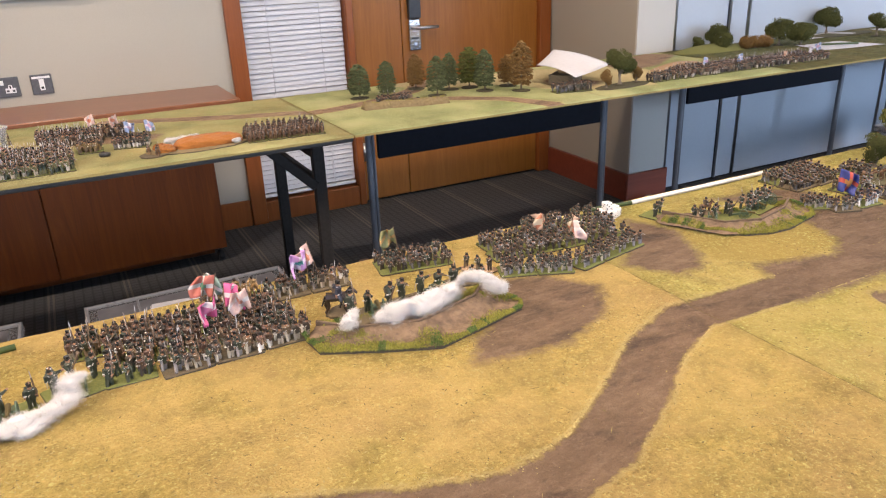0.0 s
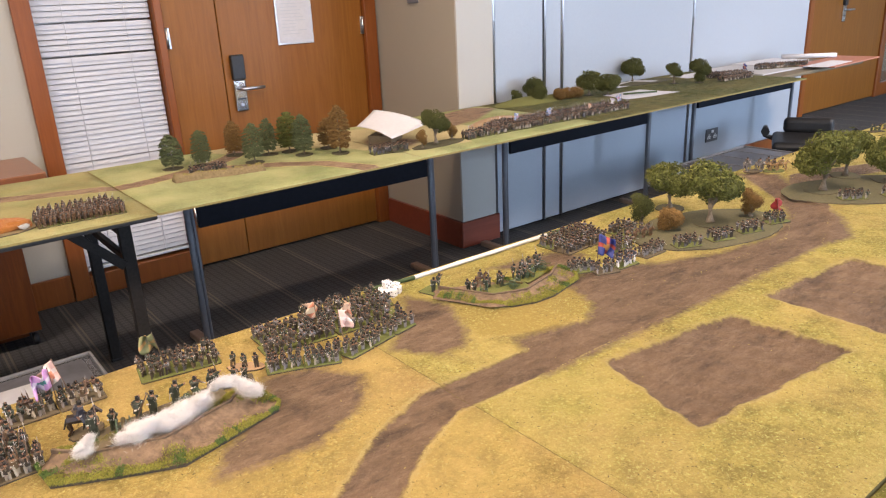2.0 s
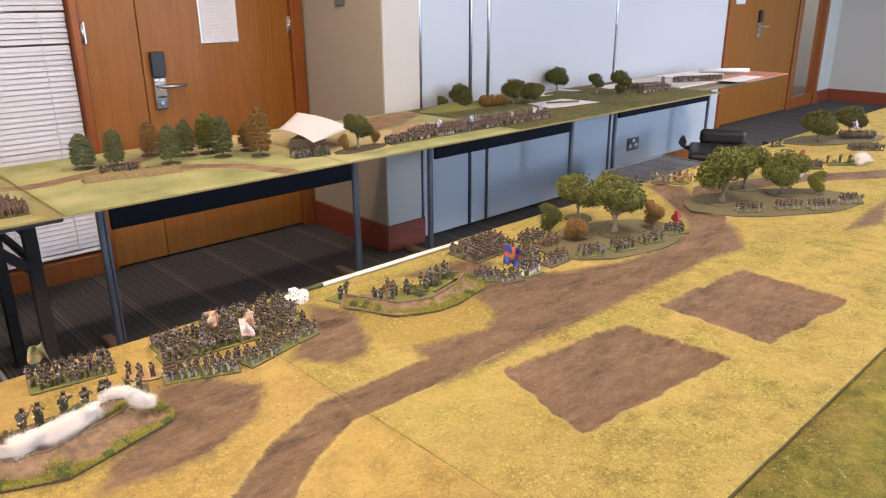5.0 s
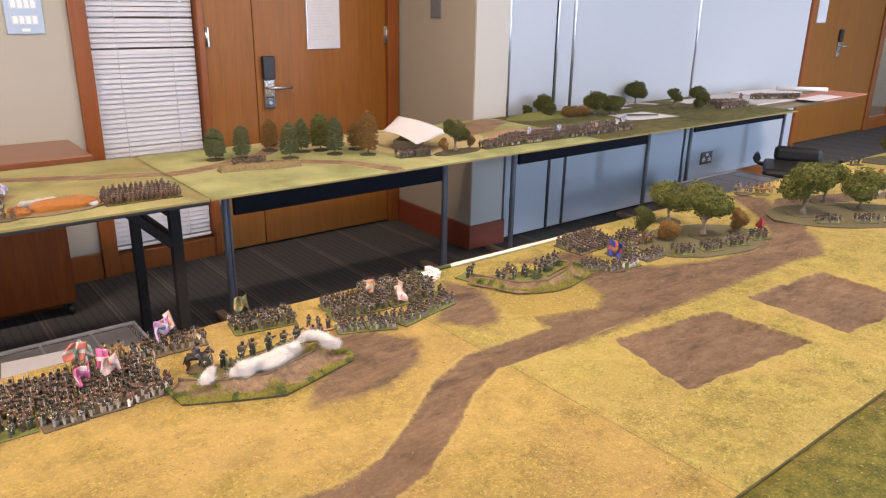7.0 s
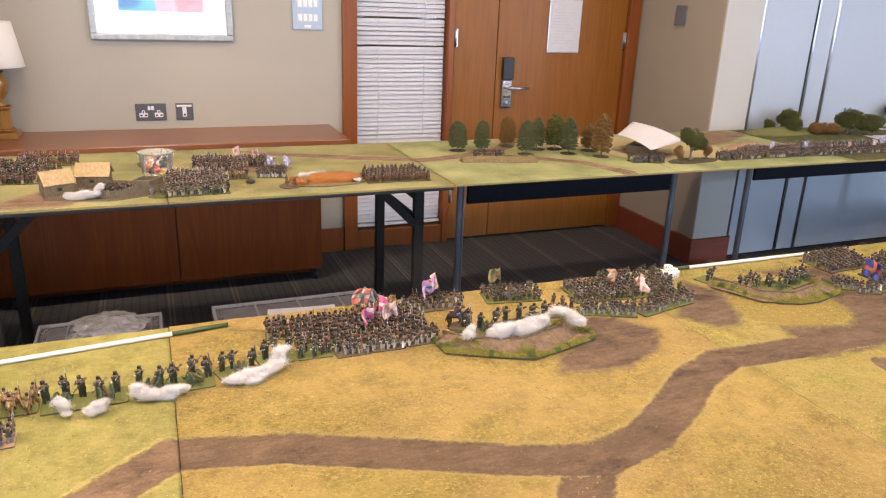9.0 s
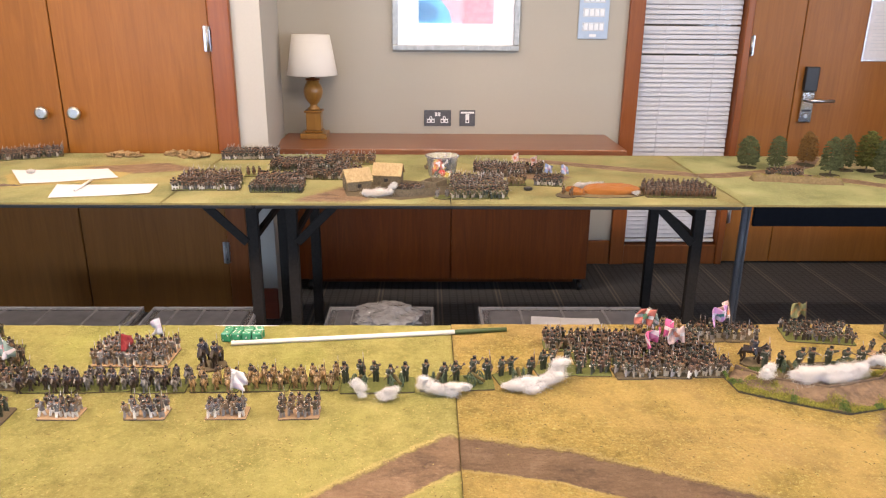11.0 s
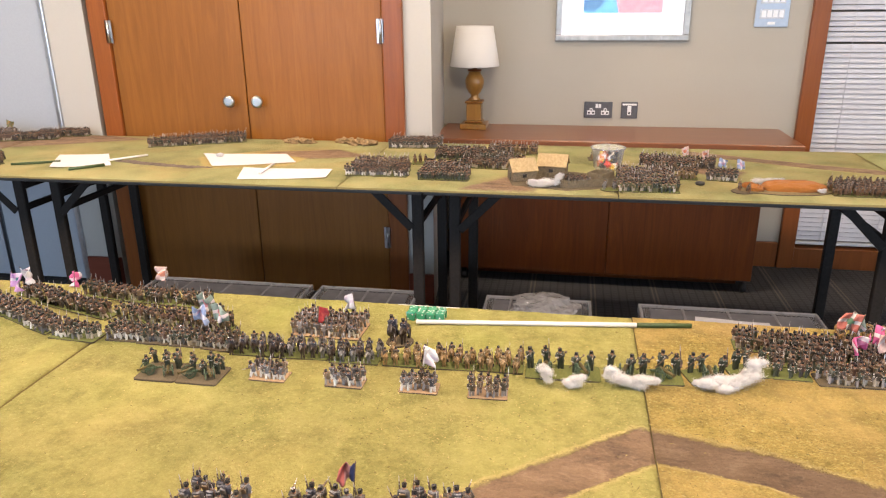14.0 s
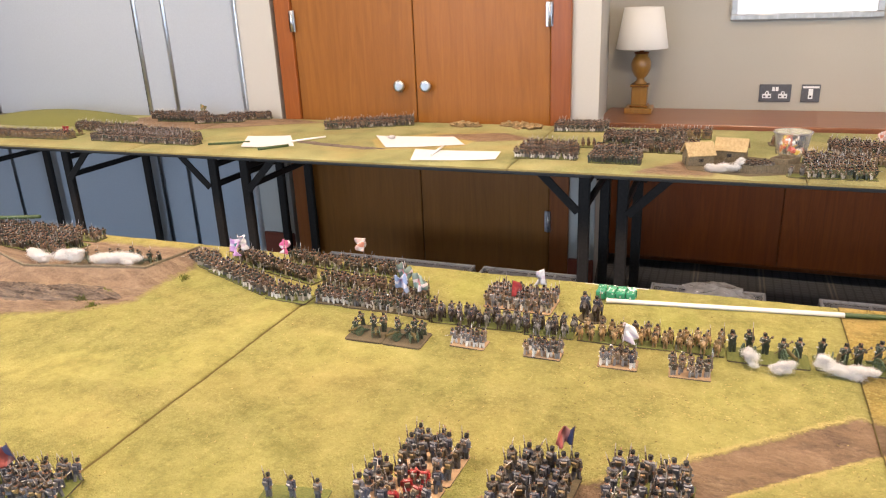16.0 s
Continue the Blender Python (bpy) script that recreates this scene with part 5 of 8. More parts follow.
def stand(x, y, w, d, rot, cols, rows, kind, base="base_green", z=None, label="", oval=False, face=0.0, flags=(), guns=0, skip=0.06, scale=1.0, group="miniature regiments", gap=(0.0120, 0.0165)):
    """A flat base with its glued-on toy soldiers. face: degrees by which they look away from the base's front."""
    STAND_NO[0] += 1
    rnd = random.Random(STAND_NO[0])
    zz = (TZ if z is None else z) - 0.0005
    words = {"green": "dark green", "green_white": "green-coated", "dark": "brown-black", "dark_white": "dark-coated, white-legged", "grey": "blue-grey", "white": "off-white",
             "blue": "dark blue", "blue_white": "blue-coated, white-legged", "tan": "tan", "olive": "olive green", "crew": "green gun crew", "red": "red-coated", "dragoon": "brown mounted",
             "dark_adv": "brown-black charging", "white_adv": "dark-coated, white-legged charging", "heavy": "dark blue mounted", "lancer": "dark mounted", "hussar_tan": "tan mounted", "grey_rider": "grey-horse mounted"}[kind]
    t = thing("miniature_stand", label or "%s toy soldiers in ranks on a %s base" % (words, base.split("_")[1]), "miniatures", pose(x, y, zz, 0, 0, rot), group=group)
    bm = bmesh.new()
    h = 0.0035
    base_shape(bm, w, d, h, oval, wob=0.04, seed=STAND_NO[0])
    part("base", bm, [M[base], M["base_edge"]], t)
    mounted = kind in ("heavy", "dragoon", "lancer", "hussar_tan", "grey_rider")
    if cols * rows > 3 and kind != "crew":
        cols, rows = (max(cols, round(w / 0.0150)), max(rows, round(d / 0.034))) if mounted and rows < 2 else (cols, rows) if mounted else (max(cols, round(w / gap[0])), max(rows, round(d / gap[1]))) if gap[0] < 0.015 else (max(2, round(w / gap[0])), max(2, round(d / gap[1])))
    if zz < TZ - 0.005 and not mounted and cols * rows > 3:
        cols, rows, scale = max(2, round(w / 0.0126)), max(1, round(d / 0.0165)), 1.20 * scale
    gap_x, gap_y = w / cols, d / rows
    for j in range(rows):
        for i in range(cols):
            if rnd.random() < skip:
                continue
            px, py = -w / 2 + (i + (0.28 + 0.44 * (j % 2) if mounted and rows > 1 else 0.5)) * gap_x, -d / 2 + (j + 0.5) * gap_y
            if oval and (px / w) ** 2 + (py / d) ** 2 > 0.22:
                continue
            if guns:
                py = 0.55 * py + 0.20 * d
            ob = new("toy_soldier", rnd.choice(TROOPS[kind]))
            k = scale * rnd.uniform(0.92, 1.08) * (0.90 if mounted else 1.0)
            ob.matrix_basis = pose(px + rnd.uniform(-0.20, 0.20) * gap_x, py + rnd.uniform(-0.22, 0.22) * gap_y, h, rnd.uniform(-5, 5), rnd.uniform(-5, 5), face + rnd.gauss(0, 9 if mounted else 15)) @ Matrix.Scale(k, 4)
            ob.parent = t
    for g in range(guns):
        ob = new("cannon", CANNON)
        ob.matrix_basis = pose(-w / 2 + (g + 0.5) * w / guns, -d * 0.20, h, 0, 0, face + (24 if g % 2 else -24) + rnd.uniform(-10, 10)) @ Matrix.Scale(0.92 * scale, 4)
        ob.parent = t
        ob["label"] = "green painted field gun with a bronze barrel"
    for q, (fx, fy, key, size, turn) in enumerate(flags):
        flag(t, fx, fy, h, key, (0.024 if key == 'tricolour' else 0.031) + 0.10 * (size - 0.03), turn, 14, STAND_NO[0] * 7 + q, 0.056 if key in ("cream", "red") else 0.064 if key == "white" else 0.073)
    return t


def line_of(x0, y0, x1, y1, n, d, cols, rows, kind, base="base_green", z=None, flags=(), **kw):
    """Stands shoulder to shoulder along a line."""
    L = math.hypot(x1 - x0, y1 - y0)
    rot = math.degrees(math.atan2(y1 - y0, x1 - x0))
    rnd = random.Random(int(1000 * abs(x0 + y1)) + n)
    for k in range(n):
        u = (k + 0.5) / n
        fl = [(fx, fy, key, size, turn) for kk, fx, fy, key, size, turn in flags if kk == k]
        stand(x0 + u * (x1 - x0), y0 + u * (y1 - y0) + rnd.uniform(-0.003, 0.003), L / n * 0.97, d, rot + rnd.uniform(-3, 3), cols, rows, kind, base, z, flags=fl, **kw)


# -- the near battlefield: western end
line_of(-2.245, 1.705, -1.97, 1.585, 4, 0.042, 4, 2, "dark_white", "base_green", flags=((1, 0.0, 0.012, "lilac", 0.028, 20),))
line_of(-1.965, 1.572, -1.865, 1.568, 1, 0.040, 6, 2, "dark_white", "base_green")
line_of(-1.855, 1.585, -1.60, 1.577, 4, 0.042, 5, 2, "dark_white", "base_brown", flags=((2, 0.01, 0.01, "blue", 0.028, 15), (3, -0.01, 0.01, "redgreen", 0.03, 10)))
line_of(-2.17, 1.748, -1.90, 1.655, 4, 0.034, 4, 2, "dark", "base_green", flags=((0, 0.0, 0.0, "white", 0.03, 0), (2, 0.0, 0.0, "pink", 0.026, 140)))
line_of(-1.885, 1.660, -1.64, 1.645, 4, 0.034, 5, 2, "dark", "base_green", flags=((3, -0.02, 0.0, "redgreen", 0.034, 10),))
line_of(-2.03, 1.765, -1.73, 1.735, 4, 0.036, 5, 2, "dark", "base_green", flags=((2, 0.0, 0.0, "pale", 0.032, 150),))
stand(-2.06, 1.715, 0.06, 0.05, -20, 2, 1, "dragoon", "base_green", face=10, label="two brown mounted toy officers on a green base")
stand(-1.70, 1.695, 0.05, 0.05, 0, 2, 1, "dragoon", "base_green", face=30, label="two brown mounted toy officers on a green base")
# gun battery
for k in range(2):
    stand(-1.684 + 0.073 * k, 1.470, 0.072, 0.062, 1 - k, 3, 2, "crew", "base_brown", guns=2, skip=0.0, label="two green field guns with their crew on a dark base", group="gun stands")
# four small tan stands and the white block
for k, (x, f) in enumerate(((-1.500, ()), (-1.371, ()), (-1.250, ((0.0, 0.006, "white", 0.030, 60),)), (-1.141, ()))):
    stand(x, 1.4835, 0.062, 0.036, 1.5 * k - 2, 4, 2, "grey", "base_tan", flags=f, skip=0.0, label="blue-grey toy soldiers on a small bare tan base", group="small tan stands")
stand(-1.458, 1.672, 0.132, 0.078, -2, 8, 4, "white", "base_tan", flags=((0.045, 0.024, "white", 0.030, 160), (-0.012, -0.038, "red", 0.020, 70)))
line_of(-1.60, 1.568, -1.335, 1.568, 3, 0.044, 5, 2, "heavy", "base_green", skip=0, scale=0.94)
line_of(-1.33, 1.572, -1.09, 1.572, 3, 0.044, 4, 2, "hussar_tan", "base_green", face=5, skip=0, scale=0.94)
stand(-1.318, 1.640, 0.050, 0.045, 10, 2, 1, "lancer", "base_brown", face=-12, skip=0, label="two mounted toy officers on a round base", oval=True, scale=1.42)
# long gun line
for x0, x1, y0, y1 in ((-1.09, -0.965, 1.566, 1.570), (-0.962, -0.835, 1.572, 1.578), (-0.832, -0.765, 1.585, 1.603), (-0.762, -0.690, 1.610, 1.630)):
    line_of(x0, y0, x1, y1, 1, 0.050, 5 if x1 - x0 > 0.1 else 3, 1, "crew", "base_green", guns=2 if x1 - x0 > 0.1 else 1, skip=0.0, face=0, scale=1.26, group="gun stands", label="green field guns and gun crew on a low base")
# centre block
line_of(-0.695, 1.618, -0.632, 1.618, 1, 0.040, 4, 2, "green", "base_green")
line_of(-0.630, 1.611, -0.432, 1.613, 3, 0.042, 4, 2, "green_white", "base_brown")
line_of(-0.690, 1.660, -0.440, 1.660, 4, 0.042, 4, 2, "green", "base_green", flags=((2, -0.01, 0.0, "pink", 0.052, 200), (2, 0.0, 0.0, "pink", 0.054, 20), (3, -0.02, -0.01, "pale", 0.050, 160)))
line_of(-0.735, 1.715, -0.455, 1.705, 4, 0.046, 4, 2, "dark", "base_green", flags=((2, 0.012, 0.0, "whitegreen", 0.056, 150), (2, 0.0, 0.01, "redgreen", 0.052, 25)))
line_of(-0.455, 1.752, -0.322, 1.752, 2, 0.040, 4, 2, "green_white", "base_brown", flags=((0, 0.035, 0.0, "lilac", 0.060, 185), (1, -0.01, 0.0, "pale", 0.036, 200)))
line_of(-0.56, 1.765, -0.46, 1.765, 1, 0.045, 4, 2, "hussar_tan", "base_green")
# stands behind the middle earthwork
stand(-0.205, 1.756, 0.125, 0.066, -9, 7, 3, "dark_adv", "base_green", flags=((-0.02, 0.0, "olive", 0.032, 160),), scale=0.84)
line_of(-0.105, 1.648, 0.008, 1.600, 2, 0.046, 4, 2, "white_adv", "base_green", scale=0.84)
line_of(0.010, 1.596, 0.168, 1.632, 3, 0.046, 4, 2, "white_adv", "base_green", flags=((0, -0.018, 0.0, "pale", 0.02, 10),), scale=0.84)
line_of(-0.085, 1.700, 0.180, 1.683, 4, 0.048, 4, 2, "dark_adv", "base_green", flags=((1, 0.010, 0.016, "cream", 0.026, 100), (2, -0.030, -0.016, "cream", 0.026, 30)), scale=0.84)
line_of(-0.075, 1.748, 0.195, 1.732, 4, 0.048, 4, 2, "dark_adv", "base_green", scale=0.84)
line_of(0.03, 1.785, 0.195, 1.775, 3, 0.036, 4, 2, "dark_adv", "base_green", scale=0.84)
stand(-0.125, 1.672, 0.062, 0.030, -38, 3, 1, "dark_adv", "base_tan", oval=True, skip=0, label="three toy officers on a small oval tan base", scale=0.84)
# infantry beside the second earthwork
stand(0.575, 1.583, 0.055, 0.036, -30, 4, 2, "white_adv", "base_green", scale=0.84)
stand(0.610, 1.545, 0.055, 0.036, -20, 4, 2, "white_adv", "base_brown", flags=((-0.012, 0.012, "bluered", 0.14, -20),), scale=0.84)
stand(0.668, 1.542, 0.060, 0.036, -4, 4, 2, "blue_white", "base_green")
stand(0.762, 1.545, 0.072, 0.036, 0, 5, 2, "white_adv", "base_brown", scale=0.84)
line_of(0.625, 1.685, 0.775, 1.695, 2, 0.052, 5, 2, "dark_adv", "base_brown", scale=0.84)
line_of(0.625, 1.735, 0.785, 1.748, 2, 0.048, 5, 2, "dark_adv", "base_green", scale=0.84)
stand(0.735, 1.618, 0.085, 0.05, 5, 5, 2, "dark_adv", "base_green", scale=0.84)
stand(0.83, 1.630, 0.07, 0.05, 5, 3, 1, "dragoon", "base_green", face=10)
stand(0.842, 1.685, 0.07, 0.05, 5, 4, 2, "dark_adv", "base_green", scale=0.84)
# woods
for x, y, r, f in ((0.853, 1.515, -25, ()), (0.943, 1.488, -20, ()), (1.040, 1.472, -22, ()), (1.145, 1.465, -18, ((0.012, 0.0, "red", 0.044, 60),))):
    stand(x, y, 0.062, 0.036, r, 4, 2, "dark_adv", "base_green", z=TZ + 0.003, flags=f, face=-10, scale=0.84)
for x, y, r in ((1.462, 1.425, -38), (1.566, 1.360, -38), (1.630, 1.295, -36), (1.755, 1.262, -30)):
    stand(x, y, 0.068, 0.036, r, 4, 2, "white_adv", "base_green", z=TZ + 0.003, face=-10, scale=0.84)
stand(1.585, 1.772, 0.060, 0.040, -30, 2, 1, "grey_rider", "base_brown", oval=True, skip=0, scale=1.25)
stand(1.628, 1.728, 0.066, 0.045, -35, 3, 1, "hussar_tan", "base_green", oval=True, skip=0, face=60, scale=1.25)
stand(1.505, 1.806, 0.04, 0.02, -30, 1, 1, "crew", "base_brown", guns=1, oval=True, skip=0)
stand(2.13, 1.545, 0.13, 0.06, -45, 6, 3, "dark_adv", "base_green", flags=((0.0, 0.01, "red", 0.05, 100),), scale=0.84)
stand(2.28, 1.47, 0.11, 0.05, -45, 3, 1, "crew", "base_green", guns=2)
stand(2.44, 1.765, 0.06, 0.03, -30, 2, 1, "crew", "base_brown", guns=1)
stand(2.62, 1.50, 0.12, 0.06, -45, 6, 3, "dark_adv", "base_green", scale=0.84)
stand(2.84, 1.60, 0.14, 0.06, -40, 7, 3, "green", "base_green", flags=((0.0, 0.0, "lilac", 0.05, 60),))
# column at the near side, seen from behind
for x, y, w, d, kind, base, f in ((-1.437, 1.150, 0.078, 0.072, "blue", "base_tan", ()), (-1.476, 1.074, 0.050, 0.074, "blue", "base_tan", ()), (-1.428, 1.074, 0.044, 0.074, "red", "base_tan", ()),
                                  (-1.324, 1.115, 0.045, 0.140, "blue", "base_brown", ()), (-1.276, 1.150, 0.046, 0.072, "blue", "base_brown", ((0.006, 0.028, "tricolour", 0.050, 200),)), (-1.278, 1.075, 0.046, 0.070, "red", "base_brown", ()),
                                  (-1.196, 1.140, 0.045, 0.135, "blue", "base_green", ()), (-1.146, 1.140, 0.046, 0.135, "blue", "base_green", ())):
    stand(x, y, w, d, -4, 3, 3, kind, base, face=180, flags=f, gap=(0.0172, 0.022), skip=0.02, scale=1.20, label="%s toy soldiers marching in a deep column" % ("red-coated" if kind == "red" else "grey-blue"))
stand(-1.135, 1.175, 0.03, 0.03, 0, 1, 1, "red", "base_green", face=180, skip=0, label="one red-coated toy officer on a small base")
stand(-1.575, 1.040, 0.085, 0.035, 10, 3, 1, "blue", "base_green", face=180, skip=0)
stand(-1.905, 0.945, 0.115, 0.065, 12, 6, 2, "blue", "base_green", face=180, flags=((0.01, 0.0, "tricolour", 0.044, 190),))
# western earthwork
line_of(-2.55, 1.625, -2.31, 1.665, 3, 0.055, 3, 1, "crew", "base_brown", guns=2, skip=0, group="gun stands", label="field guns and crew behind the earth rampart")
for k in range(3):
    line_of(-3.05, 1.705 + 0.055 * k * 0.6, -2.60, 1.655 + 0.055 * k, 6, 0.042, 5, 2, "green" if k % 2 else "dark", "base_green", skip=0.3)
# -- the tables along the wall
F = FZ
for x0, y0, x1, y1, n, d, c, r, kind, base, fl in (
        (-1.83, 2.985, -1.60, 2.980, 3, 0.055, 5, 2, "dark_white", "base_green", ()), (-1.83, 3.055, -1.61, 3.050, 3, 0.055, 5, 2, "dark_white", "base_green", ()), (-1.83, 3.12, -1.63, 3.12, 3, 0.05, 5, 2, "tan", "base_green", ()),
        (-1.555, 2.955, -1.375, 2.955, 3, 0.055, 4, 2, "green", "base_green", ()), (-1.555, 3.03, -1.38, 3.03, 3, 0.05, 4, 2, "green", "base_green", ()), (-1.56, 3.10, -1.40, 3.10, 2, 0.05, 5, 2, "green", "base_green", ()),
        (-1.80, 3.50, -1.58, 3.52, 3, 0.05, 5, 2, "dark_white", "base_green", ()), (-1.80, 3.56, -1.58, 3.58, 3, 0.05, 5, 2, "white", "base_green", ()), (-1.44, 3.16, -1.24, 3.15, 2, 0.05, 5, 2, "dark", "base_green", ()), (-1.56, 3.30, -1.25, 3.30, 4, 0.055, 5, 2, "green", "base_green", ()), (-1.56, 3.37, -1.30, 3.37, 3, 0.055, 5, 2, "green", "base_green", ()),
        (-1.36, 3.43, -1.16, 3.43, 3, 0.05, 4, 2, "tan", "base_green", ()), (-1.30, 3.22, -1.20, 3.22, 1, 0.05, 5, 2, "dark", "base_green", ()),
        (-0.868, 2.875, -0.675, 2.875, 3, 0.05, 4, 2, "olive", "base_green", ()), (-0.868, 2.94, -0.675, 2.94, 3, 0.05, 4, 2, "olive", "base_green", ()), (-0.868, 3.005, -0.68, 3.005, 3, 0.05, 4, 2, "olive", "base_green", ()), (-0.868, 3.068, -0.68, 3.066, 3, 0.05, 4, 2, "olive", "base_green", ()),
        (-0.77, 3.30, -0.50, 3.26, 4, 0.06, 5, 2, "dark", "base_brown", ((2, 0.012, 0.0, "pale", 0.045, 200), (3, 0.012, -0.01, "pale", 0.045, 200))), (-0.76, 3.23, -0.58, 3.21, 2, 0.06, 5, 2, "dark", "base_brown", ()),
        (-0.66, 3.08, -0.59, 3.08, 1, 0.06, 4, 3, "tan", "base_green", ()), (-0.56, 3.08, -0.46, 3.05, 1, 0.06, 5, 2, "dark_white", "base_green", ((0, -0.02, 0.02, "blue", 0.042, 20), (0, 0.046, 0.0, "blue", 0.045, 15))),
        (-0.205, 2.905, 0.035, 2.900, 4, 0.05, 4, 2, "dragoon", "base_green", ()), (-0.205, 2.960, 0.040, 2.955, 4, 0.05, 4, 2, "dragoon", "base_green", ()), (-0.190, 3.018, 0.020, 3.012, 3, 0.05, 4, 2, "dragoon", "base_green", ()),
        (-2.86, 3.38, -2.48, 3.56, 5, 0.06, 5, 2, "dark", "base_green", ()), (-2.75, 3.47, -2.50, 3.60, 3, 0.05, 5, 2, "green", "base_green", ()),
        (-3.84, 2.97, -3.24, 2.955, 7, 0.06, 5, 2, "dark", "base_green", ()), (-3.80, 3.05, -3.30, 3.03, 6, 0.06, 5, 2, "dark", "base_green", ()),
        (-4.45, 2.96, -3.98, 2.97, 5, 0.06, 4, 2, "tan", "base_green", ((4, 0.0, 0.0, "red", 0.045, 10),)), (-4.00, 3.545, -3.66, 3.560, 4, 0.06, 5, 2, "dark", "base_brown", ((3, 0.0, 0.0, "olive", 0.045, 10),)), (-3.90, 3.475, -3.62, 3.490, 3, 0.06, 5, 2, "green", "base_green", ()), (-3.64, 3.44, -3.40, 3.52, 3, 0.06, 4, 2, "dark", "base_green", ()), (-3.52, 3.56, -3.30, 3.61, 3, 0.05, 4, 2, "dark", "base_green", ()), (-4.18, 3.205, -3.74, 3.150, 5, 0.06, 5, 2, "dark", "base_green", ()), (-3.72, 3.120, -3.42, 3.105, 3, 0.05, 5, 2, "dark_white", "base_green", ()),
        (0.985, 3.000, 1.14, 2.980, 2, 0.055, 5, 3, "dark_adv", "base_green", ()), (0.34, 3.19, 0.47, 3.18, 2, 0.04, 4, 2, "dark", "base_brown", ()),
        (1.42, 2.955, 2.46, 2.930, 13, 0.05, 5, 2, "dark", "base_green", ((3, 0.0, 0.0, "blue", 0.045, 20), (6, 0.0, 0.0, "blue", 0.05, 160), (9, 0.0, 0.0, "cream", 0.04, 20), (11, 0.0, 0.0, "white", 0.045, 20), (12, 0.0, 0.0, "blue", 0.045, 150))),
        (1.60, 3.02, 2.40, 3.00, 9, 0.05, 5, 2, "dark", "base_green", ()),
        (3.62, 3.13, 3.90, 3.10, 3, 0.06, 5, 2, "dark", "base_green", ()), (3.72, 3.28, 3.99, 3.18, 3, 0.06, 5, 2, "dark", "base_green", ((2, 0.02, 0.0, "bluered", 0.05, 30),))):
    line_of(x0, y0, x1, y1, n, d, c, r, kind, base, F, fl)
stand(-0.898, 2.872, 0.06, 0.05, 5, 2, 1, "grey_rider", "base_green", F, oval=True, skip=0)
stand(-0.475, 2.905, 0.07, 0.07, 5, 2, 2, "dragoon", "base_brown", F, oval=True)
stand(-1.60, 3.20, 0.07, 0.05, 5, 3, 1, "dragoon", "base_green", F)
stand(-0.90, 3.36, 0.12, 0.07, 5, 4, 2, "dragoon", "base_brown", F)
stand(-0.70, 3.36, 0.08, 0.07, 5, 3, 1, "dragoon", "base_brown", F)
stand(-4.05, 3.05, 0.08, 0.06, 5, 3, 1, "dragoon", "base_green", F)
stand(-3.80, 3.58, 0.06, 0.05, 5, 2, 1, "hussar_tan", "base_green", F)
stand(1.72, 3.06, 0.10, 0.06, 5, 4, 1, "hussar_tan", "base_green", F)

# ---- model trees, smoke, earthworks and gaming pieces ----
def leaf_mat(name, c1, c2):
    m, nt, links, p = nodes_of(name)
    rnd = nt.new("ShaderNodeNewGeometry").outputs["Random Per Island"]
    n = noise_fac(nt, links, coords(nt, links), 60, 3)
    col = ramp(nt, links, maths(nt, links, "ADD", maths(nt, links, "MULTIPLY", rnd, 0.7), maths(nt, links, "MULTIPLY", n, 0.3)), [(0.05, c1), (0.55, c2), (0.95, tuple(min(1, 1.35 * v) for v in c2))])
    links.new(col, p.inputs["Base Color"])
    p.inputs["Roughness"].default_value = 0.85
    p.inputs["Specular IOR Level"].default_value = 0.25
    return m


L = {"pine": leaf_mat("dark_pine_flock", (0.034, 0.044, 0.019), (0.112, 0.130, 0.056)), "green": leaf_mat("mid_green_flock", (0.024, 0.031, 0.008), (0.118, 0.126, 0.030)),
     "olive": leaf_mat("dark_olive_flock", (0.038, 0.042, 0.012), (0.085, 0.090, 0.026)), "autumn": leaf_mat("rust_brown_flock", (0.090, 0.050, 0.016), (0.225, 0.128, 0.040)),
     "lime": leaf_mat("yellow_green_flock", (0.060, 0.072, 0.010), (0.155, 0.160, 0.030))}
M["bark"] = surf("grey_brown_bark", (0.15, 0.115, 0.078), (0.30, 0.24, 0.17), 220, 0.9, 0.8, 0.002)
M["wood_base"] = surf("dark_felt_base", (0.060, 0.056, 0.026), (0.118, 0.104, 0.050), 180, 0.95, 0.5, 0.0015, big=18)


def clump(bm, p, s, rnd, long=1.0, way=None):
    """A ragged little tuft of foliage: a squashed, twisted octahedron, drawn out along way if given."""
    q = Euler((rnd.uniform(0, 6.3), rnd.uniform(0, 6.3), rnd.uniform(0, 6.3))).to_matrix() if way is None else (way.normalized().to_track_quat("X", "Z") @ Euler((rnd.uniform(0, 6.3), rnd.gauss(0, 0.35), rnd.gauss(0, 0.35))).to_quaternion()).to_matrix()
    ax = [q @ Vector(v) for v in ((1, 0, 0), (0, 1, 0), (0, 0, 1))]
    k = [long * s * rnd.uniform(1.0, 2.1), s * rnd.uniform(0.35, 0.75), s * rnd.uniform(0.22, 0.5)]
    vs = [bm.verts.new(p + sg * k[i] * ax[i] * rnd.uniform(0.7, 1.2)) for i in range(3) for sg in (1, -1)]
    for a, b, c in ((0, 2, 4), (2, 1, 4), (1, 3, 4), (3, 0, 4), (2, 0, 5), (1, 2, 5), (3, 1, 5), (0, 3, 5)):
        bm.faces.new((vs[a], vs[b], vs[c]))


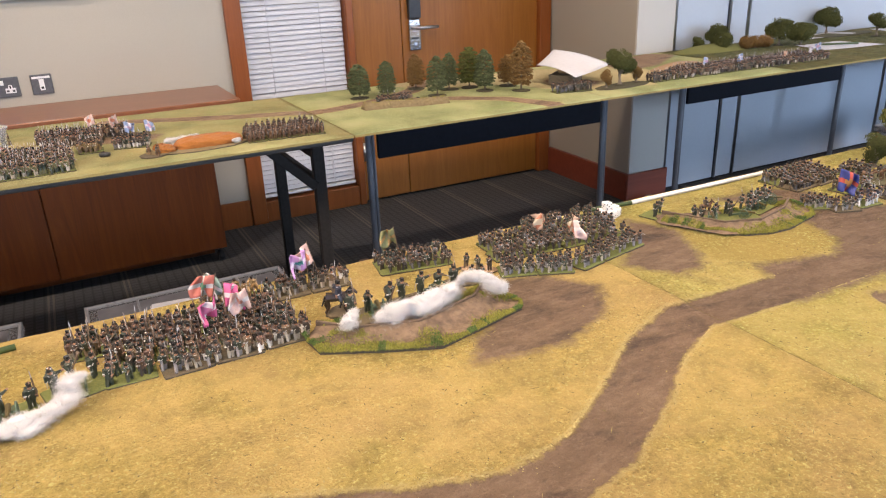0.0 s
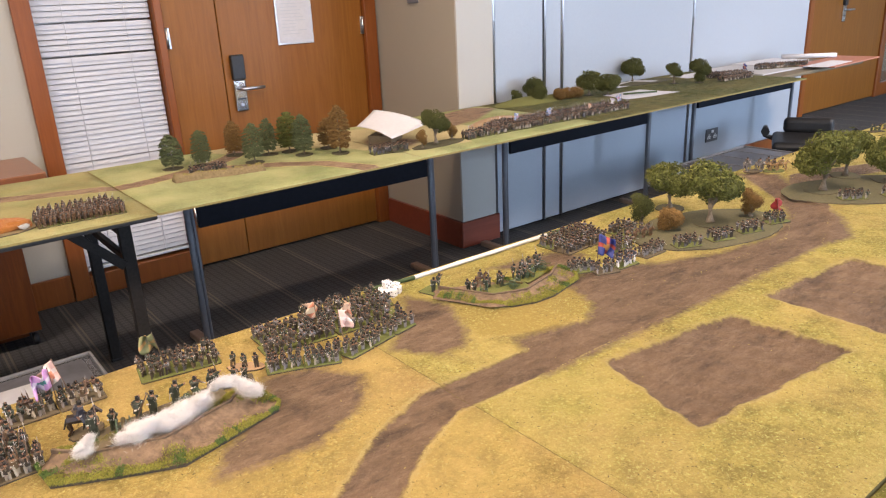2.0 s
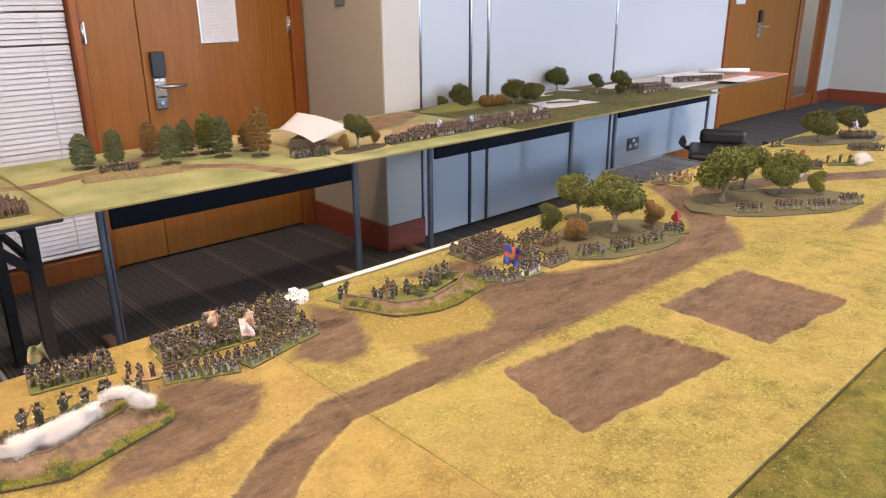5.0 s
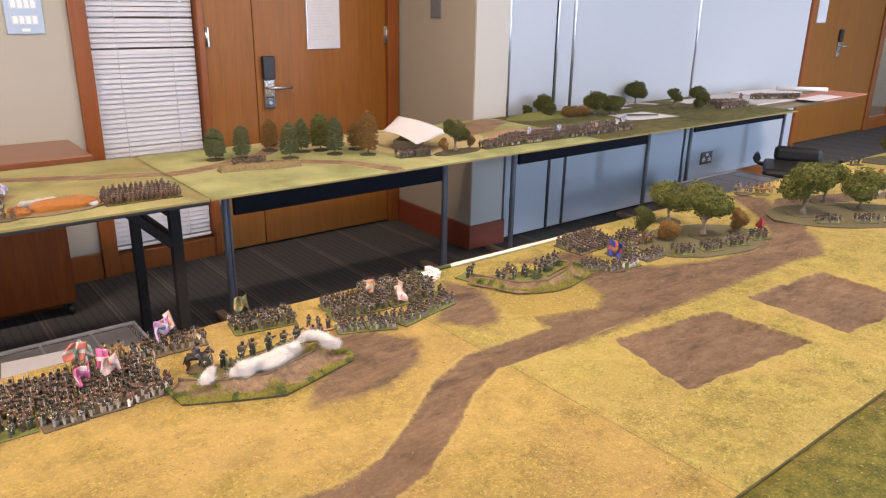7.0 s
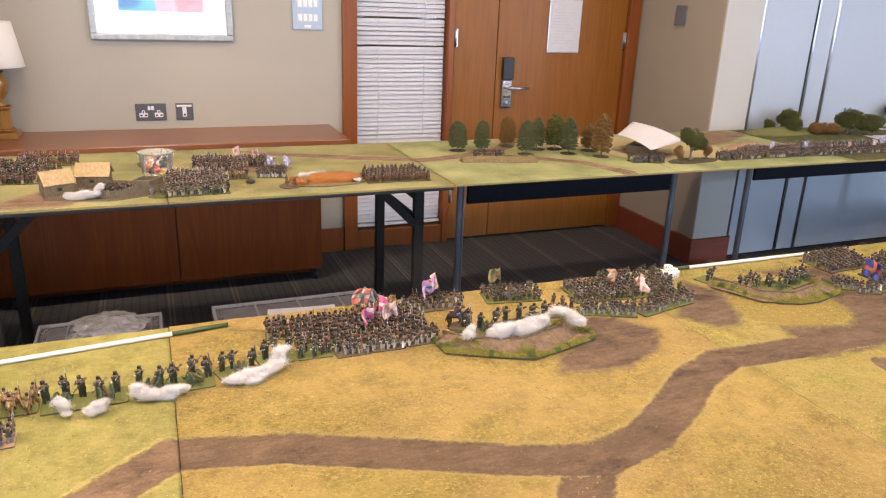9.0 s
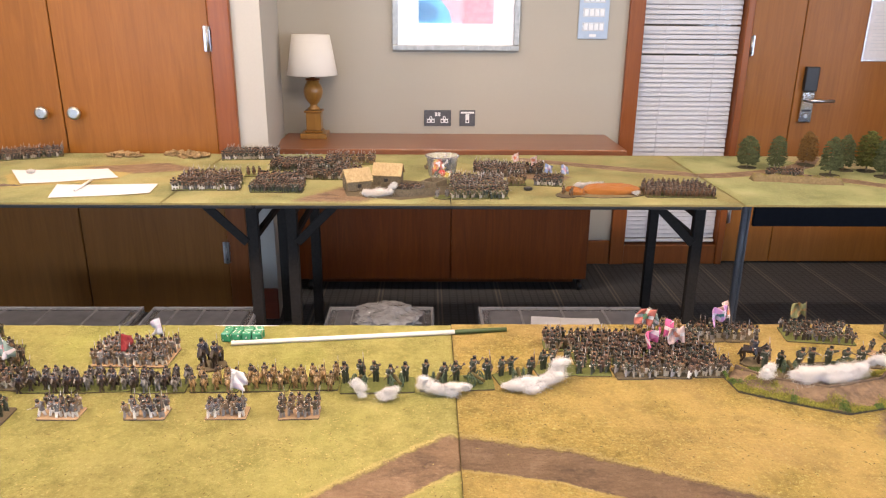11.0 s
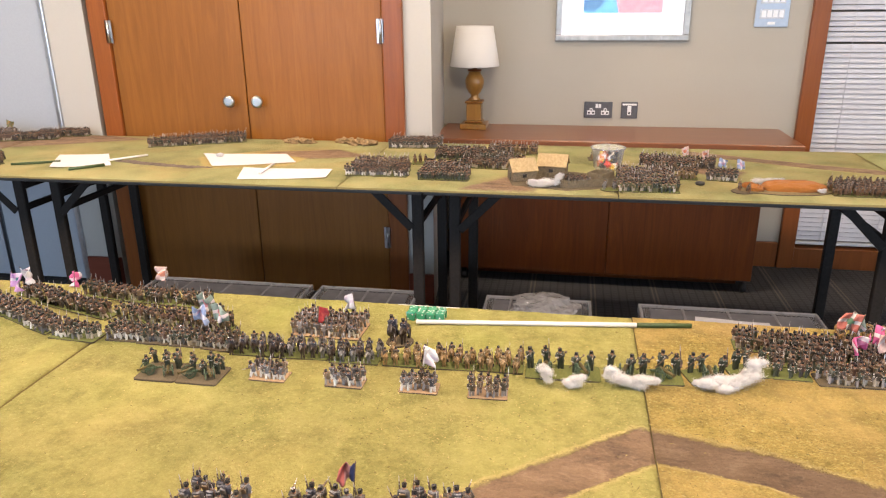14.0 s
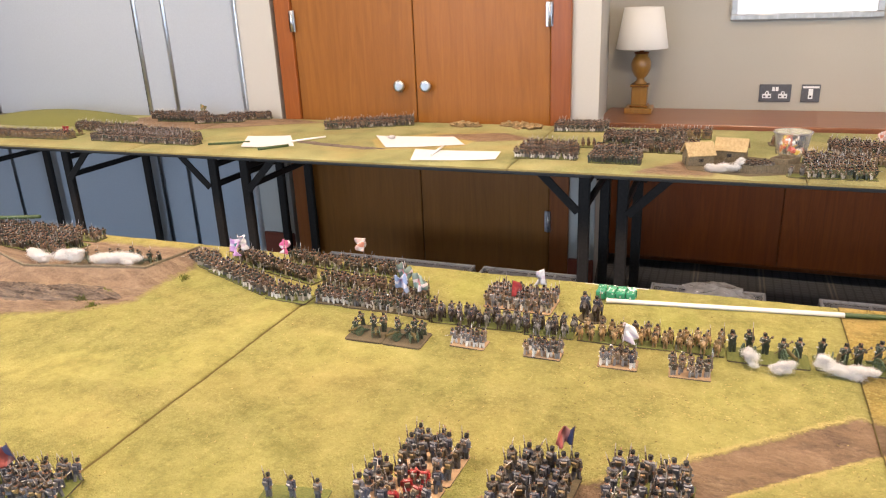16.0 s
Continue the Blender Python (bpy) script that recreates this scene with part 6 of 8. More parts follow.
def tree_meshes(h, r, shape, seed):
    rnd = random.Random(seed)
    tb, cb = bmesh.new(), bmesh.new()
    if shape == "pine":
        ring_tube(tb, [(0, 0, 0), (0.001, 0, h * 0.12), (0, 0.001, h * 0.55), (0, 0, h * 0.93)], [h * 0.026, h * 0.018, h * 0.013, h * 0.004], 7)
        tiers = 10
        lop = [rnd.uniform(0.86, 1.10) for _ in range(9)]
        for k in range(tiers):
            u = k / (tiers - 1)
            z = h * (0.165 + 0.79 * u)
            rr = r * float(np.interp(u, (0, 0.10, 0.30, 0.55, 0.75, 0.88, 0.96, 1), (0.78, 0.98, 1.0, 0.93, 0.83, 0.70, 0.53, 0.34)))
            nb = max(9, round(23 * rr / r))
            off = rnd.uniform(0, 6.3)
            for i in range(nb):
                a = off + 2 * math.pi * (i + 0.5 * rnd.random()) / nb
                reach = rr * rnd.uniform(0.90, 1.06) * lop[int(a / 6.3 * 9) % 9]
                drop, z_at = h * rnd.uniform(0.004, 0.022), z + rnd.gauss(0, h * 0.016)
                for v in (0.30, 0.5, 0.66, 0.8, 0.9, 0.97, 1.03):
                    for _ in range(2 if v < 0.6 else 5):
                        out = Vector((-math.sin(a) + rnd.gauss(0, 0.6), math.cos(a) + rnd.gauss(0, 0.6), rnd.gauss(0, 0.15)))
                        p = Vector((reach * v * math.cos(a) + rnd.gauss(0, r * 0.045), reach * v * math.sin(a) + rnd.gauss(0, r * 0.045), z_at + h * 0.045 * (1 - v) - drop * v * v + rnd.gauss(0, h * 0.0065)))
                        clump(cb, p, r * rnd.uniform(0.058, 0.095), rnd, 1.0, out)
        for _ in range(40):
            clump(cb, Vector((rnd.gauss(0, r * 0.13), rnd.gauss(0, r * 0.13), h * rnd.uniform(0.90, 1.0))), r * 0.08, rnd)
    else:
        bush = h < 0.095
        stem = 0.10 if bush else 0.30
        ring_tube(tb, [(0, 0, 0), (0.002, 0.001, h * 0.06), (-0.001, 0.002, h * 0.25), (0.002, 0, h * 0.45)], [h * 0.075, h * 0.052, h * 0.044, h * 0.036], 9)
        lobes = [(Vector((0, 0, h * (0.50 if bush else 0.66))), (0.86 if bush else 0.74) * r)]
        n = 8
        for k in range(n):
            a = 2.4 * k + rnd.uniform(-0.4, 0.4)
            q = rnd.uniform(0.30, 0.42) if bush else rnd.uniform(0.44, 0.60)
            lr = r * rnd.uniform(0.42, 0.54)
            z = h * (stem + 0.12) + (h * (0.80 - stem) - 0.6 * lr) * ((k * 5) % n) / n
            lobes.append((Vector((r * q * math.cos(a), r * q * math.sin(a), max(z, h * stem + 0.6 * lr))), lr))
            c = lobes[-1][0]
            ring_tube(tb, [(0, 0, h * (0.06 if bush else 0.26)), tuple(0.5 * c + Vector((0, 0, h * 0.16))), tuple(c)], [h * 0.026, h * 0.017, h * 0.008], 6)
        for c, lr in lobes:
            for _ in range(int(520 * lr / (0.5 * r))):
                d = Vector((rnd.gauss(0, 1), rnd.gauss(0, 1), rnd.gauss(0, 1))).normalized()
                curl = Vector((noise.noise(d * 3 + c * 40), noise.noise(d * 3 + c * 40 + Vector((7, 0, 0))), noise.noise(d * 3 + c * 40 + Vector((0, 7, 0))))).cross(d)
                p = c + Vector((d.x, d.y, d.z * 0.86)) * lr * rnd.uniform(0.62, 1.0) * (1 + 0.22 * noise.noise((d + c * 30) * 2.4))
                p.z = min(p.z, h)
                clump(cb, p, r * rnd.uniform(0.034, 0.062), rnd, 1.25, curl if curl.length > 1e-4 else d)
    return mesh_of("trunk", tb, M["bark"]), cb


def tree(x, y, z, h, r, shape, leaf, label, seed, base=0.0, rot=0.0):
    t = thing("model_tree", label, "model tree", pose(x, y, z - 0.0005, 0, 0, rot), group="model trees")
    lift = 0.0
    if base:
        bm = bmesh.new()
        base_shape(bm, base, base * 0.9, 0.003, True, 16, 0.08, seed)
        part("base", bm, [M["wood_base"], M["base_edge"]], t)
        lift = 0.0025
    tr, cb = tree_meshes(h, r, shape, seed)
    a = new("trunk", tr)
    a.parent, a.matrix_basis = t, pose(0, 0, lift)
    part("crown", cb, L[leaf], t, at=pose(0, 0, lift))
    return t


for k, (x, y, h, r, leaf) in enumerate(((0.346, 3.378, 0.126, 0.044, "pine"), (0.446, 3.342, 0.133, 0.038, "pine"), (0.614, 3.433, 0.136, 0.041, "autumn"), (0.612, 3.238, 0.147, 0.041, "pine"), (0.716, 3.335, 0.138, 0.039, "pine"),
                                        (0.803, 3.323, 0.156, 0.050, "green"), (0.810, 3.213, 0.155, 0.045, "pine"), (0.945, 3.257, 0.122, 0.041, "autumn"), (0.922, 3.126, 0.186, 0.051, "autumn"))):
    tree(x, y, FZ, h, 0.90 * r, "pine", leaf, {"pine": "dark green model conifer on a round base", "green": "mid green model conifer on a round base", "autumn": "rust brown autumn model tree on a round base"}[leaf], 20 + k, 0.075, 40 * k)
for k, (x, y, z, h, r, leaf, base) in enumerate((
        (1.072, 1.712, TZ + 0.003, 0.124, 0.066, "green", 0.08), (1.033, 1.570, TZ + 0.003, 0.162, 0.070, "green", 0.09), (1.140, 1.526, TZ + 0.003, 0.084, 0.031, "autumn", 0.055),
        (0.925, 1.690, TZ, 0.092, 0.034, "olive", 0.0), (0.922, 1.606, TZ, 0.066, 0.036, "autumn", 0.0),
        (1.492, 1.516, TZ + 0.003, 0.172, 0.080, "green", 0.10), (1.692, 1.546, TZ + 0.003, 0.145, 0.064, "green", 0.09), (1.712, 1.440, TZ + 0.003, 0.134, 0.072, "green", 0.09), (1.790, 1.372, TZ + 0.003, 0.078, 0.030, "lime", 0.05),
        (2.66, 1.69, TZ + 0.003, 0.125, 0.075, "olive", 0.0), (2.92, 1.66, TZ + 0.003, 0.12, 0.07, "olive", 0.0),
        (1.186, 2.935, FZ + 0.003, 0.080, 0.027, "autumn", 0.04), (1.278, 2.965, FZ + 0.003, 0.147, 0.062, "olive", 0.05), (1.374, 2.978, FZ + 0.003, 0.077, 0.028, "autumn", 0.04),
        (2.30, 3.55, FZ, 0.075, 0.036, "olive", 0.04), (2.40, 3.53, FZ, 0.07, 0.036, "olive", 0.04), (2.45, 3.57, FZ, 0.125, 0.060, "olive", 0.05), (2.385, 3.46, FZ, 0.092, 0.055, "olive", 0.05),
        (2.72, 3.40, FZ, 0.140, 0.075, "olive", 0.06), (2.80, 3.33, FZ, 0.110, 0.080, "olive", 0.06), (3.36, 3.59, FZ, 0.150, 0.080, "olive", 0.07), (3.40, 3.31, FZ, 0.135, 0.052, "olive", 0.06), (3.525, 3.215, FZ, 0.148, 0.070, "olive", 0.06), (3.50, 3.20, FZ, 0.07, 0.04, "olive", 0.04))):
    tree(x, y, z, h, r, "round", leaf, {"green": "leafy green model tree with a pale trunk", "olive": "dark olive model tree with a round crown", "autumn": "rust brown autumn model bush", "lime": "small yellow-green model tree"}[leaf], 60 + k, base, 33 * k)
for k, (x, y) in enumerate(((2.50, 3.42), (2.56, 3.41), (2.62, 3.40))):
    tree(x, y, FZ, 0.065, 0.045, "round", "autumn", "rust brown autumn model hedge bush", 140 + k, 0, 50 * k)


def woodland_base(x, y, w, d, rot, z, seed):
    bm = bmesh.new()
    base_shape(bm, w, d, 0.004, True, 30, 0.05, seed)
    return tagged(part("woodland_base", bm, [M["wood_base"], M["base_edge"]], at=pose(x, y, z - 0.0005, 0, 0, rot)), "dark felt-covered oval base under the model trees", "terrain piece")


woodland_base(1.00, 1.555, 0.42, 0.25, -8, TZ, 3)
woodland_base(1.62, 1.42, 0.56, 0.28, -30, TZ, 4)
woodland_base(2.75, 1.66, 0.5, 0.2, -25, TZ, 5)
woodland_base(1.285, 2.955, 0.27, 0.10, 4, FZ, 6)
woodland_base(3.38, 3.50, 0.5, 0.16, 0, FZ, 7)

# ---- cotton-wool smoke ----
mc, nt, lk, pr = nodes_of("cotton_wool")
f = noise_fac(nt, lk, coords(nt, lk), 240, 6, 0.75)
lk.new(ramp(nt, lk, f, [(0.3, (0.82, 0.80, 0.785)), (0.7, (0.88, 0.865, 0.85))]), pr.inputs["Base Color"])
pr.inputs["Roughness"].default_value = 1.0
pr.inputs["Specular IOR Level"].default_value = 0.1
pr.inputs["Subsurface Weight"].default_value, pr.inputs["Subsurface Scale"].default_value = 0.8, 0.008
pr.inputs["Subsurface Radius"].default_value = (1.0, 0.95, 0.9)
M["cotton"] = mc

def ball(bm, c, r, sq=1.0, sub=3, rough=0.16, seed=0.0, mi=0):
    g = bmesh.ops.create_icosphere(bm, subdivisions=sub, radius=1.0)
    for v in g["verts"]:
        d = v.co.normalized()
        k = 1 + rough * noise.noise(d * 1.7 + Vector((seed, 0, 0))) * 2 + 0.5 * rough * noise.noise(d * 5 + Vector((0, seed, 0)))
        v.co = Vector(c) + Vector((d.x, d.y, d.z * sq)) * r * k
    for v in g["verts"]:
        for f in v.link_faces:
            f.smooth, f.material_index = True, mi


def cotton(pts, z, seed, label="white wad of cotton-wool smoke"):
    """pts: (x, y, height over the ground, radius) along the wad: soft billows run together, with a few loose fibres standing off them."""
    rnd = random.Random(seed)
    bm = bmesh.new()
    line = []
    for (x0, y0, h0, r0), (x1, y1, h1, r1) in zip(pts, pts[1:]):
        m = max(2, round(math.hypot(math.hypot(x1 - x0, y1 - y0), h1 - h0) / (0.48 * (r0 + r1) / 2)))
        line += [(x0 + (x1 - x0) * k / m, y0 + (y1 - y0) * k / m, h0 + (h1 - h0) * k / m, r0 + (r1 - r0) * k / m) for k in range(m)]
    line.append(pts[-1])
    blobs = []
    for k, (x, y, h, r) in enumerate(line):
        end = 0.72 if k in (0, len(line) - 1) else 1.0
        q = 0.66 * r * end * rnd.uniform(0.72, 1.15)
        blobs.append((Vector((x + rnd.gauss(0, 0.20 * r), y + rnd.gauss(0, 0.30 * r), z + max(h + rnd.gauss(-0.1 * r, 0.25 * r), 0.62 * q))), q))
        for _ in range(1):
            a, e = rnd.uniform(0, 6.3), rnd.uniform(0.2, 0.8)
            w = 0.40 * r * end * rnd.uniform(0.7, 1.1)
            blobs.append((Vector((x + 0.55 * r * math.cos(a) * e, y + 0.55 * r * math.sin(a) * e, z + max(h + 0.30 * r * (1.1 - e), 0.6 * w))), w))
    way = Vector((line[-1][0] - line[0][0], line[-1][1] - line[0][1], 0))
    way = way.normalized() if way.length > 0 else Vector((1, 0, 0))

    def drawn(c, d, q):
        """A point of the wad in direction d: the billows are pulled out along the wad and pressed flat."""
        d = d + 0.55 * d.dot(way) * way
        p = c + d * q
        k = 1 + 0.34 * noise.noise(p * 50) + 0.07 * noise.noise(p * 140)
        p = c + Vector((d.x, d.y, d.z * 0.78)) * q * k
        p.z = max(p.z, z + 0.001)
        return p

    for c, q in blobs:
        g = bmesh.ops.create_icosphere(bm, subdivisions=3, radius=1.0)
        for v in g["verts"]:
            v.co = drawn(c, v.co.normalized(), 0.64 * q)
    for f in bm.faces:
        f.smooth = True
    for c, q in blobs:
        for _ in range(int(1250 * max(0.6, q / 0.010) ** 1.6)):
            d = Vector((rnd.gauss(0, 1), rnd.gauss(0, 1), rnd.gauss(0, 0.9))).normalized()
            p = drawn(c, d, q * (0.66 + abs(rnd.gauss(0, 0.36))))
            t = (d.cross(Vector((rnd.gauss(0, 1), rnd.gauss(0, 1), rnd.gauss(0, 1)))).normalized() + way * rnd.uniform(-0.8, 0.8) + 0.5 * d * rnd.uniform(-1, 1)).normalized()
            ln, w = rnd.uniform(0.0014, 0.0046), t.cross(d + Vector((0.01, 0, 0))).normalized() * 0.00011
            bow = Vector((rnd.gauss(0, 1), rnd.gauss(0, 1), rnd.gauss(0, 1))) * 0.0005
            vs = []
            for u in (-1.0, 0.0, 1.0):
                o = p + t * ln * u + bow * (1 - u * u)
                o.z = max(o.z, z + 0.001)
                vs.append((bm.verts.new(o - w), bm.verts.new(o + w)))
            for e, f in zip(vs, vs[1:]):
                bm.faces.new((e[0], e[1], f[1], f[0])).smooth = True
    return tagged(part("cotton_smoke", bm, M["cotton"]), label, "cotton wool", group="smoke wads")


cotton([(-1.052, 1.528, 0.012, 0.012), (-1.056, 1.530, 0.030, 0.010)], TZ, 1)
cotton([(-1.020, 1.520, 0.010, 0.010), (-1.000, 1.525, 0.018, 0.012)], TZ, 2)
cotton([(-0.955, 1.543, 0.020, 0.012), (-0.925, 1.535, 0.012, 0.012), (-0.885, 1.540, 0.014, 0.012)], TZ, 3)
cotton([(-0.815, 1.547, 0.010, 0.014), (-0.780, 1.553, 0.012, 0.014), (-0.742, 1.568, 0.016, 0.016), (-0.722, 1.580, 0.034, 0.016)], TZ, 4)
cotton([(-0.398, 1.555, 0.034, 0.012), (-0.385, 1.560, 0.038, 0.010)], TZ, 5)
cotton([(-0.345, 1.558, 0.028, 0.017), (-0.310, 1.552, 0.032, 0.022), (-0.265, 1.556, 0.032, 0.021), (-0.232, 1.566, 0.036, 0.018)], TZ, 6, "wide white wad of cotton-wool smoke over the earthwork")
cotton([(-0.212, 1.572, 0.044, 0.012), (-0.185, 1.566, 0.044, 0.013), (-0.162, 1.536, 0.030, 0.013)], TZ, 16)
cotton([(-2.63, 1.582, 0.030, 0.018), (-2.57, 1.575, 0.026, 0.016)], TZ, 7)
cotton([(-2.535, 1.585, 0.030, 0.022), (-2.485, 1.592, 0.040, 0.023)], TZ, 8)
cotton([(-2.44, 1.595, 0.028, 0.021), (-2.35, 1.612, 0.028, 0.019)], TZ, 9)
cotton([(1.95, 1.50, 0.018, 0.018), (1.985, 1.49, 0.02, 0.016)], TZ, 10)
cotton([(2.31, 1.42, 0.02, 0.025), (2.37, 1.42, 0.02, 0.025)], TZ, 11)
cotton([(-1.155, 2.885, 0.016, 0.018), (-1.115, 2.872, 0.016, 0.020), (-1.075, 2.874, 0.018, 0.018), (-1.062, 2.880, 0.044, 0.013)], FZ, 12, "white cotton-wool smoke over the farmyard")
cotton([(-0.42, 2.985, 0.018, 0.014), (-0.33, 3.00, 0.02, 0.012)], FZ, 13)
cotton([(-2.44, 3.205, 0.01, 0.014), (-2.425, 3.20, 0.012, 0.010)], FZ, 14)
cotton([(-0.235, 2.90, 0.012, 0.010), (-0.245, 2.895, 0.012, 0.009)], FZ, 15)

# ---- earthworks with their parapet and gun crews ----
M["parapet"] = surf("packed_earth", (0.070, 0.045, 0.028), (0.225, 0.150, 0.090), 70, 0.95, 1.0, 0.006, big=30)
M["plank"] = surf("dark_timber_revetment", (0.085, 0.056, 0.034), (0.150, 0.100, 0.062), 160, 0.85, 0.3, 0.001)
M["tuft"] = leaf_mat("mossy_tufts", (0.085, 0.105, 0.014), (0.230, 0.215, 0.040))
M["bush"] = leaf_mat("bushy_tufts", (0.030, 0.058, 0.012), (0.085, 0.130, 0.030))


def earthwork(outline, ridge, z, h, label, seed):
    """A low base with an earth parapet that follows the ridge line; grass tufts along the front edge."""
    rnd = random.Random(seed)
    t = thing("earthwork", label, "terrain piece", pose(0, 0, 0), group="earthworks")
    bm = bmesh.new()
    cx, cy = sum(p[0] for p in outline) / len(outline), sum(p[1] for p in outline) / len(outline)
    lo, hi = [bm.verts.new((x, y, z)) for x, y in outline], [bm.verts.new((cx + (x - cx) * 0.985, cy + (y - cy) * 0.98, z + 0.004)) for x, y in outline]
    n = len(outline)
    for i in range(n):
        bm.faces.new((lo[i], lo[(i + 1) % n], hi[(i + 1) % n], hi[i])).material_index = 1
    bm.faces.new(hi)
    bm.faces.new(lo[::-1]).material_index = 1
    part("base", bm, [M["parapet"], M["base_edge"]], t)
    bm = bmesh.new()
    prof = ((-0.030, 0.0045), (-0.022, 0.0045 + h * 0.20), (-0.009, h * 0.74), (-0.001, h), (0.003, h * 0.96), (0.005, 0.0045))
    cols = []
    pts = []
    for (ax, ay), (bx, by) in zip(ridge, ridge[1:]):
        m = max(2, round(math.hypot(bx - ax, by - ay) / 0.008))
        pts += [(ax + (bx - ax) * k / m, ay + (by - ay) * k / m) for k in range(m)]
    pts.append(ridge[-1])
    for i, (x, y) in enumerate(pts):
        a, b = Vector(pts[max(i - 2, 0)]), Vector(pts[min(i + 2, len(pts) - 1)])
        dvec = (b - a).normalized()
        nx, ny = -dvec.y, dvec.x
        fade = min(1, (min(i, len(pts) - 1 - i) + 1) / 4)
        cols.append([bm.verts.new((x + nx * o + rnd.gauss(0, 0.0008), y + ny * o + rnd.gauss(0, 0.0008), z + 0.0045 + (q - 0.0045) * (0.45 + 0.55 * fade) + (rnd.gauss(0, 0.0007) if q > 0.006 else 0))) for o, q in prof])
    for u, v in zip(cols, cols[1:]):
        for k in range(len(prof) - 1):
            bm.faces.new((u[k], u[k + 1], v[k + 1], v[k])).smooth = True
    for c in (cols[0], cols[-1]):
        bm.faces.new(c)
    bmesh.ops.recalc_face_normals(bm, faces=bm.faces[:])
    part("parapet", bm, M["parapet"], t, "bare brown earth parapet")
    for (ax, ay), (bx, by) in zip(ridge, ridge[1:]):
        bm = bmesh.new()
        ln = math.hypot(bx - ax, by - ay)
        rbox(bm, 0, ln, -0.0005, 0.0035, 0.0045, h + 0.003, 0.0006)
        part("revetment", bm, M["plank"], t, "dark timber revetment behind the parapet", at=pose(ax, ay, z, 0, 0, math.degrees(math.atan2(by - ay, bx - ax))))
    def ground(x, y):
        """Height of the parapet's slope over the base, before the ridge."""
        far = min((Vector((x, y)) - q).length for q in lined)
        return float(np.interp(far, (0, 0.009, 0.022, 0.030), (h, h * 0.74, 0.0045 + h * 0.2, 0.0045)))

    lined = [Vector(q) for q in pts[::2]]
    bm, dark = bmesh.new(), bmesh.new()
    front = [p for p in outline if p[1] < cy + 0.075]
    for (ax, ay), (bx, by) in zip(front, front[1:]):
        ln = math.hypot(bx - ax, by - ay)
        nx, ny = -(by - ay) / ln, (bx - ax) / ln
        for _ in range(int(17000 * ln)):
            u = rnd.random()
            x, y = ax + u * (bx - ax), ay + u * (by - ay)
            patchy = noise.noise((x * 26, y * 26, seed))
            w = -0.0012 + min(abs(rnd.gauss(0, 0.0085 * max(0.30, 1 + 2.0 * patchy))), 0.030)
            gx, gy = x + nx * w, y + ny * w
            shade = noise.noise((x * 48 + 7, y * 48, seed)) > 0.27
            clump(dark if shade else bm, Vector((gx, gy, z + max(0.0042 + 0.0015 * min(1, w / 0.003), ground(gx, gy)) + rnd.uniform(0, 0.0036 if shade else 0.0016))), rnd.uniform(0.0007, 0.0017), rnd)
    for _ in range(5):
        k = rnd.randrange(3, len(pts) - 3)
        x, y = pts[k]
        x, y, rr = x + rnd.uniform(-0.004, 0.004), y - rnd.uniform(0.004, 0.020), rnd.uniform(0.004, 0.008)
        for _ in range(170):
            gx, gy = x + rnd.gauss(0, rr), y + rnd.gauss(0, 0.6 * rr)
            clump(bm, Vector((gx, gy, z + ground(gx, gy) + rnd.uniform(0, 0.002))), rnd.uniform(0.0007, 0.0015), rnd)
    part("bushes", dark, M["bush"], t, "dark green bushy clumps along the edge")
    part("turf_edge", bm, M["tuft"], t, "mossy green grass tufts along the edge")
    return t


earthwork([(-0.446, 1.598), (-0.440, 1.545), (-0.370, 1.508), (-0.296, 1.475), (-0.225, 1.493), (-0.146, 1.515), (-0.134, 1.535), (-0.143, 1.595), (-0.280, 1.605), (-0.415, 1.622)],
          [(-0.425, 1.604), (-0.385, 1.560), (-0.300, 1.530), (-0.196, 1.560), (-0.165, 1.592)], TZ, 0.017, "turf-edged model earthwork with a bare earth parapet", 1)
earthwork([(0.267, 1.672), (0.300, 1.600), (0.345, 1.545), (0.390, 1.527), (0.440, 1.526), (0.530, 1.548), (0.555, 1.575), (0.555, 1.615), (0.40, 1.66), (0.285, 1.712)],
          [(0.285, 1.690), (0.335, 1.585), (0.400, 1.560), (0.490, 1.582), (0.540, 1.612)], TZ, 0.016, "turf-edged model earthwork with green guns behind it", 2)
EW = TZ + 0.0045
stand(-0.285, 1.612, 0.20, 0.050, 4, 7, 1, "crew", "base_brown", EW, scale=1.25, guns=2, skip=0.0, label="gun crew with two guns behind the parapet", group="gun stands")
stand(-0.372, 1.650, 0.05, 0.035, 20, 1, 1, "lancer", "base_brown", TZ, face=50, skip=0, oval=True, label="toy officer on a dark horse", scale=1.45)
stand(-0.165, 1.640, 0.07, 0.03, -15, 3, 1, "crew", "base_brown", TZ, skip=0, label="three toy gunners on a low base")
stand(0.375, 1.618, 0.13, 0.05, -18, 4, 2, "crew", "base_green", EW, guns=2, skip=0, label="gun crew with two guns behind the parapet", group="gun stands")
stand(0.485, 1.632, 0.10, 0.045, 14, 4, 2, "crew", "base_green", EW, guns=2, skip=0, label="gun crew with two guns behind the parapet", group="gun stands")
stand(0.375, 1.672, 0.04, 0.035, 0, 1, 1, "dragoon", "base_brown", TZ, face=60, skip=0, oval=True, label="toy officer on a brown horse")
stand(0.290, 1.715, 0.045, 0.04, 15, 2, 1, "crew", "base_green", TZ, skip=0)


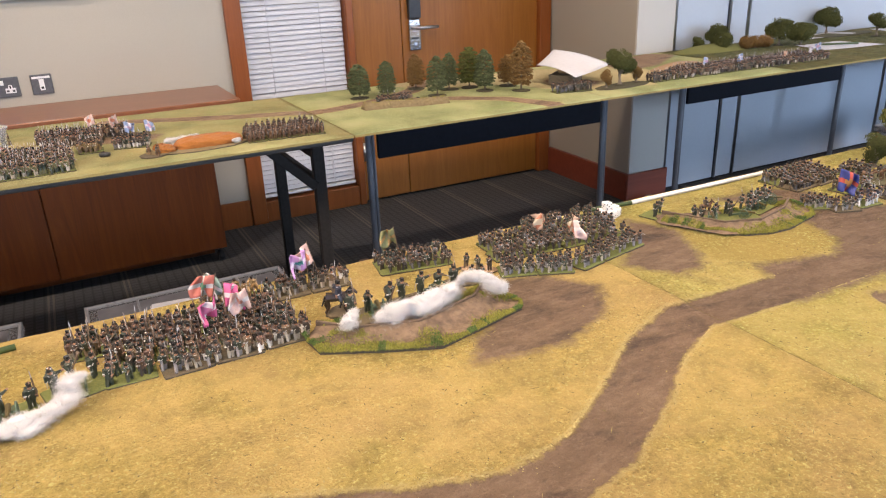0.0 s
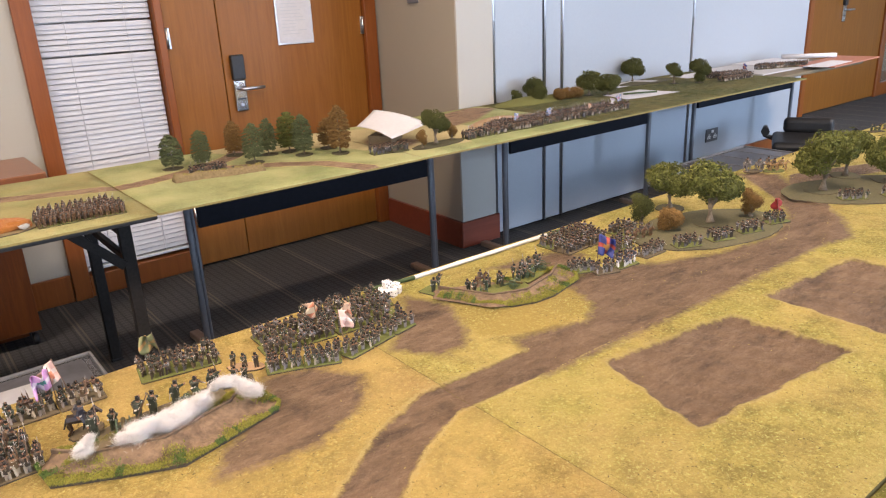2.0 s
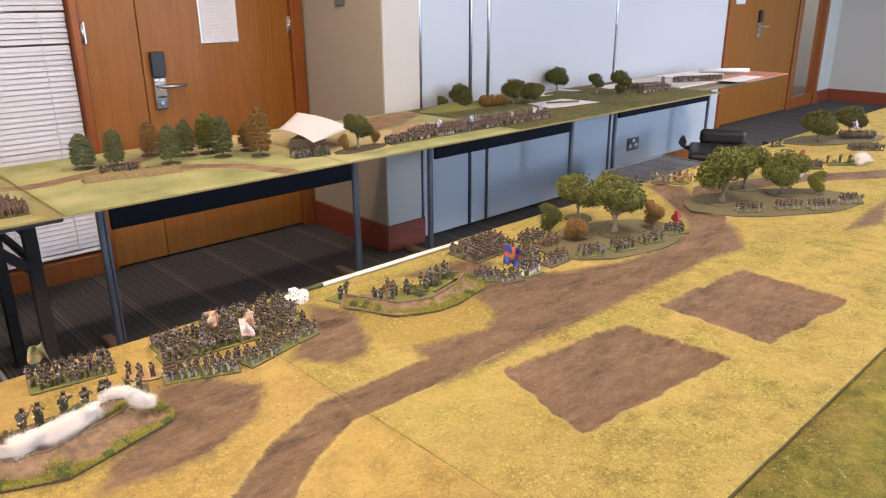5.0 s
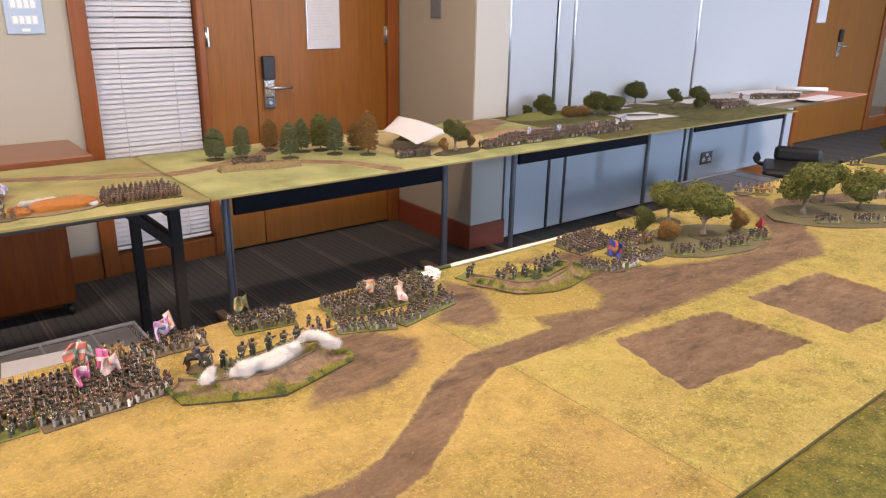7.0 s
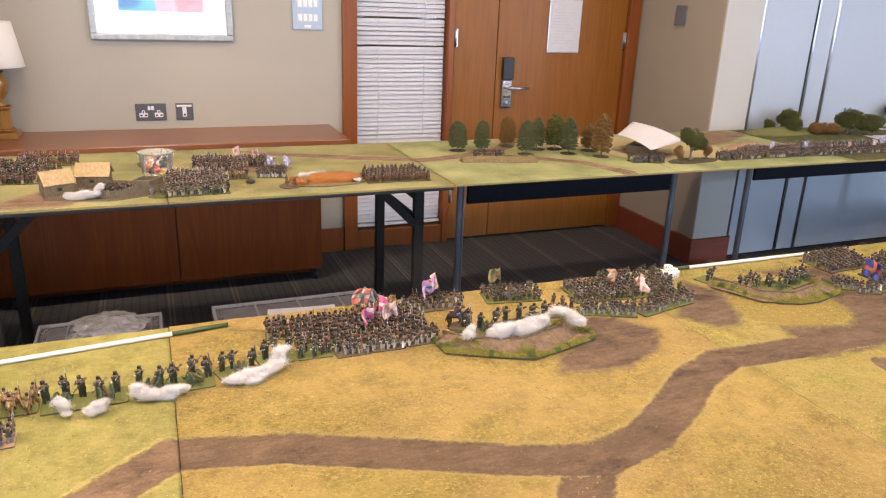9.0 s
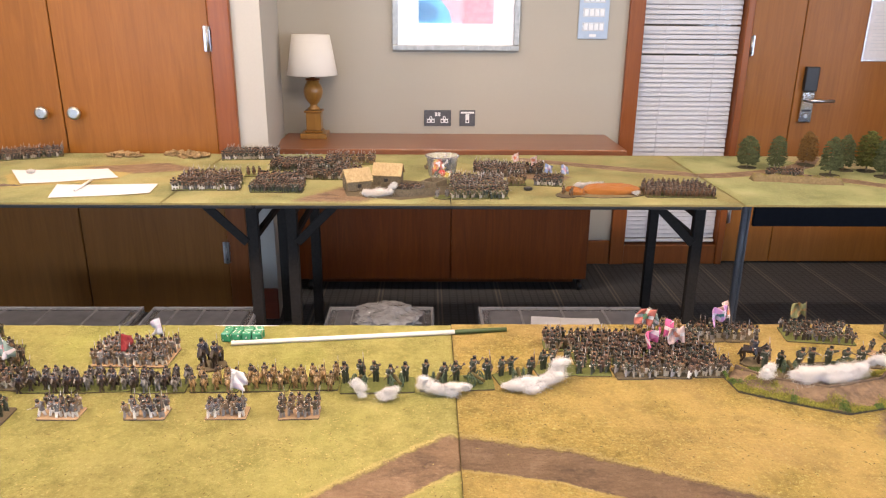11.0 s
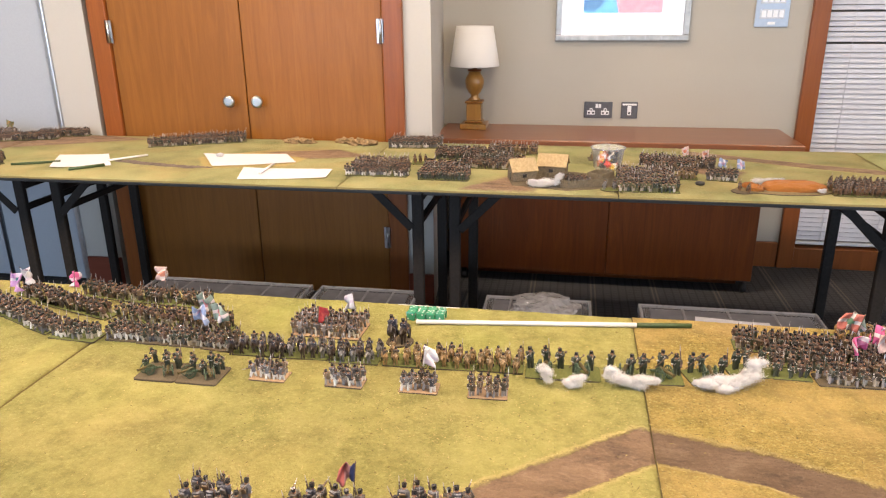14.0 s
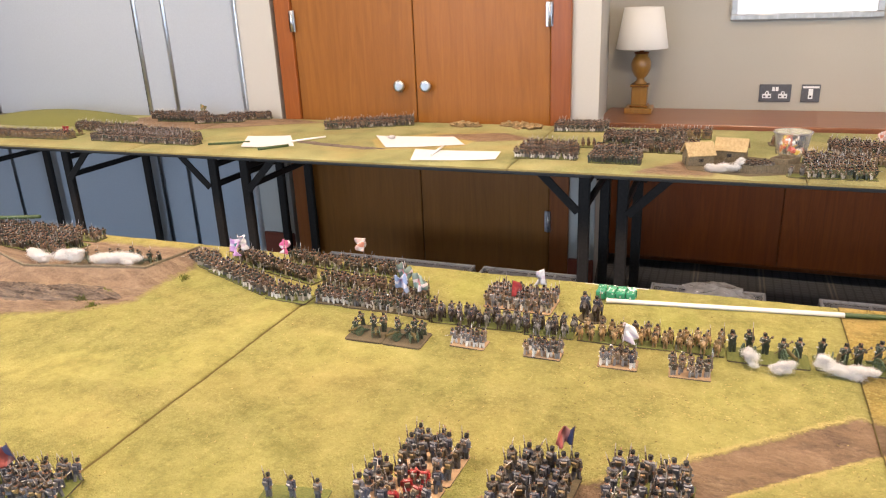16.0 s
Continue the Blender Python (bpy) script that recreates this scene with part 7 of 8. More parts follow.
def bank(x0, y0, x1, y1, z, label):
    """A chunky bank of earth with straw-coloured tufts along its crest."""
    t = thing("hedge_bank", label, "terrain piece", pose(0, 0, 0))
    bm = bmesh.new()
    rnd = random.Random(9)
    n = 44
    rows_b, crest = [], []
    for i in range(n + 1):
        u = i / n
        x, y = x0 + u * (x1 - x0), y0 + u * (y1 - y0) + 0.004 * math.sin(7 * u)
        hh = (0.024 + 0.006 * noise.noise((u * 9, 1, 0))) * (1 if 0 < i < n else 0.5)
        rows_b.append([bm.verts.new((x, y + o + 0.003 * noise.noise((u * 20, o * 90, 3)), z + q * hh + (0.0016 * noise.noise((u * 34, o * 120, 8)) if q else 0))) for o, q in ((-0.026, 0), (-0.021, 0.55), (-0.012, 0.9), (0, 1), (0.011, 0.8), (0.020, 0))])
        crest.append((x, y, z + hh))
    for a, b in zip(rows_b, rows_b[1:]):
        for k in range(5):
            bm.faces.new((a[k], a[k + 1], b[k + 1], b[k])).smooth = True
    for c in (rows_b[0], rows_b[-1]):
        bm.faces.new(c)
    bmesh.ops.recalc_face_normals(bm, faces=bm.faces[:])
    part("earth", bm, M["bank"], t)
    bm = bmesh.new()
    for k in range(1500):
        x, y, zz = rnd.choice(crest)
        x += rnd.uniform(-0.004, 0.004)
        if noise.noise((x * 40, 2, 0)) < rnd.uniform(-0.15, 0.35):
            continue
        o = rnd.uniform(-0.020, 0.008)
        clump(bm, Vector((x, y + o, zz - (0.3 * o * o / 0.02 if o > -0.012 else 0.006 + 0.7 * (-0.012 - o)) + 0.0005)), rnd.uniform(0.0012, 0.0026), rnd)
    part("tufts", bm, M["dry_tuft"], t, "yellowed grass tufts")


M["bank"] = surf("straw_coloured_bank", (0.130, 0.094, 0.042), (0.265, 0.195, 0.095), 120, 0.95, 0.9, 0.003, big=25)
M["dry_tuft"] = leaf_mat("dry_straw_tufts", (0.13, 0.125, 0.028), (0.28, 0.235, 0.075))
bank(0.27, 3.158, 0.578, 3.096, FZ, "low straw-coloured hedge bank")
for k in range(9):
    ob = new("toy_soldier", TROOPS["dark_adv"][k % 6])
    ob.matrix_basis = pose(0.352 + 0.0165 * k, 3.196 - 0.003 * k + 0.006 * (k % 2), FZ + 0.006, 62, 0, 12 * (k % 3) - 12) @ Matrix.Scale(0.95, 4)
    tagged(ob, "dark toy soldier lying behind the hedge bank", "miniature", group="soldiers behind the hedge bank")

# ---- rods, dice and markers ----
M["rod_white"] = surf("white_painted_rod", (0.70, 0.69, 0.66), (0.76, 0.75, 0.72), 90, 0.5, 0.05, 0.0004)
M["rod_green"] = surf("green_painted_rod", (0.032, 0.062, 0.016), (0.055, 0.090, 0.028), 90, 0.5, 0.05, 0.0004)


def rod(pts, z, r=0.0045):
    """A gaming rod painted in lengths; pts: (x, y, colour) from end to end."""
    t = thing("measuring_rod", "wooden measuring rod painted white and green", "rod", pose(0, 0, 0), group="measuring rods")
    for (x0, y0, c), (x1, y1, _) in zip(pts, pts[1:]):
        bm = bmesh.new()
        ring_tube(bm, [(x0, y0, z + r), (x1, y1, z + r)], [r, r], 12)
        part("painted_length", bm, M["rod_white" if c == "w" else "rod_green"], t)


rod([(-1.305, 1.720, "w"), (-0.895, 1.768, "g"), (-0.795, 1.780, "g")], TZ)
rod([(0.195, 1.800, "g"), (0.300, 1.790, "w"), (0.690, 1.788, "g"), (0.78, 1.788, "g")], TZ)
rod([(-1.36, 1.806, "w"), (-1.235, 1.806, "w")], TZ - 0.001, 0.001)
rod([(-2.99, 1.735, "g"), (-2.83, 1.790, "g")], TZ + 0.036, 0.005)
M["die_white"] = surf("white_die", (0.74, 0.73, 0.70), (0.80, 0.79, 0.76), 80, 0.3, 0.0, coat=0.4)
M["die_green"] = surf("green_die", (0.010, 0.20, 0.10), (0.016, 0.26, 0.13), 80, 0.3, 0.0, coat=0.4)
PIPS = {1: [(0, 0)], 2: [(-1, -1), (1, 1)], 3: [(-1, -1), (0, 0), (1, 1)], 4: [(-1, -1), (1, 1), (-1, 1), (1, -1)], 5: [(-1, -1), (1, 1), (-1, 1), (1, -1), (0, 0)], 6: [(-1, -1), (1, 1), (-1, 1), (1, -1), (-1, 0), (1, 0)]}


def die(x, y, z, s, body_mat, pip_mat, rot, up, label):
    t = thing("die", label, "die", pose(x, y, z + s / 2, 0, 0, rot), group="dice")
    bm = bmesh.new()
    rbox(bm, -s / 2, s / 2, -s / 2, s / 2, -s / 2, s / 2, s * 0.14, seg=3)
    part("cube", bm, body_mat, t)
    bm = bmesh.new()
    order = [up, 7 - up] + [v for v in (1, 2, 3, 4, 5, 6) if v not in (up, 7 - up)]
    for n, m in zip(order, (pose(0, 0, 0), pose(0, 0, 0, 180), pose(0, 0, 0, 90), pose(0, 0, 0, -90), pose(0, 0, 0, 0, 90), pose(0, 0, 0, 0, -90))):
        for a, b in PIPS[n]:
            vs = [bm.verts.new(m @ Vector((a * s * 0.27 + s * 0.09 * math.cos(k * math.pi / 4), b * s * 0.27 + s * 0.09 * math.sin(k * math.pi / 4), s / 2 + 0.0002))) for k in range(8)]
            bm.faces.new(vs)
    part("pips", bm, pip_mat, t)


for k, (x, y, lift) in enumerate(((0.200, 1.752, 0), (0.216, 1.748, 0), (0.233, 1.756, 0), (0.205, 1.768, 0), (0.222, 1.772, 0), (0.212, 1.760, 1), (0.240, 1.772, 0))):
    die(x, y, TZ + lift * 0.0155, 0.0155, M["die_white"], P["black"], 17 * k, k % 6 + 1, "small white die with black pips")
for k in range(8):
    die(-1.318 + 0.0185 * (k % 4), 1.742 + 0.0185 * (k // 4), TZ, 0.0175, M["die_green"], P["white"], 4 * k - 10, (k * 5) % 6 + 1, "green die with white pips")
M["tan_rock"] = surf("tan_casting", (0.17, 0.105, 0.045), (0.42, 0.28, 0.13), 90, 0.8, 1.0, 0.008, big=20)
for k, (x, y, w) in enumerate(((-2.22, 3.545, 0.13), (-2.00, 3.575, 0.10), (-1.93, 3.535, 0.12))):
    bm = bmesh.new()
    for q in range(5):
        ball(bm, (x - w / 2 + w * (q + 0.5) / 5, y + 0.008 * math.sin(3 * q + k), FZ + 0.008), 0.018 + 0.004 * (q % 2), 0.60, 3, 0.62, 3.1 * q + 10 * k)
    tagged(part("rock_outcrop", bm, M["tan_rock"]), "tan painted model rock outcrop", "terrain piece")
# ripe crop field: orange teddy fur on an oval base
M["crop"] = surf("orange_fur_crop", (0.27, 0.088, 0.010), (0.43, 0.158, 0.024), 260, 0.95, 1.0, 0.004, big=14, sheen=0.1)
t = thing("crop_field", "orange fur crop field on a low oval base", "terrain piece", pose(-0.345, 2.935, FZ))
bm = bmesh.new()
base_shape(bm, 0.30, 0.13, 0.004, True, 26, 0.05, 8)
part("base", bm, [M["bank"], M["base_edge"]], t)
bm = bmesh.new()
for x, y, w, d, h in ((0.035, 0.01, 0.10, 0.042, 0.024), (-0.090, -0.016, 0.026, 0.022, 0.015), (-0.10, 0.025, 0.022, 0.015, 0.012)):
    g = bmesh.ops.create_icosphere(bm, subdivisions=4, radius=1.0)
    for v in g["verts"]:
        p = v.co.copy()
        f = (abs(p.x) ** 3 + abs(p.y) ** 3 + abs(p.z) ** 3) ** (-1 / 3)
        v.co = Vector((x + p.x * f * w, y + p.y * f * d, 0.006 + max(p.z * f, -0.1) * h)) * 1.0 + Vector((0.004 * noise.noise(p * 5), 0.007 * noise.noise(p * 4 + Vector((3, 0, 0))), (0.009 * noise.noise(p * 4.5) + 0.005 * noise.noise(p * 14)) * max(p.z, 0)))
    for v in g["verts"]:
        for fc in v.link_faces:
            fc.smooth = True
part("fur", bm, M["crop"], t)
bm = bmesh.new()
lathe(bm, [(0.014, 0), (0.016, 0.004), (0.016, 0.008), (0.012, 0.010)], 16)
tagged(part("marker", bm, M["black"], at=pose(-0.595, 2.985, FZ)), "small round black marker", "marker")

# ---- farm with thatched roofs ----
M["thatch"] = surf("straw_thatch", (0.30, 0.215, 0.105), (0.50, 0.37, 0.19), 140, 0.95, 0.9, 0.003, big=20, stretch=(1, 0.3, 1))
M["log"] = surf("weathered_timber", (0.095, 0.074, 0.046), (0.23, 0.185, 0.120), 160, 0.9, 0.5, 0.001, big=20)


def cottage(parent, x, y, w, d, h, rot):
    m = pose(x, y, 0.0035, 0, 0, rot)
    bm = bmesh.new()
    wall_pts = [(-d / 2, 0), (d / 2, 0), (d / 2, h * 0.5), (0, h * 0.97), (-d / 2, h * 0.5)]
    ends = [[bm.verts.new((sx * w / 2, a, z)) for a, z in wall_pts] for sx in (-1, 1)]
    bm.faces.new(ends[0][::-1])
    bm.faces.new(ends[1])
    for k in range(5):
        bm.faces.new((ends[0][k], ends[0][(k + 1) % 5], ends[1][(k + 1) % 5], ends[1][k]))
    bmesh.ops.recalc_face_normals(bm, faces=bm.faces[:])
    bmesh.ops.bevel(bm, geom=bm.edges[:], offset=0.0012, segments=1, affect="EDGES")
    house = part("timber_wall", bm, M["log"], parent, at=m)
    bm = bmesh.new()
    for s in (-1, 1):
        a = [(0, 0, h), (0, s * (d / 2 + 0.006), h * 0.46)]
        n = 10
        top = [[bm.verts.new((-w / 2 - 0.005 + (w + 0.01) * i / n, u * (d / 2 + 0.006) * s, h * (1 - 0.54 * u) + 0.004 + 0.0015 * noise.noise((i * 0.9, u * 4, s)))) for u in (0, 0.35, 0.7, 1)] for i in range(n + 1)]
        for p, q in zip(top, top[1:]):
            for k in range(3):
                f = bm.faces.new((p[k], p[k + 1], q[k + 1], q[k]))
    bm.normal_update()
    bmesh.ops.solidify(bm, geom=bm.faces[:], thickness=0.005)
    part("thatched_roof", bm, M["thatch"], parent, at=m)
    bm = bmesh.new()
    box(bm, -w / 2 - 0.0008, -w / 2 + 0.001, -0.006, 0.006, 0.002, h * 0.40)
    part("doorway", bm, P["black"], house, "dark door opening")
    bm = bmesh.new()
    box(bm, -0.008, 0.006, -d / 2 - 0.0008, -d / 2 + 0.001, h * 0.18, h * 0.36)
    part("window_opening", bm, P["black"], house, "dark window opening")


farm = thing("model_farm", "model farmstead with two thatched timber cottages and fences", "model building", pose(-1.055, 2.965, FZ, 0, 0, 0))
bm = bmesh.new()
pts = [(-0.185, 0.02), (-0.165, -0.075), (0.02, -0.125), (0.205, -0.055), (0.20, 0.09), (0.03, 0.15), (-0.12, 0.12)]
lo, hi = [bm.verts.new((x, y, 0)) for x, y in pts], [bm.verts.new((x * 0.98, y * 0.98, 0.0035)) for x, y in pts]
bm.faces.new(lo[::-1])
bm.faces.new(hi)
for i in range(len(pts)):
    bm.faces.new((lo[i], lo[(i + 1) % 7], hi[(i + 1) % 7], hi[i]))
part("base", bm, M["base_brown"], farm)
cottage(farm, -0.138, 0.010, 0.085, 0.062, 0.066, 24)
cottage(farm, -0.034, 0.10, 0.098, 0.060, 0.066, -10)
for x0, y0, x1, y1 in ((0.085, 0.000, 0.120, 0.060), (0.120, 0.060, 0.175, 0.040), (0.135, -0.022, 0.175, 0.040), (0.085, 0.000, 0.135, -0.022)):
    bm = bmesh.new()
    ln = math.hypot(x1 - x0, y1 - y0)
    rbox(bm, 0, ln, -0.002, 0.002, 0, 0.032, 0.0008)
    part("hut_wall", bm, M["log"], farm, "roofless timber hut wall", at=pose(x0, y0, 0.0035, 0, 0, math.degrees(math.atan2(y1 - y0, x1 - x0))))
for (x0, y0), (x1, y1) in (((-0.06, -0.06), (0.02, -0.105)), ((0.02, -0.105), (0.11, -0.072)), ((0.11, -0.072), (0.19, -0.04)), ((-0.06, -0.06), (-0.05, 0.01)), ((0.08, -0.078), (0.07, 0.02)), ((-0.05, 0.01), (0.02, 0.03))):
    L2 = math.hypot(x1 - x0, y1 - y0)
    fr = part("fence", bmesh.new(), M["log"], farm, at=pose(x0, y0, 0.0035, 0, 0, math.degrees(math.atan2(y1 - y0, x1 - x0))))
    n = max(3, round(L2 / 0.007))
    bm = bmesh.new()
    for k in range(n):
        box(bm, k * L2 / n, k * L2 / n + 0.005, -0.001, 0.001, 0, 0.026 + 0.004 * noise.noise((k * 3.1, x0 * 30, 0)))
    box(bm, 0, L2, 0.001, 0.0025, 0.010, 0.013)
    box(bm, 0, L2, 0.001, 0.0025, 0.020, 0.023)
    bm.to_mesh(fr.data)
    bm.free()
stand(-1.015, 2.935, 0.11, 0.045, -10, 5, 2, "dark_adv", "base_brown", FZ + 0.003, scale=0.8, label="toy defenders inside the farmyard")
# tub of counters
mp, nt, lk, pr = nodes_of("clear_plastic")
pr.inputs["Base Color"].default_value = (0.93, 0.94, 0.95, 1)
pr.inputs["Transmission Weight"].default_value, pr.inputs["Roughness"].default_value, pr.inputs["IOR"].default_value = 0.9, 0.12, 1.25
M["clear"] = mp
tub = thing("plastic_tub", "clear plastic tub half full of coloured counters", "tub", pose(-0.893, 3.20, FZ))
bm = bmesh.new()
prof = [(0.044, 0.001), (0.050, 0.003), (0.060, 0.075), (0.064, 0.076), (0.064, 0.080), (0.058, 0.080), (0.047, 0.005), (0.04, 0.004)]
lathe(bm, prof, 32)
part("tub", bm, M["clear"], tub).visible_shadow = False
rnd = random.Random(2)
COUNTERS = [surf("counter_" + n, c, tuple(1.1 * v for v in c), 60, 0.4, 0.0) for n, c in (("red", (0.55, 0.03, 0.02)), ("yellow", (0.62, 0.42, 0.03)), ("black", (0.02, 0.02, 0.022)), ("orange", (0.60, 0.16, 0.03)), ("white", (0.66, 0.66, 0.64)))]
bm = bmesh.new()
rbox(bm, -0.008, 0.008, -0.008, 0.008, -0.005, 0.005, 0.001)
counter_mesh = [mesh_of("counter", bm.copy(), m) for m in COUNTERS]
for k in range(64):
    a, q = rnd.uniform(0, 6.3), 0.036 * math.sqrt(rnd.random())
    ob = new("counter", counter_mesh[k % 5])
    ob.matrix_basis = pose(q * math.cos(a), q * math.sin(a), 0.011 + 0.045 * (k // 5) / 13, rnd.uniform(0, 360), rnd.uniform(0, 360), 0)
    ob.parent = tub


# ---- loose sheets ----
def sheet(quad, z, label, lines=0, curl=0.004, seed=0, mat="paper"):
    """A sheet of paper over four ground points, slightly curled."""
    rnd = random.Random(seed)
    n = 12
    bm = bmesh.new()
    a, b, c, d = [Vector((*q, 0)) for q in quad]
    ph = rnd.uniform(0, 6)
    g = [[bm.verts.new((a.lerp(b, i / n)).lerp(d.lerp(c, i / n), j / n) + Vector((0, 0, z + 0.002 + curl * (0.5 + 0.5 * math.sin(ph + 3 * i / n + 2 * j / n)) * (abs(i / n - 0.5) * 2) ** 2))) for i in range(n + 1)] for j in range(n + 1)]
    for j in range(n):
        for i in range(n):
            bm.faces.new((g[j][i], g[j][i + 1], g[j + 1][i + 1], g[j + 1][i]))
    bm.normal_update()
    bmesh.ops.solidify(bm, geom=bm.faces[:], thickness=0.0004)
    t = tagged(part("paper_sheet", bm, M[mat]), label, "paper", group="loose papers")
    return t


sheet([(-2.382, 3.029), (-2.086, 3.146), (-2.185, 3.296), (-2.534, 3.257)], FZ, "white printed roster sheet lying on the board", seed=1)
sheet([(-2.194, 2.842), (-1.885, 2.904), (-1.907, 3.050), (-2.248, 3.020)], FZ, "white paper sheet with a slightly lifted edge", seed=2)
sheet([(-3.005, 2.93), (-2.79, 3.00), (-2.93, 3.20), (-3.13, 3.16)], FZ, "white paper sheet near the table edge", seed=3)
sheet([(2.68, 3.10), (3.10, 3.06), (3.05, 3.30), (2.75, 3.32)], FZ, "white paper sheet on the green board", seed=4)
sheet([(3.05, 3.46), (3.45, 3.46), (3.40, 3.60), (3.10, 3.60)], FZ, "white paper sheet beside the wall", seed=5)
sheet([(3.66, 3.38), (3.98, 3.36), (3.96, 3.52), (3.68, 3.54)], FZ, "white paper sheet among the regiments", seed=6)
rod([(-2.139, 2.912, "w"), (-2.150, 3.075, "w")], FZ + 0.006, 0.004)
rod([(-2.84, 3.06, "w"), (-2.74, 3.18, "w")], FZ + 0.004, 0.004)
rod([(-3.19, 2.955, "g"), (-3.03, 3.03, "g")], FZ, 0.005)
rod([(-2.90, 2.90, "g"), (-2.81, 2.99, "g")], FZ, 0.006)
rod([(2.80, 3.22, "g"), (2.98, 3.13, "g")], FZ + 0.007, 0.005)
# folded sheet laid over a model barn like a tent
barn = thing("model_barn", "model barn under a sheet of white paper", "model building", pose(1.185, 3.185, FZ, 0, 0, 38))
bm = bmesh.new()
rbox(bm, -0.075, 0.085, -0.045, 0.055, 0, 0.036, 0.0015)
part("timber_wall", bm, M["log"], barn)
bm = bmesh.new()
n = 12
c0, c1, c2, c3 = Vector((1.085, 3.255, 0.068)), Vector((1.255, 3.375, 0.106)), Vector((1.345, 3.105, 0.062)), Vector((1.078, 2.985, 0.050))
to_barn = (pose(1.185, 3.185, 0, 0, 0, 38)).inverted()
g = [[bm.verts.new(to_barn @ ((c0.lerp(c1, i / n)).lerp(c3.lerp(c2, i / n), j / n) + Vector((0, 0, 0.011 * math.sin(math.pi * j / n) - 0.006 * math.sin(math.pi * i / n) + 0.004 * math.sin(3 * i / n))))) for i in range(n + 1)] for j in range(n + 1)]
for p, q in zip(g, g[1:]):
    for k in range(n):
        bm.faces.new((p[k], p[k + 1], q[k + 1], q[k])).smooth = True
bm.normal_update()
bmesh.ops.solidify(bm, geom=bm.faces[:], thickness=0.0006)
part("paper_cover", bm, M["paper"], barn, "curved sheet of white paper")
bm = bmesh.new()
rbox(bm, -0.060, 0.060, -0.022, 0.022, 0.0405, 0.072, 0.006)
part("roof_ridge", bm, M["thatch"], barn)
# sand-coloured hill pieces and the raised hill at the western end
for x, y, w, d, h, mat, lab in ((1.78, 3.14, 0.34, 0.16, 0.030, "base_tan", "low sandy model hill"), (-4.56, 3.42, 1.06, 0.42, 0.052, "grass_deep", "smooth green model hill"), (2.35, 3.5, 0.5, 0.2, 0.03, "grass_deep", "smooth green model hill")):
    bm = bmesh.new()
    bmesh.ops.create_grid(bm, x_segments=24, y_segments=16, size=1.0)
    for v in bm.verts:
        r2 = math.hypot(v.co.x, v.co.y)
        ang = math.atan2(v.co.y, v.co.x)
        k = 1.0 / max(abs(math.cos(ang)), abs(math.sin(ang)))
        u = min(1, r2 / k)
        v.co = Vector((math.cos(ang) * u * w / 2, math.sin(ang) * u * d / 2, h * (1 - u ** 2) + 0.0005))
    for f in bm.faces:
        f.smooth = True
    if mat.startswith("grass"):
        ob = part("model_hill", bm, M["hill_green"] if "hill_green" in M else M.setdefault("hill_green", surf("green_hill_flock", (0.12, 0.125, 0.03), (0.19, 0.185, 0.05), 300, 0.95, 0.6, 0.0015, big=9)), at=pose(x, y, FZ))
    else:
        ob = part("model_hill", bm, M[mat], at=pose(x, y, FZ))
    tagged(ob, lab, "terrain piece")

# small grass tufts round the western earthwork
for k, (x, y) in enumerate(((-2.265, 1.652), (-2.315, 1.49), (-2.335, 1.445), (-2.29, 1.425), (-2.50, 1.36), (-2.20, 1.60))):
    bm = bmesh.new()
    rnd = random.Random(300 + k)
    for _ in range(60):
        clump(bm, Vector((x + rnd.gauss(0, 0.005), y + rnd.gauss(0, 0.004), TZ + abs(rnd.gauss(0, 0.004)) + 0.001)), rnd.uniform(0.0012, 0.003), rnd)
    tagged(part("grass_tuft", bm, L["lime" if k % 2 else "olive"]), "little clump of flock grass on the mud", "grass tuft", group="grass tufts")

# timber edge along the western rampart, and the rocky ledge before it
rv = thing("timber_revetment", "thin weathered timber edging along the earth rampart", "terrain piece", pose(0, 0, 0))
for (ax, ay), (bx, by) in zip(RAMPART[1:], RAMPART[2:]):
    bm = bmesh.new()
    rbox(bm, 0, math.hypot(bx - ax, by - ay), -0.0015, 0.0025, 0.0, 0.026, 0.0006)
    part("plank", bm, M["log"], rv, at=pose(ax, ay, TZ, 0, 0, math.degrees(math.atan2(by - ay, bx - ax))))
M["ledge"] = surf("cracked_grey_rock", (0.020, 0.016, 0.014), (0.26, 0.19, 0.14), 85, 0.9, 1.0, 0.008, big=16, stretch=(0.22, 1.8, 1.8))


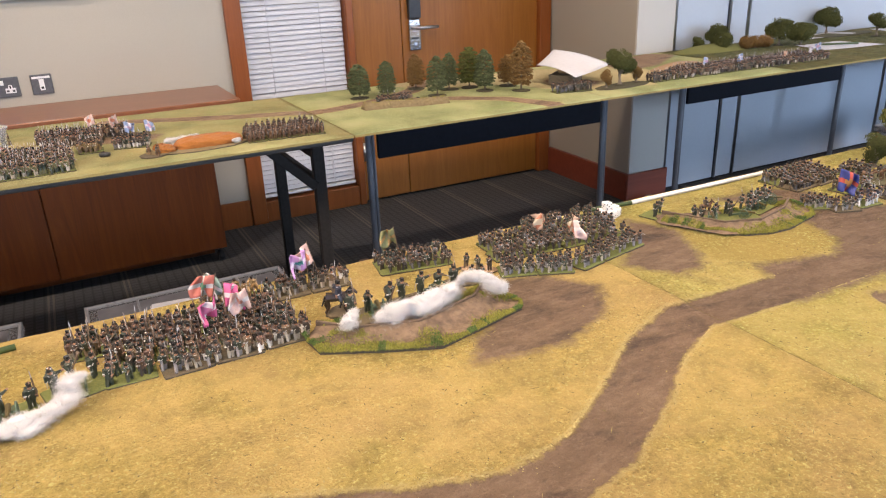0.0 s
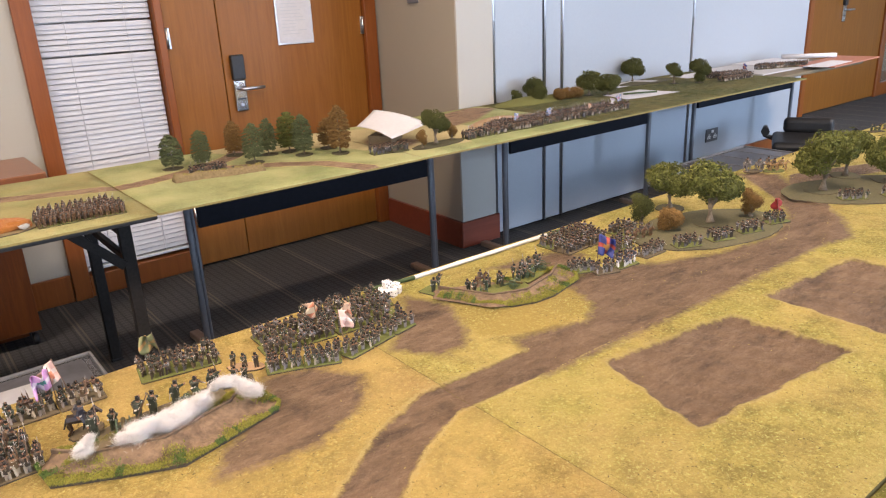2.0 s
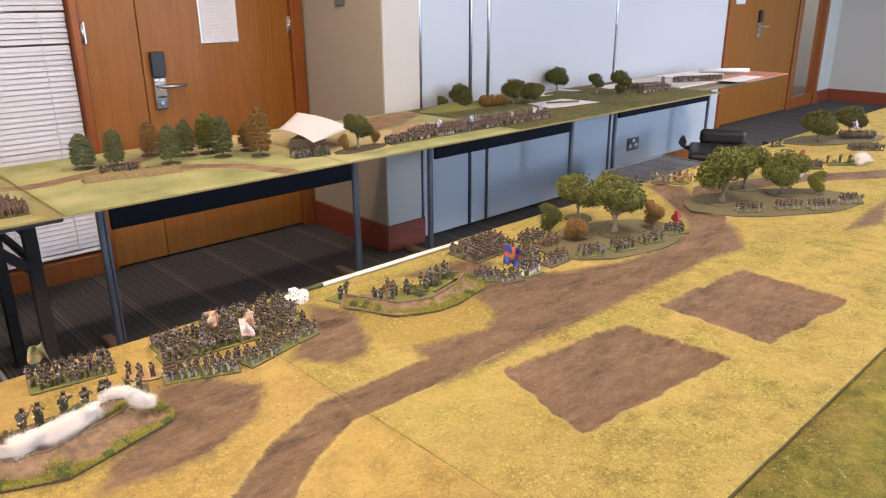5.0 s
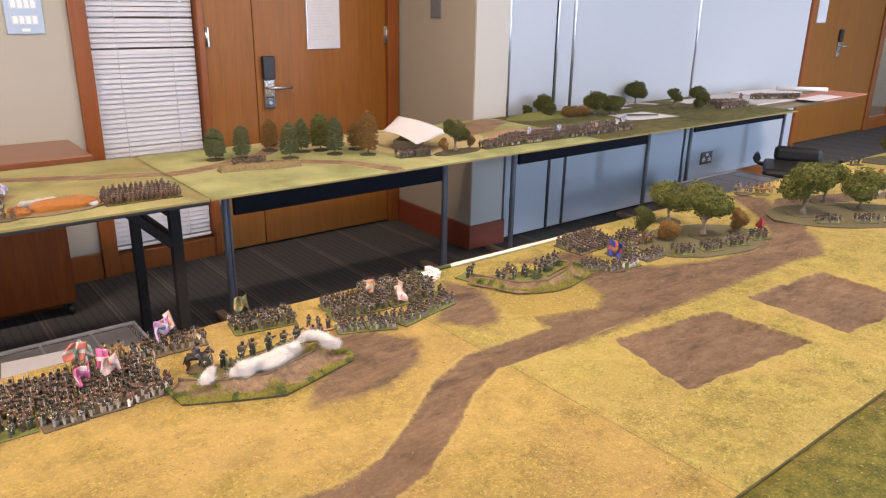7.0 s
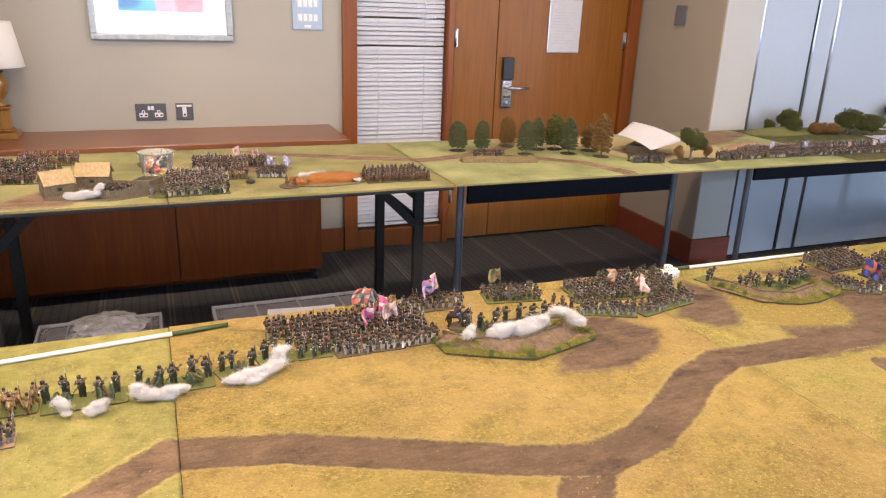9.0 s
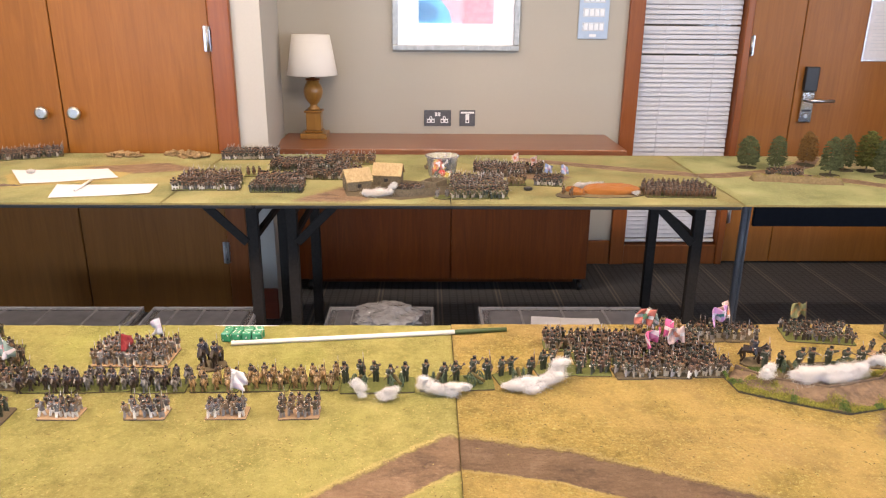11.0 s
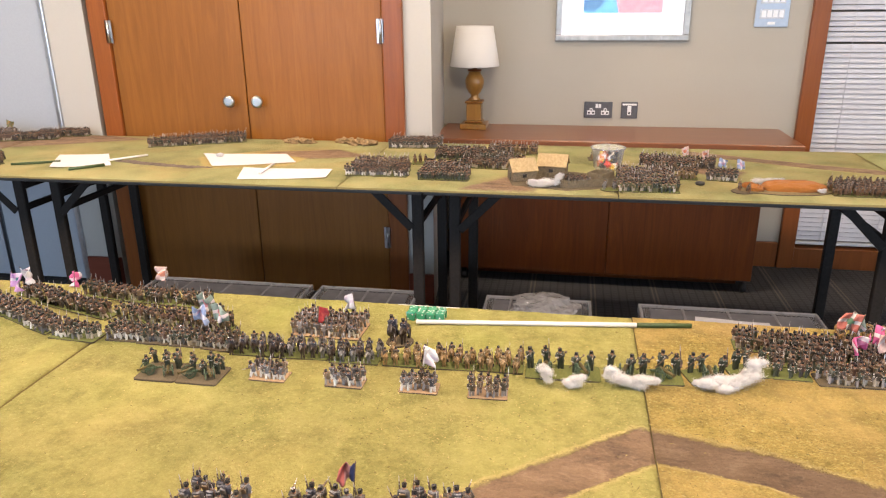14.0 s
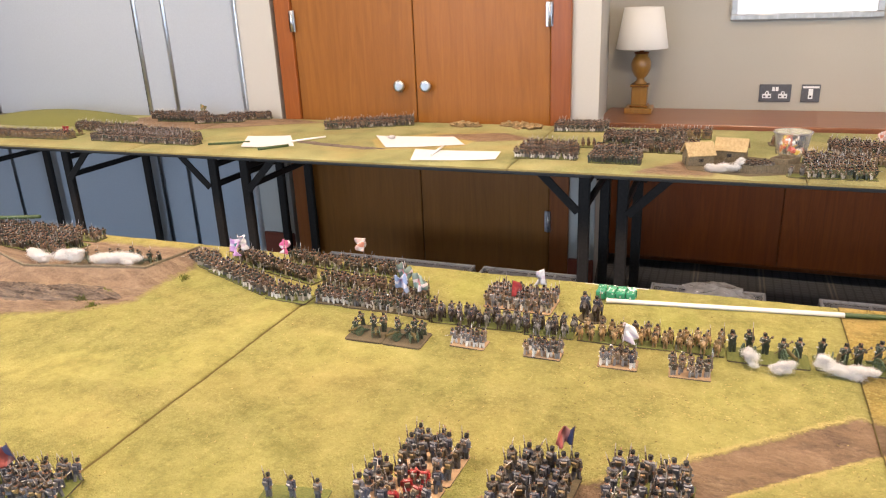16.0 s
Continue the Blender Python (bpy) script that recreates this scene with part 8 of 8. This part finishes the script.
def rock_ledge(path_pts, zz, half, rise, label, NX=150, NY=26):
    """A strip of cracked rock along a line, ridged along its length."""
    bm = bmesh.new()
    path = [Vector((*p, 0)) for p in path_pts]
    rows_r = []
    for i in range(NX + 1):
        u = i / NX * (len(path) - 1)
        k = min(int(u), len(path) - 2)
        c = path[k].lerp(path[k + 1], u - k)
        fade = min(1, 6 * min(i / NX, 1 - i / NX)) ** 0.5
        row = []
        for j in range(NY + 1):
            v = j / NY * 2 - 1
            p = Vector((c.x + 0.012 * v, c.y + half * v * fade + 0.012 * noise.noise((c.x * 14, 2, 0)), 0))
            rid = 1 - abs(noise.noise((p.x * 22, p.y * 95, 4))) * 2
            rid2 = 1 - abs(noise.noise((p.x * 60, p.y * 230, 9))) * 2
            p.z = zz - 0.004 + max(0, (1 - v * v)) * fade * rise * (0.4 + 0.9 * rid + 0.5 * rid2)
            row.append(bm.verts.new(p))
        rows_r.append(row)
    for a, b in zip(rows_r, rows_r[1:]):
        for k in range(NY):
            bm.faces.new((a[k], a[k + 1], b[k + 1], b[k]))
    bmesh.ops.recalc_face_normals(bm, faces=bm.faces[:])
    return tagged(part("rock_ledge", bm, M["ledge"]), label, "terrain piece", group="rock ledges")


rock_ledge(TRENCH[1:], TZ, 0.050, 0.012, "cracked grey-brown rock ledge in the mud before the rampart")
rock_ledge([(-2.86, 3.10), (-2.70, 3.06), (-2.52, 3.02), (-2.36, 3.02)], FZ, 0.020, 0.007, "thin cracked dark rock seam on the board", 110, 12)

# ---- furniture and fittings of the room ----
SB_TOP, SB_F = 0.693, 3.965
sb = thing("sideboard", "long cherry sideboard with a polished top and plain doors", "sideboard", pose(0, 0, 0))
bm = bmesh.new()
rbox(bm, -1.70, 0.015, SB_F, NICHE_Y - 0.002, SB_TOP - 0.03, SB_TOP, 0.004, seg=2)
part("top", bm, M["desk_top"], sb)
bm = bmesh.new()
rbox(bm, -1.62, -0.13, SB_F + 0.05, NICHE_Y - 0.02, 0.012, SB_TOP - 0.031, 0.003)
part("body", bm, M["wood_dark"], sb)
for x0, x1 in ((-1.618, -0.832), (-0.828, -0.132)):
    bm = bmesh.new()
    rbox(bm, x0, x1, SB_F + 0.030, SB_F + 0.0495, 0.016, SB_TOP - 0.034, 0.002)
    part("door", bm, M["wood_dark"], sb)
bm = bmesh.new()
rbox(bm, -1.58, -0.17, SB_F + 0.16, NICHE_Y - 0.03, Z0, 0.0115, 0.003)
part("plinth", bm, M["wood_dark"], sb)
for x in (-1.55, -0.16):
    bm = bmesh.new()
    cylinder(bm, (x - 0.012, SB_F + 0.06, Z0 + 0.025), (x + 0.012, SB_F + 0.06, Z0 + 0.025), 0.025, 16)
    part("castor", bm, M["black"], sb)
# table lamp
M["lamp_wood"] = wood("turned_honey_wood", (0.22, 0.10, 0.016), (0.30, 0.145, 0.024), (0.36, 0.18, 0.036), rough=0.3, coat=0.5)
M["shade"] = surf("cream_fabric_shade", (0.70, 0.68, 0.63), (0.77, 0.75, 0.70), 500, 0.9, 0.2, 0.0005, big=5)
lamp = thing("table_lamp", "turned honey-coloured wooden lamp with a cream shade, switched off", "lamp", pose(-1.535, 4.295, SB_TOP))
bm = bmesh.new()
rbox(bm, -0.068, 0.068, -0.068, 0.068, 0, 0.028, 0.004, seg=2)
rbox(bm, -0.046, 0.046, -0.046, 0.046, 0.0282, 0.040, 0.004, 1)
rbox(bm, -0.038, 0.038, -0.038, 0.038, 0.0402, 0.130, 0.003)
rbox(bm, -0.046, 0.046, -0.046, 0.046, 0.1302, 0.142, 0.004, 1)
part("foot", bm, [M["lamp_wood"], M["wood_dark"]], lamp)
bm = bmesh.new()
lathe(bm, [(0.030, 0.1422), (0.032, 0.150), (0.020, 0.160), (0.019, 0.172), (0.032, 0.185), (0.045, 0.210), (0.049, 0.235), (0.048, 0.250), (0.038, 0.272), (0.032, 0.278), (0.032, 0.288), (0.024, 0.292)], 32)
part("baluster", bm, M["lamp_wood"], lamp)
bm = bmesh.new()
lathe(bm, [(0.036, 0.2922), (0.036, 0.300), (0.012, 0.302), (0.009, 0.330)], 24)
part("collar", bm, M["wood_dark"], lamp)
bm = bmesh.new()
lathe(bm, [(0.126, 0.318), (0.127, 0.320), (0.094, 0.514), (0.092, 0.514), (0.124, 0.320)], 48)
part("shade", bm, M["shade"], lamp)

# framed picture: colour fields behind a pale mount
mf, nt, lk, pr = nodes_of("silver_frame")
vec = coords(nt, lk)
leafn = noise_fac(nt, lk, vec, 30, 4)
lk.new(ramp(nt, lk, leafn, [(0.3, (0.34, 0.35, 0.34)), (0.7, (0.52, 0.53, 0.51))]), pr.inputs["Base Color"])
pr.inputs["Metallic"].default_value, pr.inputs["Roughness"].default_value = 0.7, 0.4
M["silver"] = mf
pic = thing("framed_picture", "abstract print with blue and pink fields in a silver frame", "picture", pose(0, 0, 0))
PX0, PX1, PZ0, PZ1, PYW = -1.132, -0.476, 1.128, 1.66, NICHE_Y
for a, b, c, d in ((PX0, PX1, PZ0, PZ0 + 0.028), (PX0, PX1, PZ1 - 0.028, PZ1), (PX0, PX0 + 0.028, PZ0 + 0.0285, PZ1 - 0.0285), (PX1 - 0.028, PX1, PZ0 + 0.0285, PZ1 - 0.0285)):
    bm = bmesh.new()
    rbox(bm, a, b, PYW - 0.028, PYW, c, d, 0.004, seg=2)
    part("frame_bar", bm, M["silver"], pic)
for k in range(8):
    x = PX0 + 0.05 + k * (PX1 - PX0 - 0.1) / 7
    bm = bmesh.new()
    box(bm, x - 0.0015, x + 0.0015, PYW - 0.0284, PYW - 0.0278, PZ0 + 0.004, PZ0 + 0.024)
    part("frame_seam", bm, M["chrome"], pic)
bm = bmesh.new()
box(bm, PX0 + 0.0285, PX1 - 0.0285, PYW - 0.012, PYW - 0.002, PZ0 + 0.0285, PZ1 - 0.0285)
part("mount", bm, M["paper"], pic)
M["art_blue"] = surf("blue_pigment", (0.05, 0.28, 0.46), (0.10, 0.38, 0.58), 40, 0.8, 0.05, 0.0004)
M["art_pink"] = surf("pink_pigment", (0.60, 0.22, 0.28), (0.72, 0.34, 0.38), 40, 0.8, 0.05, 0.0004)
M["art_navy"] = surf("navy_pigment", (0.015, 0.11, 0.24), (0.03, 0.16, 0.32), 40, 0.8, 0.05, 0.0004)
AX0, AX1, AZ0, AZ1 = PX0 + 0.135, PX1 - 0.135, PZ0 + 0.135, PZ1 - 0.12
bm = bmesh.new()
box(bm, AX0, AX1, PYW - 0.0126, PYW - 0.0122, AZ0, AZ1)
part("pink_field", bm, M["art_pink"], pic)
bm = bmesh.new()
pts = [(AX0, AZ0), (AX0 + 0.175, AZ0), (AX0 + 0.16, AZ0 + 0.06), (AX0 + 0.12, AZ0 + 0.11), (AX0 + 0.05, AZ0 + 0.16), (AX0, AZ0 + 0.17)]
bm.faces.new([bm.verts.new((x, PYW - 0.0130, z)) for x, z in pts])
part("blue_field", bm, M["art_blue"], pic)
bm = bmesh.new()
pts = [(AX0, AZ0 + 0.012), (AX0 + 0.06, AZ0 + 0.012), (AX0 + 0.095, AZ0 + 0.03), (AX0 + 0.10, AZ0 + 0.07), (AX0 + 0.06, AZ0 + 0.10), (AX0, AZ0 + 0.11)]
bm.faces.new([bm.verts.new((x, PYW - 0.0134, z)) for x, z in pts])
part("navy_field", bm, M["art_navy"], pic)
bm = bmesh.new()
box(bm, PX0 + 0.0285, PX1 - 0.0285, PYW - 0.0180, PYW - 0.0165, PZ0 + 0.0285, PZ1 - 0.0285)
part("glazing", bm, M["glass"], pic).visible_shadow = False


def socket(x0, x1, y, z0, z1, gangs, label):
    t = thing("wall_socket", label, "socket", pose(0, 0, 0), group="wall sockets")
    bm = bmesh.new()
    rbox(bm, x0, x1, y - 0.009, y, z0, z1, 0.003, seg=2)
    part("plate", bm, M["plate_grey"], t)
    w = (x1 - x0) / gangs
    h = z1 - z0
    for g in range(gangs):
        c = x0 + (g + 0.5) * w
        bm = bmesh.new()
        z = (z0 + z1) / 2 - 0.09 * h
        ring = [(-0.020, -0.017), (0.020, -0.017), (0.020, 0.004), (0.009, 0.004), (0.006, 0.017), (-0.006, 0.017), (-0.009, 0.004), (-0.020, 0.004)]
        lo, hi = [bm.verts.new((c + a, y - 0.0092, z + b)) for a, b in ring], [bm.verts.new((c + a, y - 0.0104, z + b)) for a, b in ring]
        bm.faces.new(hi)
        bm.faces.new(lo[::-1])
        for k in range(8):
            bm.faces.new((lo[k], lo[(k + 1) % 8], hi[(k + 1) % 8], hi[k]))
        bmesh.ops.recalc_face_normals(bm, faces=bm.faces[:])
        insert = part("insert", bm, M["white_plastic"], t)
        for dx, dz, a, b in ((0, 0.008, 0.0028, 0.0055), (-0.011, -0.008, 0.0052, 0.0040), (0.011, -0.008, 0.0052, 0.0040)):
            bm = bmesh.new()
            box(bm, c + dx - a, c + dx + a, y - 0.0112, y - 0.0105, z + dz - b, z + dz + b)
            part("pin_slot", bm, M["black"], insert, "black pin slot")
    for g in range(gangs):
        c = (x0 + x1) / 2 + (g - (gangs - 1) / 2) * 0.016
        bm = bmesh.new()
        rbox(bm, c - 0.0065, c + 0.0065, y - 0.013, y - 0.0092, z1 - 0.032, z1 - 0.012, 0.001)
        part("rocker", bm, M["white_plastic"], t)
    return t


socket(-0.968, -0.823, NICHE_Y, 0.735, 0.820, 2, "grey metal double wall socket with white inserts")
t = thing("data_socket", "grey metal data outlet with a white module", "socket", pose(0, 0, 0), group="wall sockets")
bm = bmesh.new()
rbox(bm, -0.778, -0.694, NICHE_Y - 0.009, NICHE_Y, 0.735, 0.820, 0.003, seg=2)
part("plate", bm, M["plate_grey"], t)
bm = bmesh.new()
rbox(bm, -0.746, -0.726, NICHE_Y - 0.012, NICHE_Y - 0.0092, 0.752, 0.800, 0.001)
part("module", bm, M["white_plastic"], t)
bm = bmesh.new()
box(bm, -0.772, -0.700, NICHE_Y - 0.0115, NICHE_Y - 0.0092, 0.803, 0.812)
part("label_strip", bm, M["white_plastic"], t)
bm = bmesh.new()
box(bm, -0.741, -0.731, NICHE_Y - 0.0126, NICHE_Y - 0.0121, 0.758, 0.768)
part("port", bm, M["black"], t)
socket(4.350, 4.505, WALL_Y, 0.180, 0.278, 2, "dark wall socket with white inserts")

sw = thing("switch_panel", "pale blue panel with two rows of light switches", "switch panel", pose(0, 0, 0))
bm = bmesh.new()
rbox(bm, -0.170, -0.014, NICHE_Y - 0.010, NICHE_Y, 1.192, 1.45, 0.003, seg=2)
part("plate", bm, M["blue_plate"], sw)
for z in (1.235, 1.305, 1.375):
    bm = bmesh.new()
    rbox(bm, -0.150, -0.036, NICHE_Y - 0.0125, NICHE_Y - 0.0102, z - 0.004, z + 0.040, 0.001)
    strip = part("switch_strip", bm, M["steel"], sw)
    for k in range(4):
        x = -0.142 + k * 0.027
        bm = bmesh.new()
        rbox(bm, x, x + 0.019, NICHE_Y - 0.018, NICHE_Y - 0.0126, z + 0.002, z + 0.034, 0.001)
        part("rocker", bm, M["white_plastic"], strip)
bm = bmesh.new()
rbox(bm, -0.110, -0.075, NICHE_Y - 0.012, NICHE_Y - 0.0102, 1.203, 1.216, 0.001)
part("label_tag", bm, M["white_plastic"], sw)
bm = bmesh.new()
rbox(bm, -0.045, 0.045, -0.010, 0, -0.055, 0.055, 0.003, seg=2)
tagged(part("wall_switch", bm, M["steel_blue"], at=pose(1.981, 4.02, 1.33, 0, 0, -88)), "grey-blue metal switch plate on the pillar", "switch")

# ---- on the floor between the tables ----
M["bag"] = surf("milky_plastic_bag", (0.30, 0.30, 0.31), (0.50, 0.50, 0.51), 30, 0.22, 0.6, 0.010, big=8)
M["bag"].node_tree.nodes["Principled BSDF"].inputs["Transmission Weight"].default_value = 0.35
mb, nt, lk, pr = nodes_of("milky_storage_plastic")
n1 = noise_fac(nt, lk, coords(nt, lk), 8, 3)
lk.new(ramp(nt, lk, n1, [(0.3, (0.60, 0.62, 0.66)), (0.7, (0.70, 0.72, 0.76))]), pr.inputs["Base Color"])
pr.inputs["Transmission Weight"].default_value, pr.inputs["Roughness"].default_value, pr.inputs["IOR"].default_value = 0.86, 0.22, 1.2
M["milky"] = mb


mb, nt, lk, pr = nodes_of("smoky_lid_plastic")
lk.new(ramp(nt, lk, noise_fac(nt, lk, coords(nt, lk), 14, 3), [(0.3, (0.085, 0.09, 0.105)), (0.7, (0.15, 0.155, 0.175))]), pr.inputs["Base Color"])
pr.inputs["Roughness"].default_value = 0.28
M["lid_panel"] = mb
M["lid_rim"] = surf("pale_lid_rim", (0.19, 0.195, 0.21), (0.25, 0.255, 0.27), 40, 0.3, 0.0)


def storage_box(x0, x1, y0, y1, z1, label):
    t = thing("storage_box", label, "box", pose(0, 0, 0), group="storage boxes")
    bm = bmesh.new()
    rbox(bm, x0 + 0.02, x1 - 0.02, y0 + 0.02, y1 - 0.02, Z0, z1 - 0.032, 0.02, seg=3)
    part("tray", bm, M["milky"], t)
    bm = bmesh.new()
    rbox(bm, x0, x1, y0, y1, z1 - 0.031, z1 - 0.008, 0.010, seg=2)
    lid = part("lid", bm, M["milky"], t, "milky plastic lid with a raised rim")
    bm = bmesh.new()
    rbox(bm, x0 + 0.04, x1 - 0.04, y0 + 0.04, y1 - 0.04, z1 - 0.0078, z1, 0.003, seg=2)
    part("panel", bm, M["lid_panel"], lid)
    for k in range(1, 4):
        bm = bmesh.new()
        xr = x0 + (x1 - x0) * k / 4
        rbox(bm, xr - 0.004, xr + 0.004, y0 + 0.03, y1 - 0.03, z1 - 0.004, z1 + 0.004, 0.002)
        part("rib", bm, M["lid_rim"], lid)
    for a, b, c, e in ((x0 + 0.004, x1 - 0.004, y0 + 0.004, y0 + 0.014), (x0 + 0.004, x1 - 0.004, y1 - 0.014, y1 - 0.004), (x0 + 0.004, x0 + 0.014, y0 + 0.015, y1 - 0.015), (x1 - 0.014, x1 - 0.004, y0 + 0.015, y1 - 0.015)):
        bm = bmesh.new()
        rbox(bm, a, b, c, e, z1 - 0.009, z1 + 0.003, 0.002)
        part("rim", bm, M["lid_rim"], lid)
    for x in (x0 - 0.006, x1 + 0.001):
        bm = bmesh.new()
        rbox(bm, x, x + 0.006, (y0 + y1) / 2 - 0.05, (y0 + y1) / 2 + 0.05, z1 - 0.08, z1 - 0.025, 0.002)
        part("clip", bm, M["white_plastic"], t)
    return t


for x0, x1 in ((-2.75, -2.05), (-2.02, -1.60), (-1.335, -0.920), (-0.750, -0.10)):
    storage_box(x0, x1, 2.42, 3.15, 0.22, "milky plastic storage box with a lid on the carpet")
bm = bmesh.new()
lathe(bm, [(0.0, 0.0), (0.026, 0.0), (0.026, 0.0006), (0.0, 0.0006)], 24)
tagged(part("round_label", bm, M["paper"], at=pose(-1.690, 2.60, 0.2204)), "round white sticker on the storage box lid", "sticker")
storage_box(3.34, 4.08, 2.60, 3.20, 0.26, "large pale plastic storage box under the table end")
for x, y, z, sx, sy, sz, seed in ((-1.10, 2.97, 0.252, 0.105, 0.10, 0.036, 3.0),):
    bm = bmesh.new()
    g = bmesh.ops.create_icosphere(bm, subdivisions=4, radius=1.0)
    for v in g["verts"]:
        d = v.co.copy()
        k = 1 + 0.35 * noise.noise(d * 2.1 + Vector((seed, 0, 0))) + 0.30 * abs(noise.noise(d * 5 + Vector((0, seed, 0)))) + 0.2 * abs(noise.noise(d * 11 + Vector((0, seed, 0))))
        v.co = Vector((x + d.x * sx * k, y + d.y * sy * k, max(z + d.z * sz * k, 0.2215)))
    for f in bm.faces:
        f.smooth = False
    tagged(part("plastic_bag", bm, M["bag"]), "crumpled white plastic bag on the storage box", "bag")
sheet([(-0.60, 2.72), (-0.32, 2.70), (-0.30, 3.02), (-0.55, 3.05)], 0.222, "white paper sheet lying on a storage box", seed=11)
# office chair lying low beyond the tables
ch = thing("office_chair", "black upholstered office chair pushed under the tables", "chair", pose(4.62, 3.02, Z0, 0, 0, 28) @ Matrix.Scale(0.98, 4))
bm = bmesh.new()
rbox(bm, -0.24, 0.24, -0.24, 0.24, 0.24, 0.31, 0.03, seg=3)
part("seat", bm, M["black"], ch)
bm = bmesh.new()
rbox(bm, 0.19, 0.27, -0.17, 0.17, 0.30, 0.415, 0.035, seg=4)
part("backrest", bm, M["black"], ch)
bm = bmesh.new()
cylinder(bm, (0, 0, 0.08), (0, 0, 0.24), 0.03, 14)
part("column", bm, M["black"], ch)
for k in range(5):
    a = 2 * math.pi * k / 5
    bm = bmesh.new()
    ring_tube(bm, [(0, 0, 0.10), (0.26 * math.cos(a), 0.26 * math.sin(a), 0.07)], [0.025, 0.018], 8)
    leg = part("leg", bm, M["black"], ch)
    bm = bmesh.new()
    cylinder(bm, (0.27 * math.cos(a) - 0.012, 0.27 * math.sin(a), 0.028), (0.27 * math.cos(a) + 0.012, 0.27 * math.sin(a), 0.028), 0.028, 14)
    part("castor", bm, M["black"], leg)
for s in (-1, 1):
    bm = bmesh.new()
    ring_tube(bm, [(0.1, s * 0.235, 0.28), (0.1, s * 0.29, 0.30), (0.1, s * 0.29, 0.36), (-0.12, s * 0.29, 0.365)], [0.018, 0.018, 0.018, 0.03], 8)
    part("armrest", bm, M["black"], ch)
# stack of long thin boards at the far end of the tables
M["grey_board"] = surf("pale_grey_board", (0.42, 0.41, 0.41), (0.52, 0.51, 0.50), 60, 0.7, 0.1, 0.0006)
M["orange_board"] = surf("orange_edged_board", (0.34, 0.13, 0.08), (0.44, 0.19, 0.12), 60, 0.6, 0.1, 0.0006)
FTB = FT + 0.0005
for x0, x1, y0, y1, z0, z1, rot, mat, lab in ((4.10, 5.02, 3.12, 3.60, FTB, FTB + 0.010, 0, "grey_board", "pale grey board lying on the table end"),
                                              (4.62, 5.42, 2.93, 3.22, FTB + 0.0105, FTB + 0.018, 3, "orange_board", "orange-edged board lying over the table end"),
                                              (4.55, 5.02, 2.95, 3.10, FTB + 0.0185, FTB + 0.021, 4, "paper", "white sheet of card on the stack at the table end"),
                                              (4.52, 5.05, 3.30, 3.58, FTB + 0.0105, FTB + 0.019, -4, "paper", "white board on the stack at the table end")):
    bm = bmesh.new()
    w, d = x1 - x0, y1 - y0
    rbox(bm, -w / 2, w / 2, -d / 2, d / 2, 0, z1 - z0, 0.001)
    tagged(part("loose_board", bm, M[mat], at=pose((x0 + x1) / 2, (y0 + y1) / 2, z0, 0, 0, rot)), lab, "board", group="stacked boards")
bm = bmesh.new()
ring_tube(bm, [(4.98, 3.46, FTB + 0.037), (5.24, 3.18, FTB + 0.037)], [0.017, 0.017], 16)
tagged(part("paper_roll", bm, M["paper"]), "rolled-up white paper on the stack of boards", "paper roll")
line_of(4.33, 3.30, 4.70, 3.135, 4, 0.05, 5, 2, "dark", "base_green", FTB + 0.0105)
# unseen ceiling lamps and the assumed panes behind the camera
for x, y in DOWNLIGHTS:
    c = thing("downlight", "unseen small round ceiling downlight, assumed switched on", "ceiling light", pose(x, y, ROOM_H), group="downlights")
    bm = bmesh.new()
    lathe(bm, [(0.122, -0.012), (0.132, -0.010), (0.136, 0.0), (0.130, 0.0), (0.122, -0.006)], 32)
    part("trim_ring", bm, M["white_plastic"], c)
for x, y in UNSEEN_CEILING_LAMPS:
    c = thing("assumed_ceiling_light", "unseen square recessed ceiling light, added to light the room", "ceiling light", pose(x, y, ROOM_H), group="ceiling lights")
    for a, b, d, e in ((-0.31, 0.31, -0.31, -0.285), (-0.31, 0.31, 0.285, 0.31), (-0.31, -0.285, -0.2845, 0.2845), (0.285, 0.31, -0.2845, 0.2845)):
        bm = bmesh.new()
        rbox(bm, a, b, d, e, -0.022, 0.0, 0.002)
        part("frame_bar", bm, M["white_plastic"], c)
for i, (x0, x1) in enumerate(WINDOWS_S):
    w = thing("window_%d" % (i + 2), "tall plain window assumed in the unseen south wall", "window", pose(0, 0, 0), kind="structure")
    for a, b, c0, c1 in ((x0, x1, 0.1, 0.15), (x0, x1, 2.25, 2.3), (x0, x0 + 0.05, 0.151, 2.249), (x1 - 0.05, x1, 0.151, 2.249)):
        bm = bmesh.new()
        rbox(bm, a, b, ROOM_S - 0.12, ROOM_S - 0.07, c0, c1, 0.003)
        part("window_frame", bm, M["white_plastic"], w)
